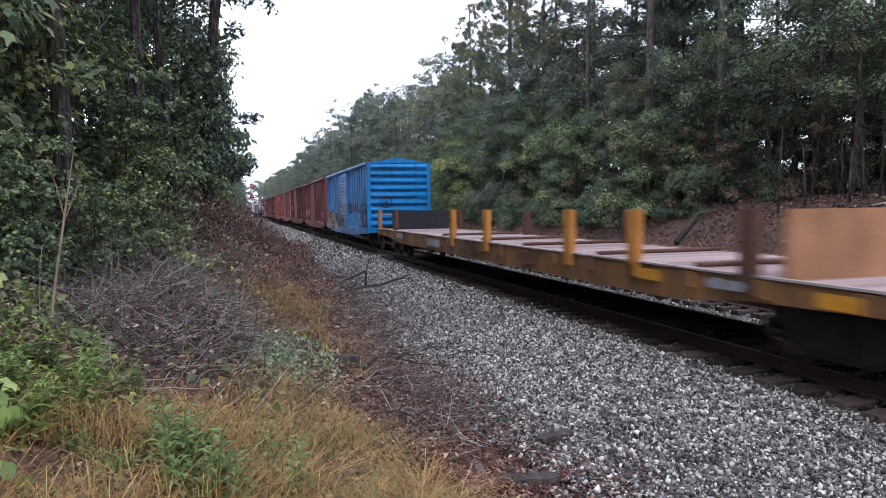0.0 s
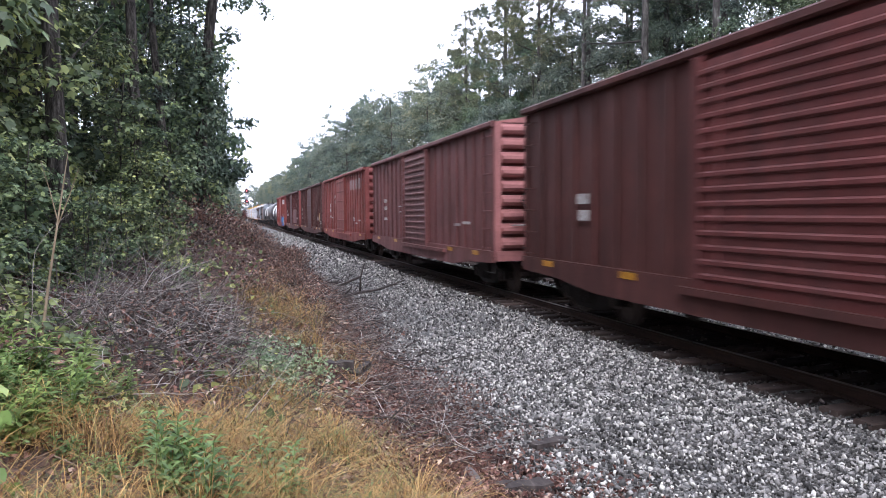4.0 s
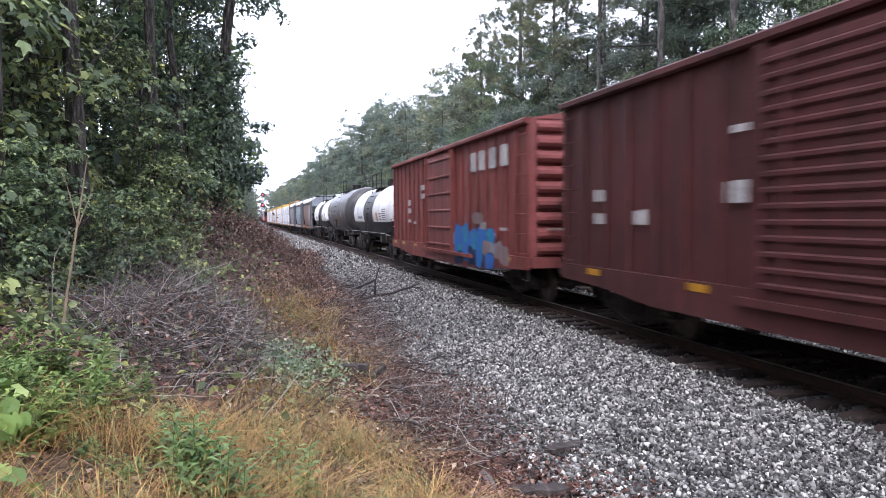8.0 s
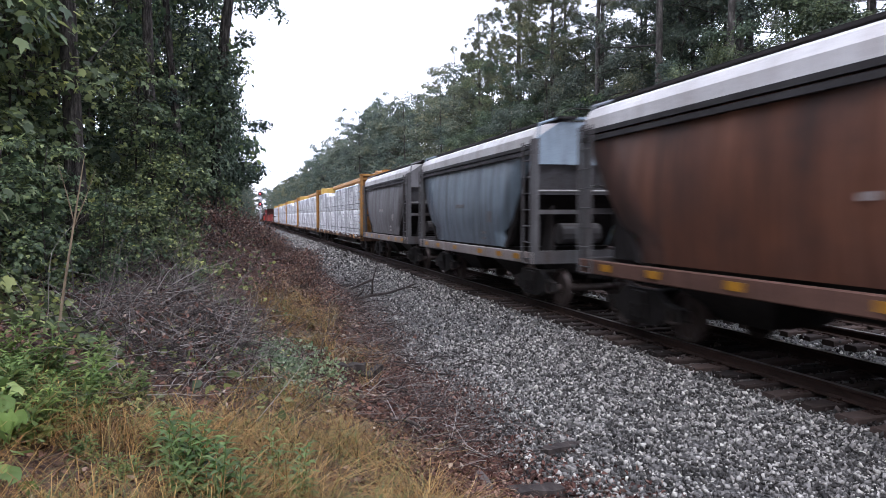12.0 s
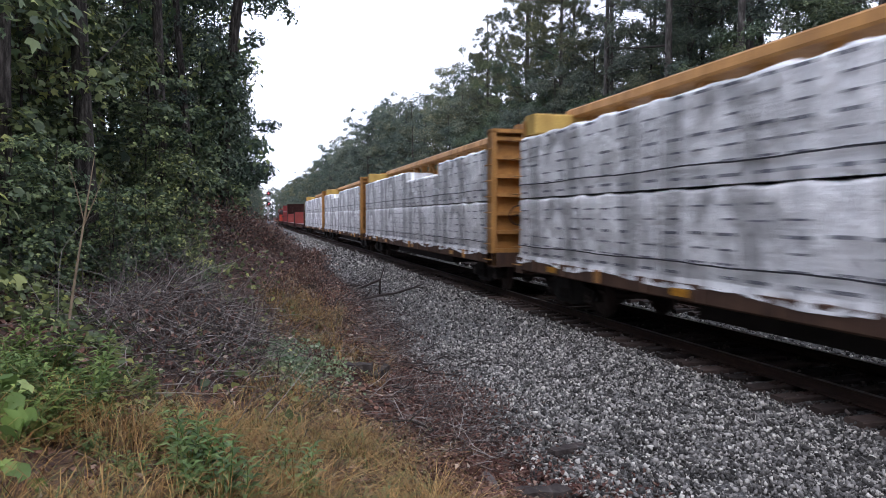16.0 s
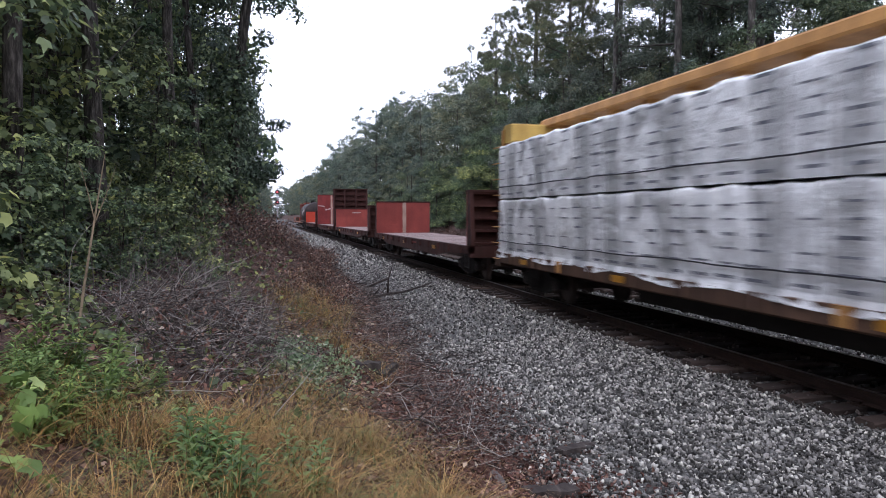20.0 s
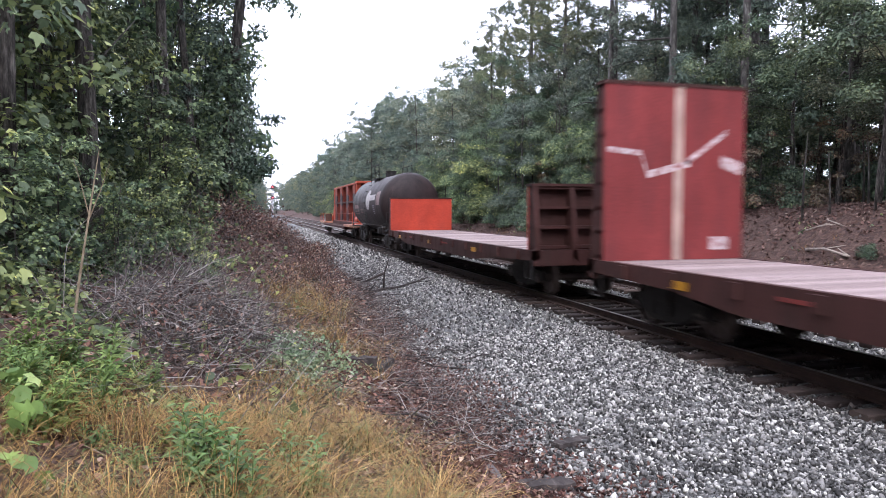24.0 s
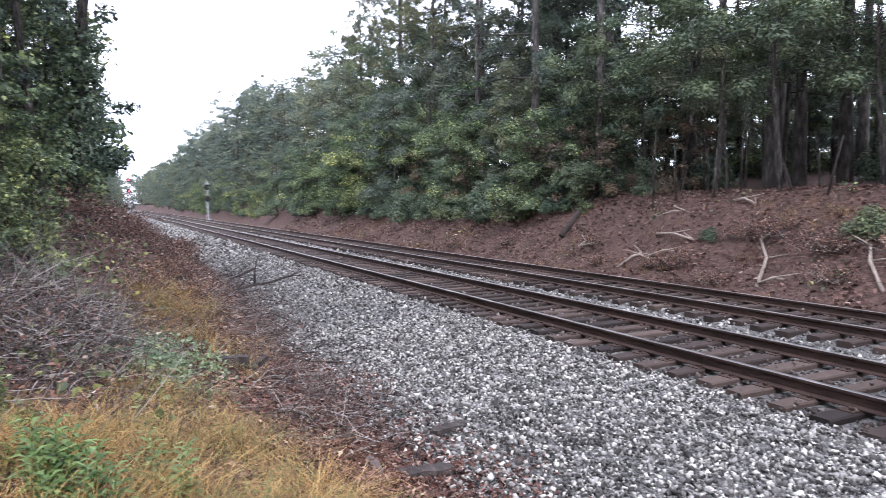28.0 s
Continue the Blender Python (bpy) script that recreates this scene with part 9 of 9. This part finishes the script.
plant(LOWS, [(17.6 + rngb.uniform(-0.4, 2.2), 17.0 + 1.5 * k, rngb.uniform(0.6, 1.1)) for k in range(24)] + [(15.5 + rngb.uniform(-0.35, 0.6), 20.5 + 1.1 * k, rngb.uniform(0.55, 1.0)) for k in range(26)] + [(15.04, 13.5, 0.3), (15.3, 9.2, 0.5), (20.5, 9.0, 0.8), (21.5, 12.5, 0.9)], 24)

# ---- signals ----
M_SIGNAL = grainy("silver_signal_paint", [(0.3, (0.35, 0.36, 0.37)), (0.7, (0.55, 0.56, 0.57))], 8.0, 0.5, 0.1, 0.003, None, 2.0, 0.5, 0.4)
M_REDLAMP, rn, rl, rb = mat("red_signal_lamp", 0.3)
rb.inputs["Base Color"].default_value = (0.5, 0.02, 0.02, 1)
rb.inputs["Emission Color"].default_value = (1.0, 0.12, 0.14, 1)
rb.inputs["Emission Strength"].default_value = 2.5


def signal(label, x, y, base, heads, lit):
    s = thing("railway_signal", label, "railway signal", "railway signals", at=pose(x, y, base))
    top = max(heads) + 0.9
    part("mast", Mesh().tube([(0, 0, 0), (0, 0, top)], 0.09, 10), M_SIGNAL, s)
    part("base", Mesh().box(-0.5, -0.4, -0.4, 0.5, 0.4, 0.1), M_SIGNAL, s)
    lad = part("ladder", Mesh().box(-0.27, 0.3, 0.1, -0.23, 0.34, top).box(0.23, 0.3, 0.1, 0.27, 0.34, top), M_SIGNAL, s)
    for k in range(int(top / 0.35)):
        part("rung", Mesh().box(-0.25, 0.31, 0.3 + k * 0.35, 0.25, 0.33, 0.33 + k * 0.35), M_SIGNAL, lad)
    for z in heads:
        n = 18
        disc = [(0.42 * math.cos(2 * math.pi * k / n), 0.0, 0.42 * math.sin(2 * math.pi * k / n) + z) for k in range(n)]
        m = Mesh().add([(a, -0.16, c) for a, b, c in disc] + [(a, -0.12, c) for a, b, c in disc], [tuple(range(n)), tuple(range(2 * n - 1, n - 1, -1))] + [(k, (k + 1) % n, (k + 1) % n + n, k + n) for k in range(n)])
        h = part("signal_head", m.box(-0.25, -0.12, z - 0.35, 0.25, 0.2, z + 0.35), M_BLACK, s, "black signal head")
        if lit:
            part("lamp", Mesh().tube([(0, -0.2, z), (0, -0.165, z)], 0.15, 14), M_REDLAMP, h, "glowing red lamp")
            part("hood", Mesh().tube([(0, -0.17, z + 0.22), (0, -0.5, z + 0.24)], 0.05, 6), M_BLACK, h)
    return s


signal("railway signal mast with two lit red lamps", 3.3, 142.0, 0.2, (4.6, 6.7), True)
signal("railway signal mast with two dark heads and a ladder", 13.4, 108.0, -0.3, (3.2, 5.0), False)


# ---- what moves ----
def motions():
    times = (0.0, 7.0, 14.0, 21.0, 28.0)
    for ob, y0 in ROLLING:
        x, z, turn = ob.location.x, ob.location.z, math.degrees(ob.rotation_euler.z)
        walk(ob, [(t, pose(x, y0 - SPEED * t - LAG * (t - 14) ** 2, z, 0, 0, turn)) for t in times])
    # the wheels roll on the rails: one turn of keys for each axle place, shared by all trucks
    spun = {}
    for w, a in AXLES:
        if a not in spun:
            rows = []
            for k in range(28 * FPS + 1):
                t = k / FPS
                rows.append((t, pose(0, a, 0.42, math.degrees(SPEED * t / 0.41))))
            walk(w, rows)
            spun[a] = w
        else:
            w.rotation_mode = "QUATERNION"
            keys = w.animation_data_create()
            keys.action = spun[a].animation_data.action
            keys.action_slot = spun[a].animation_data.action_slot


motions()
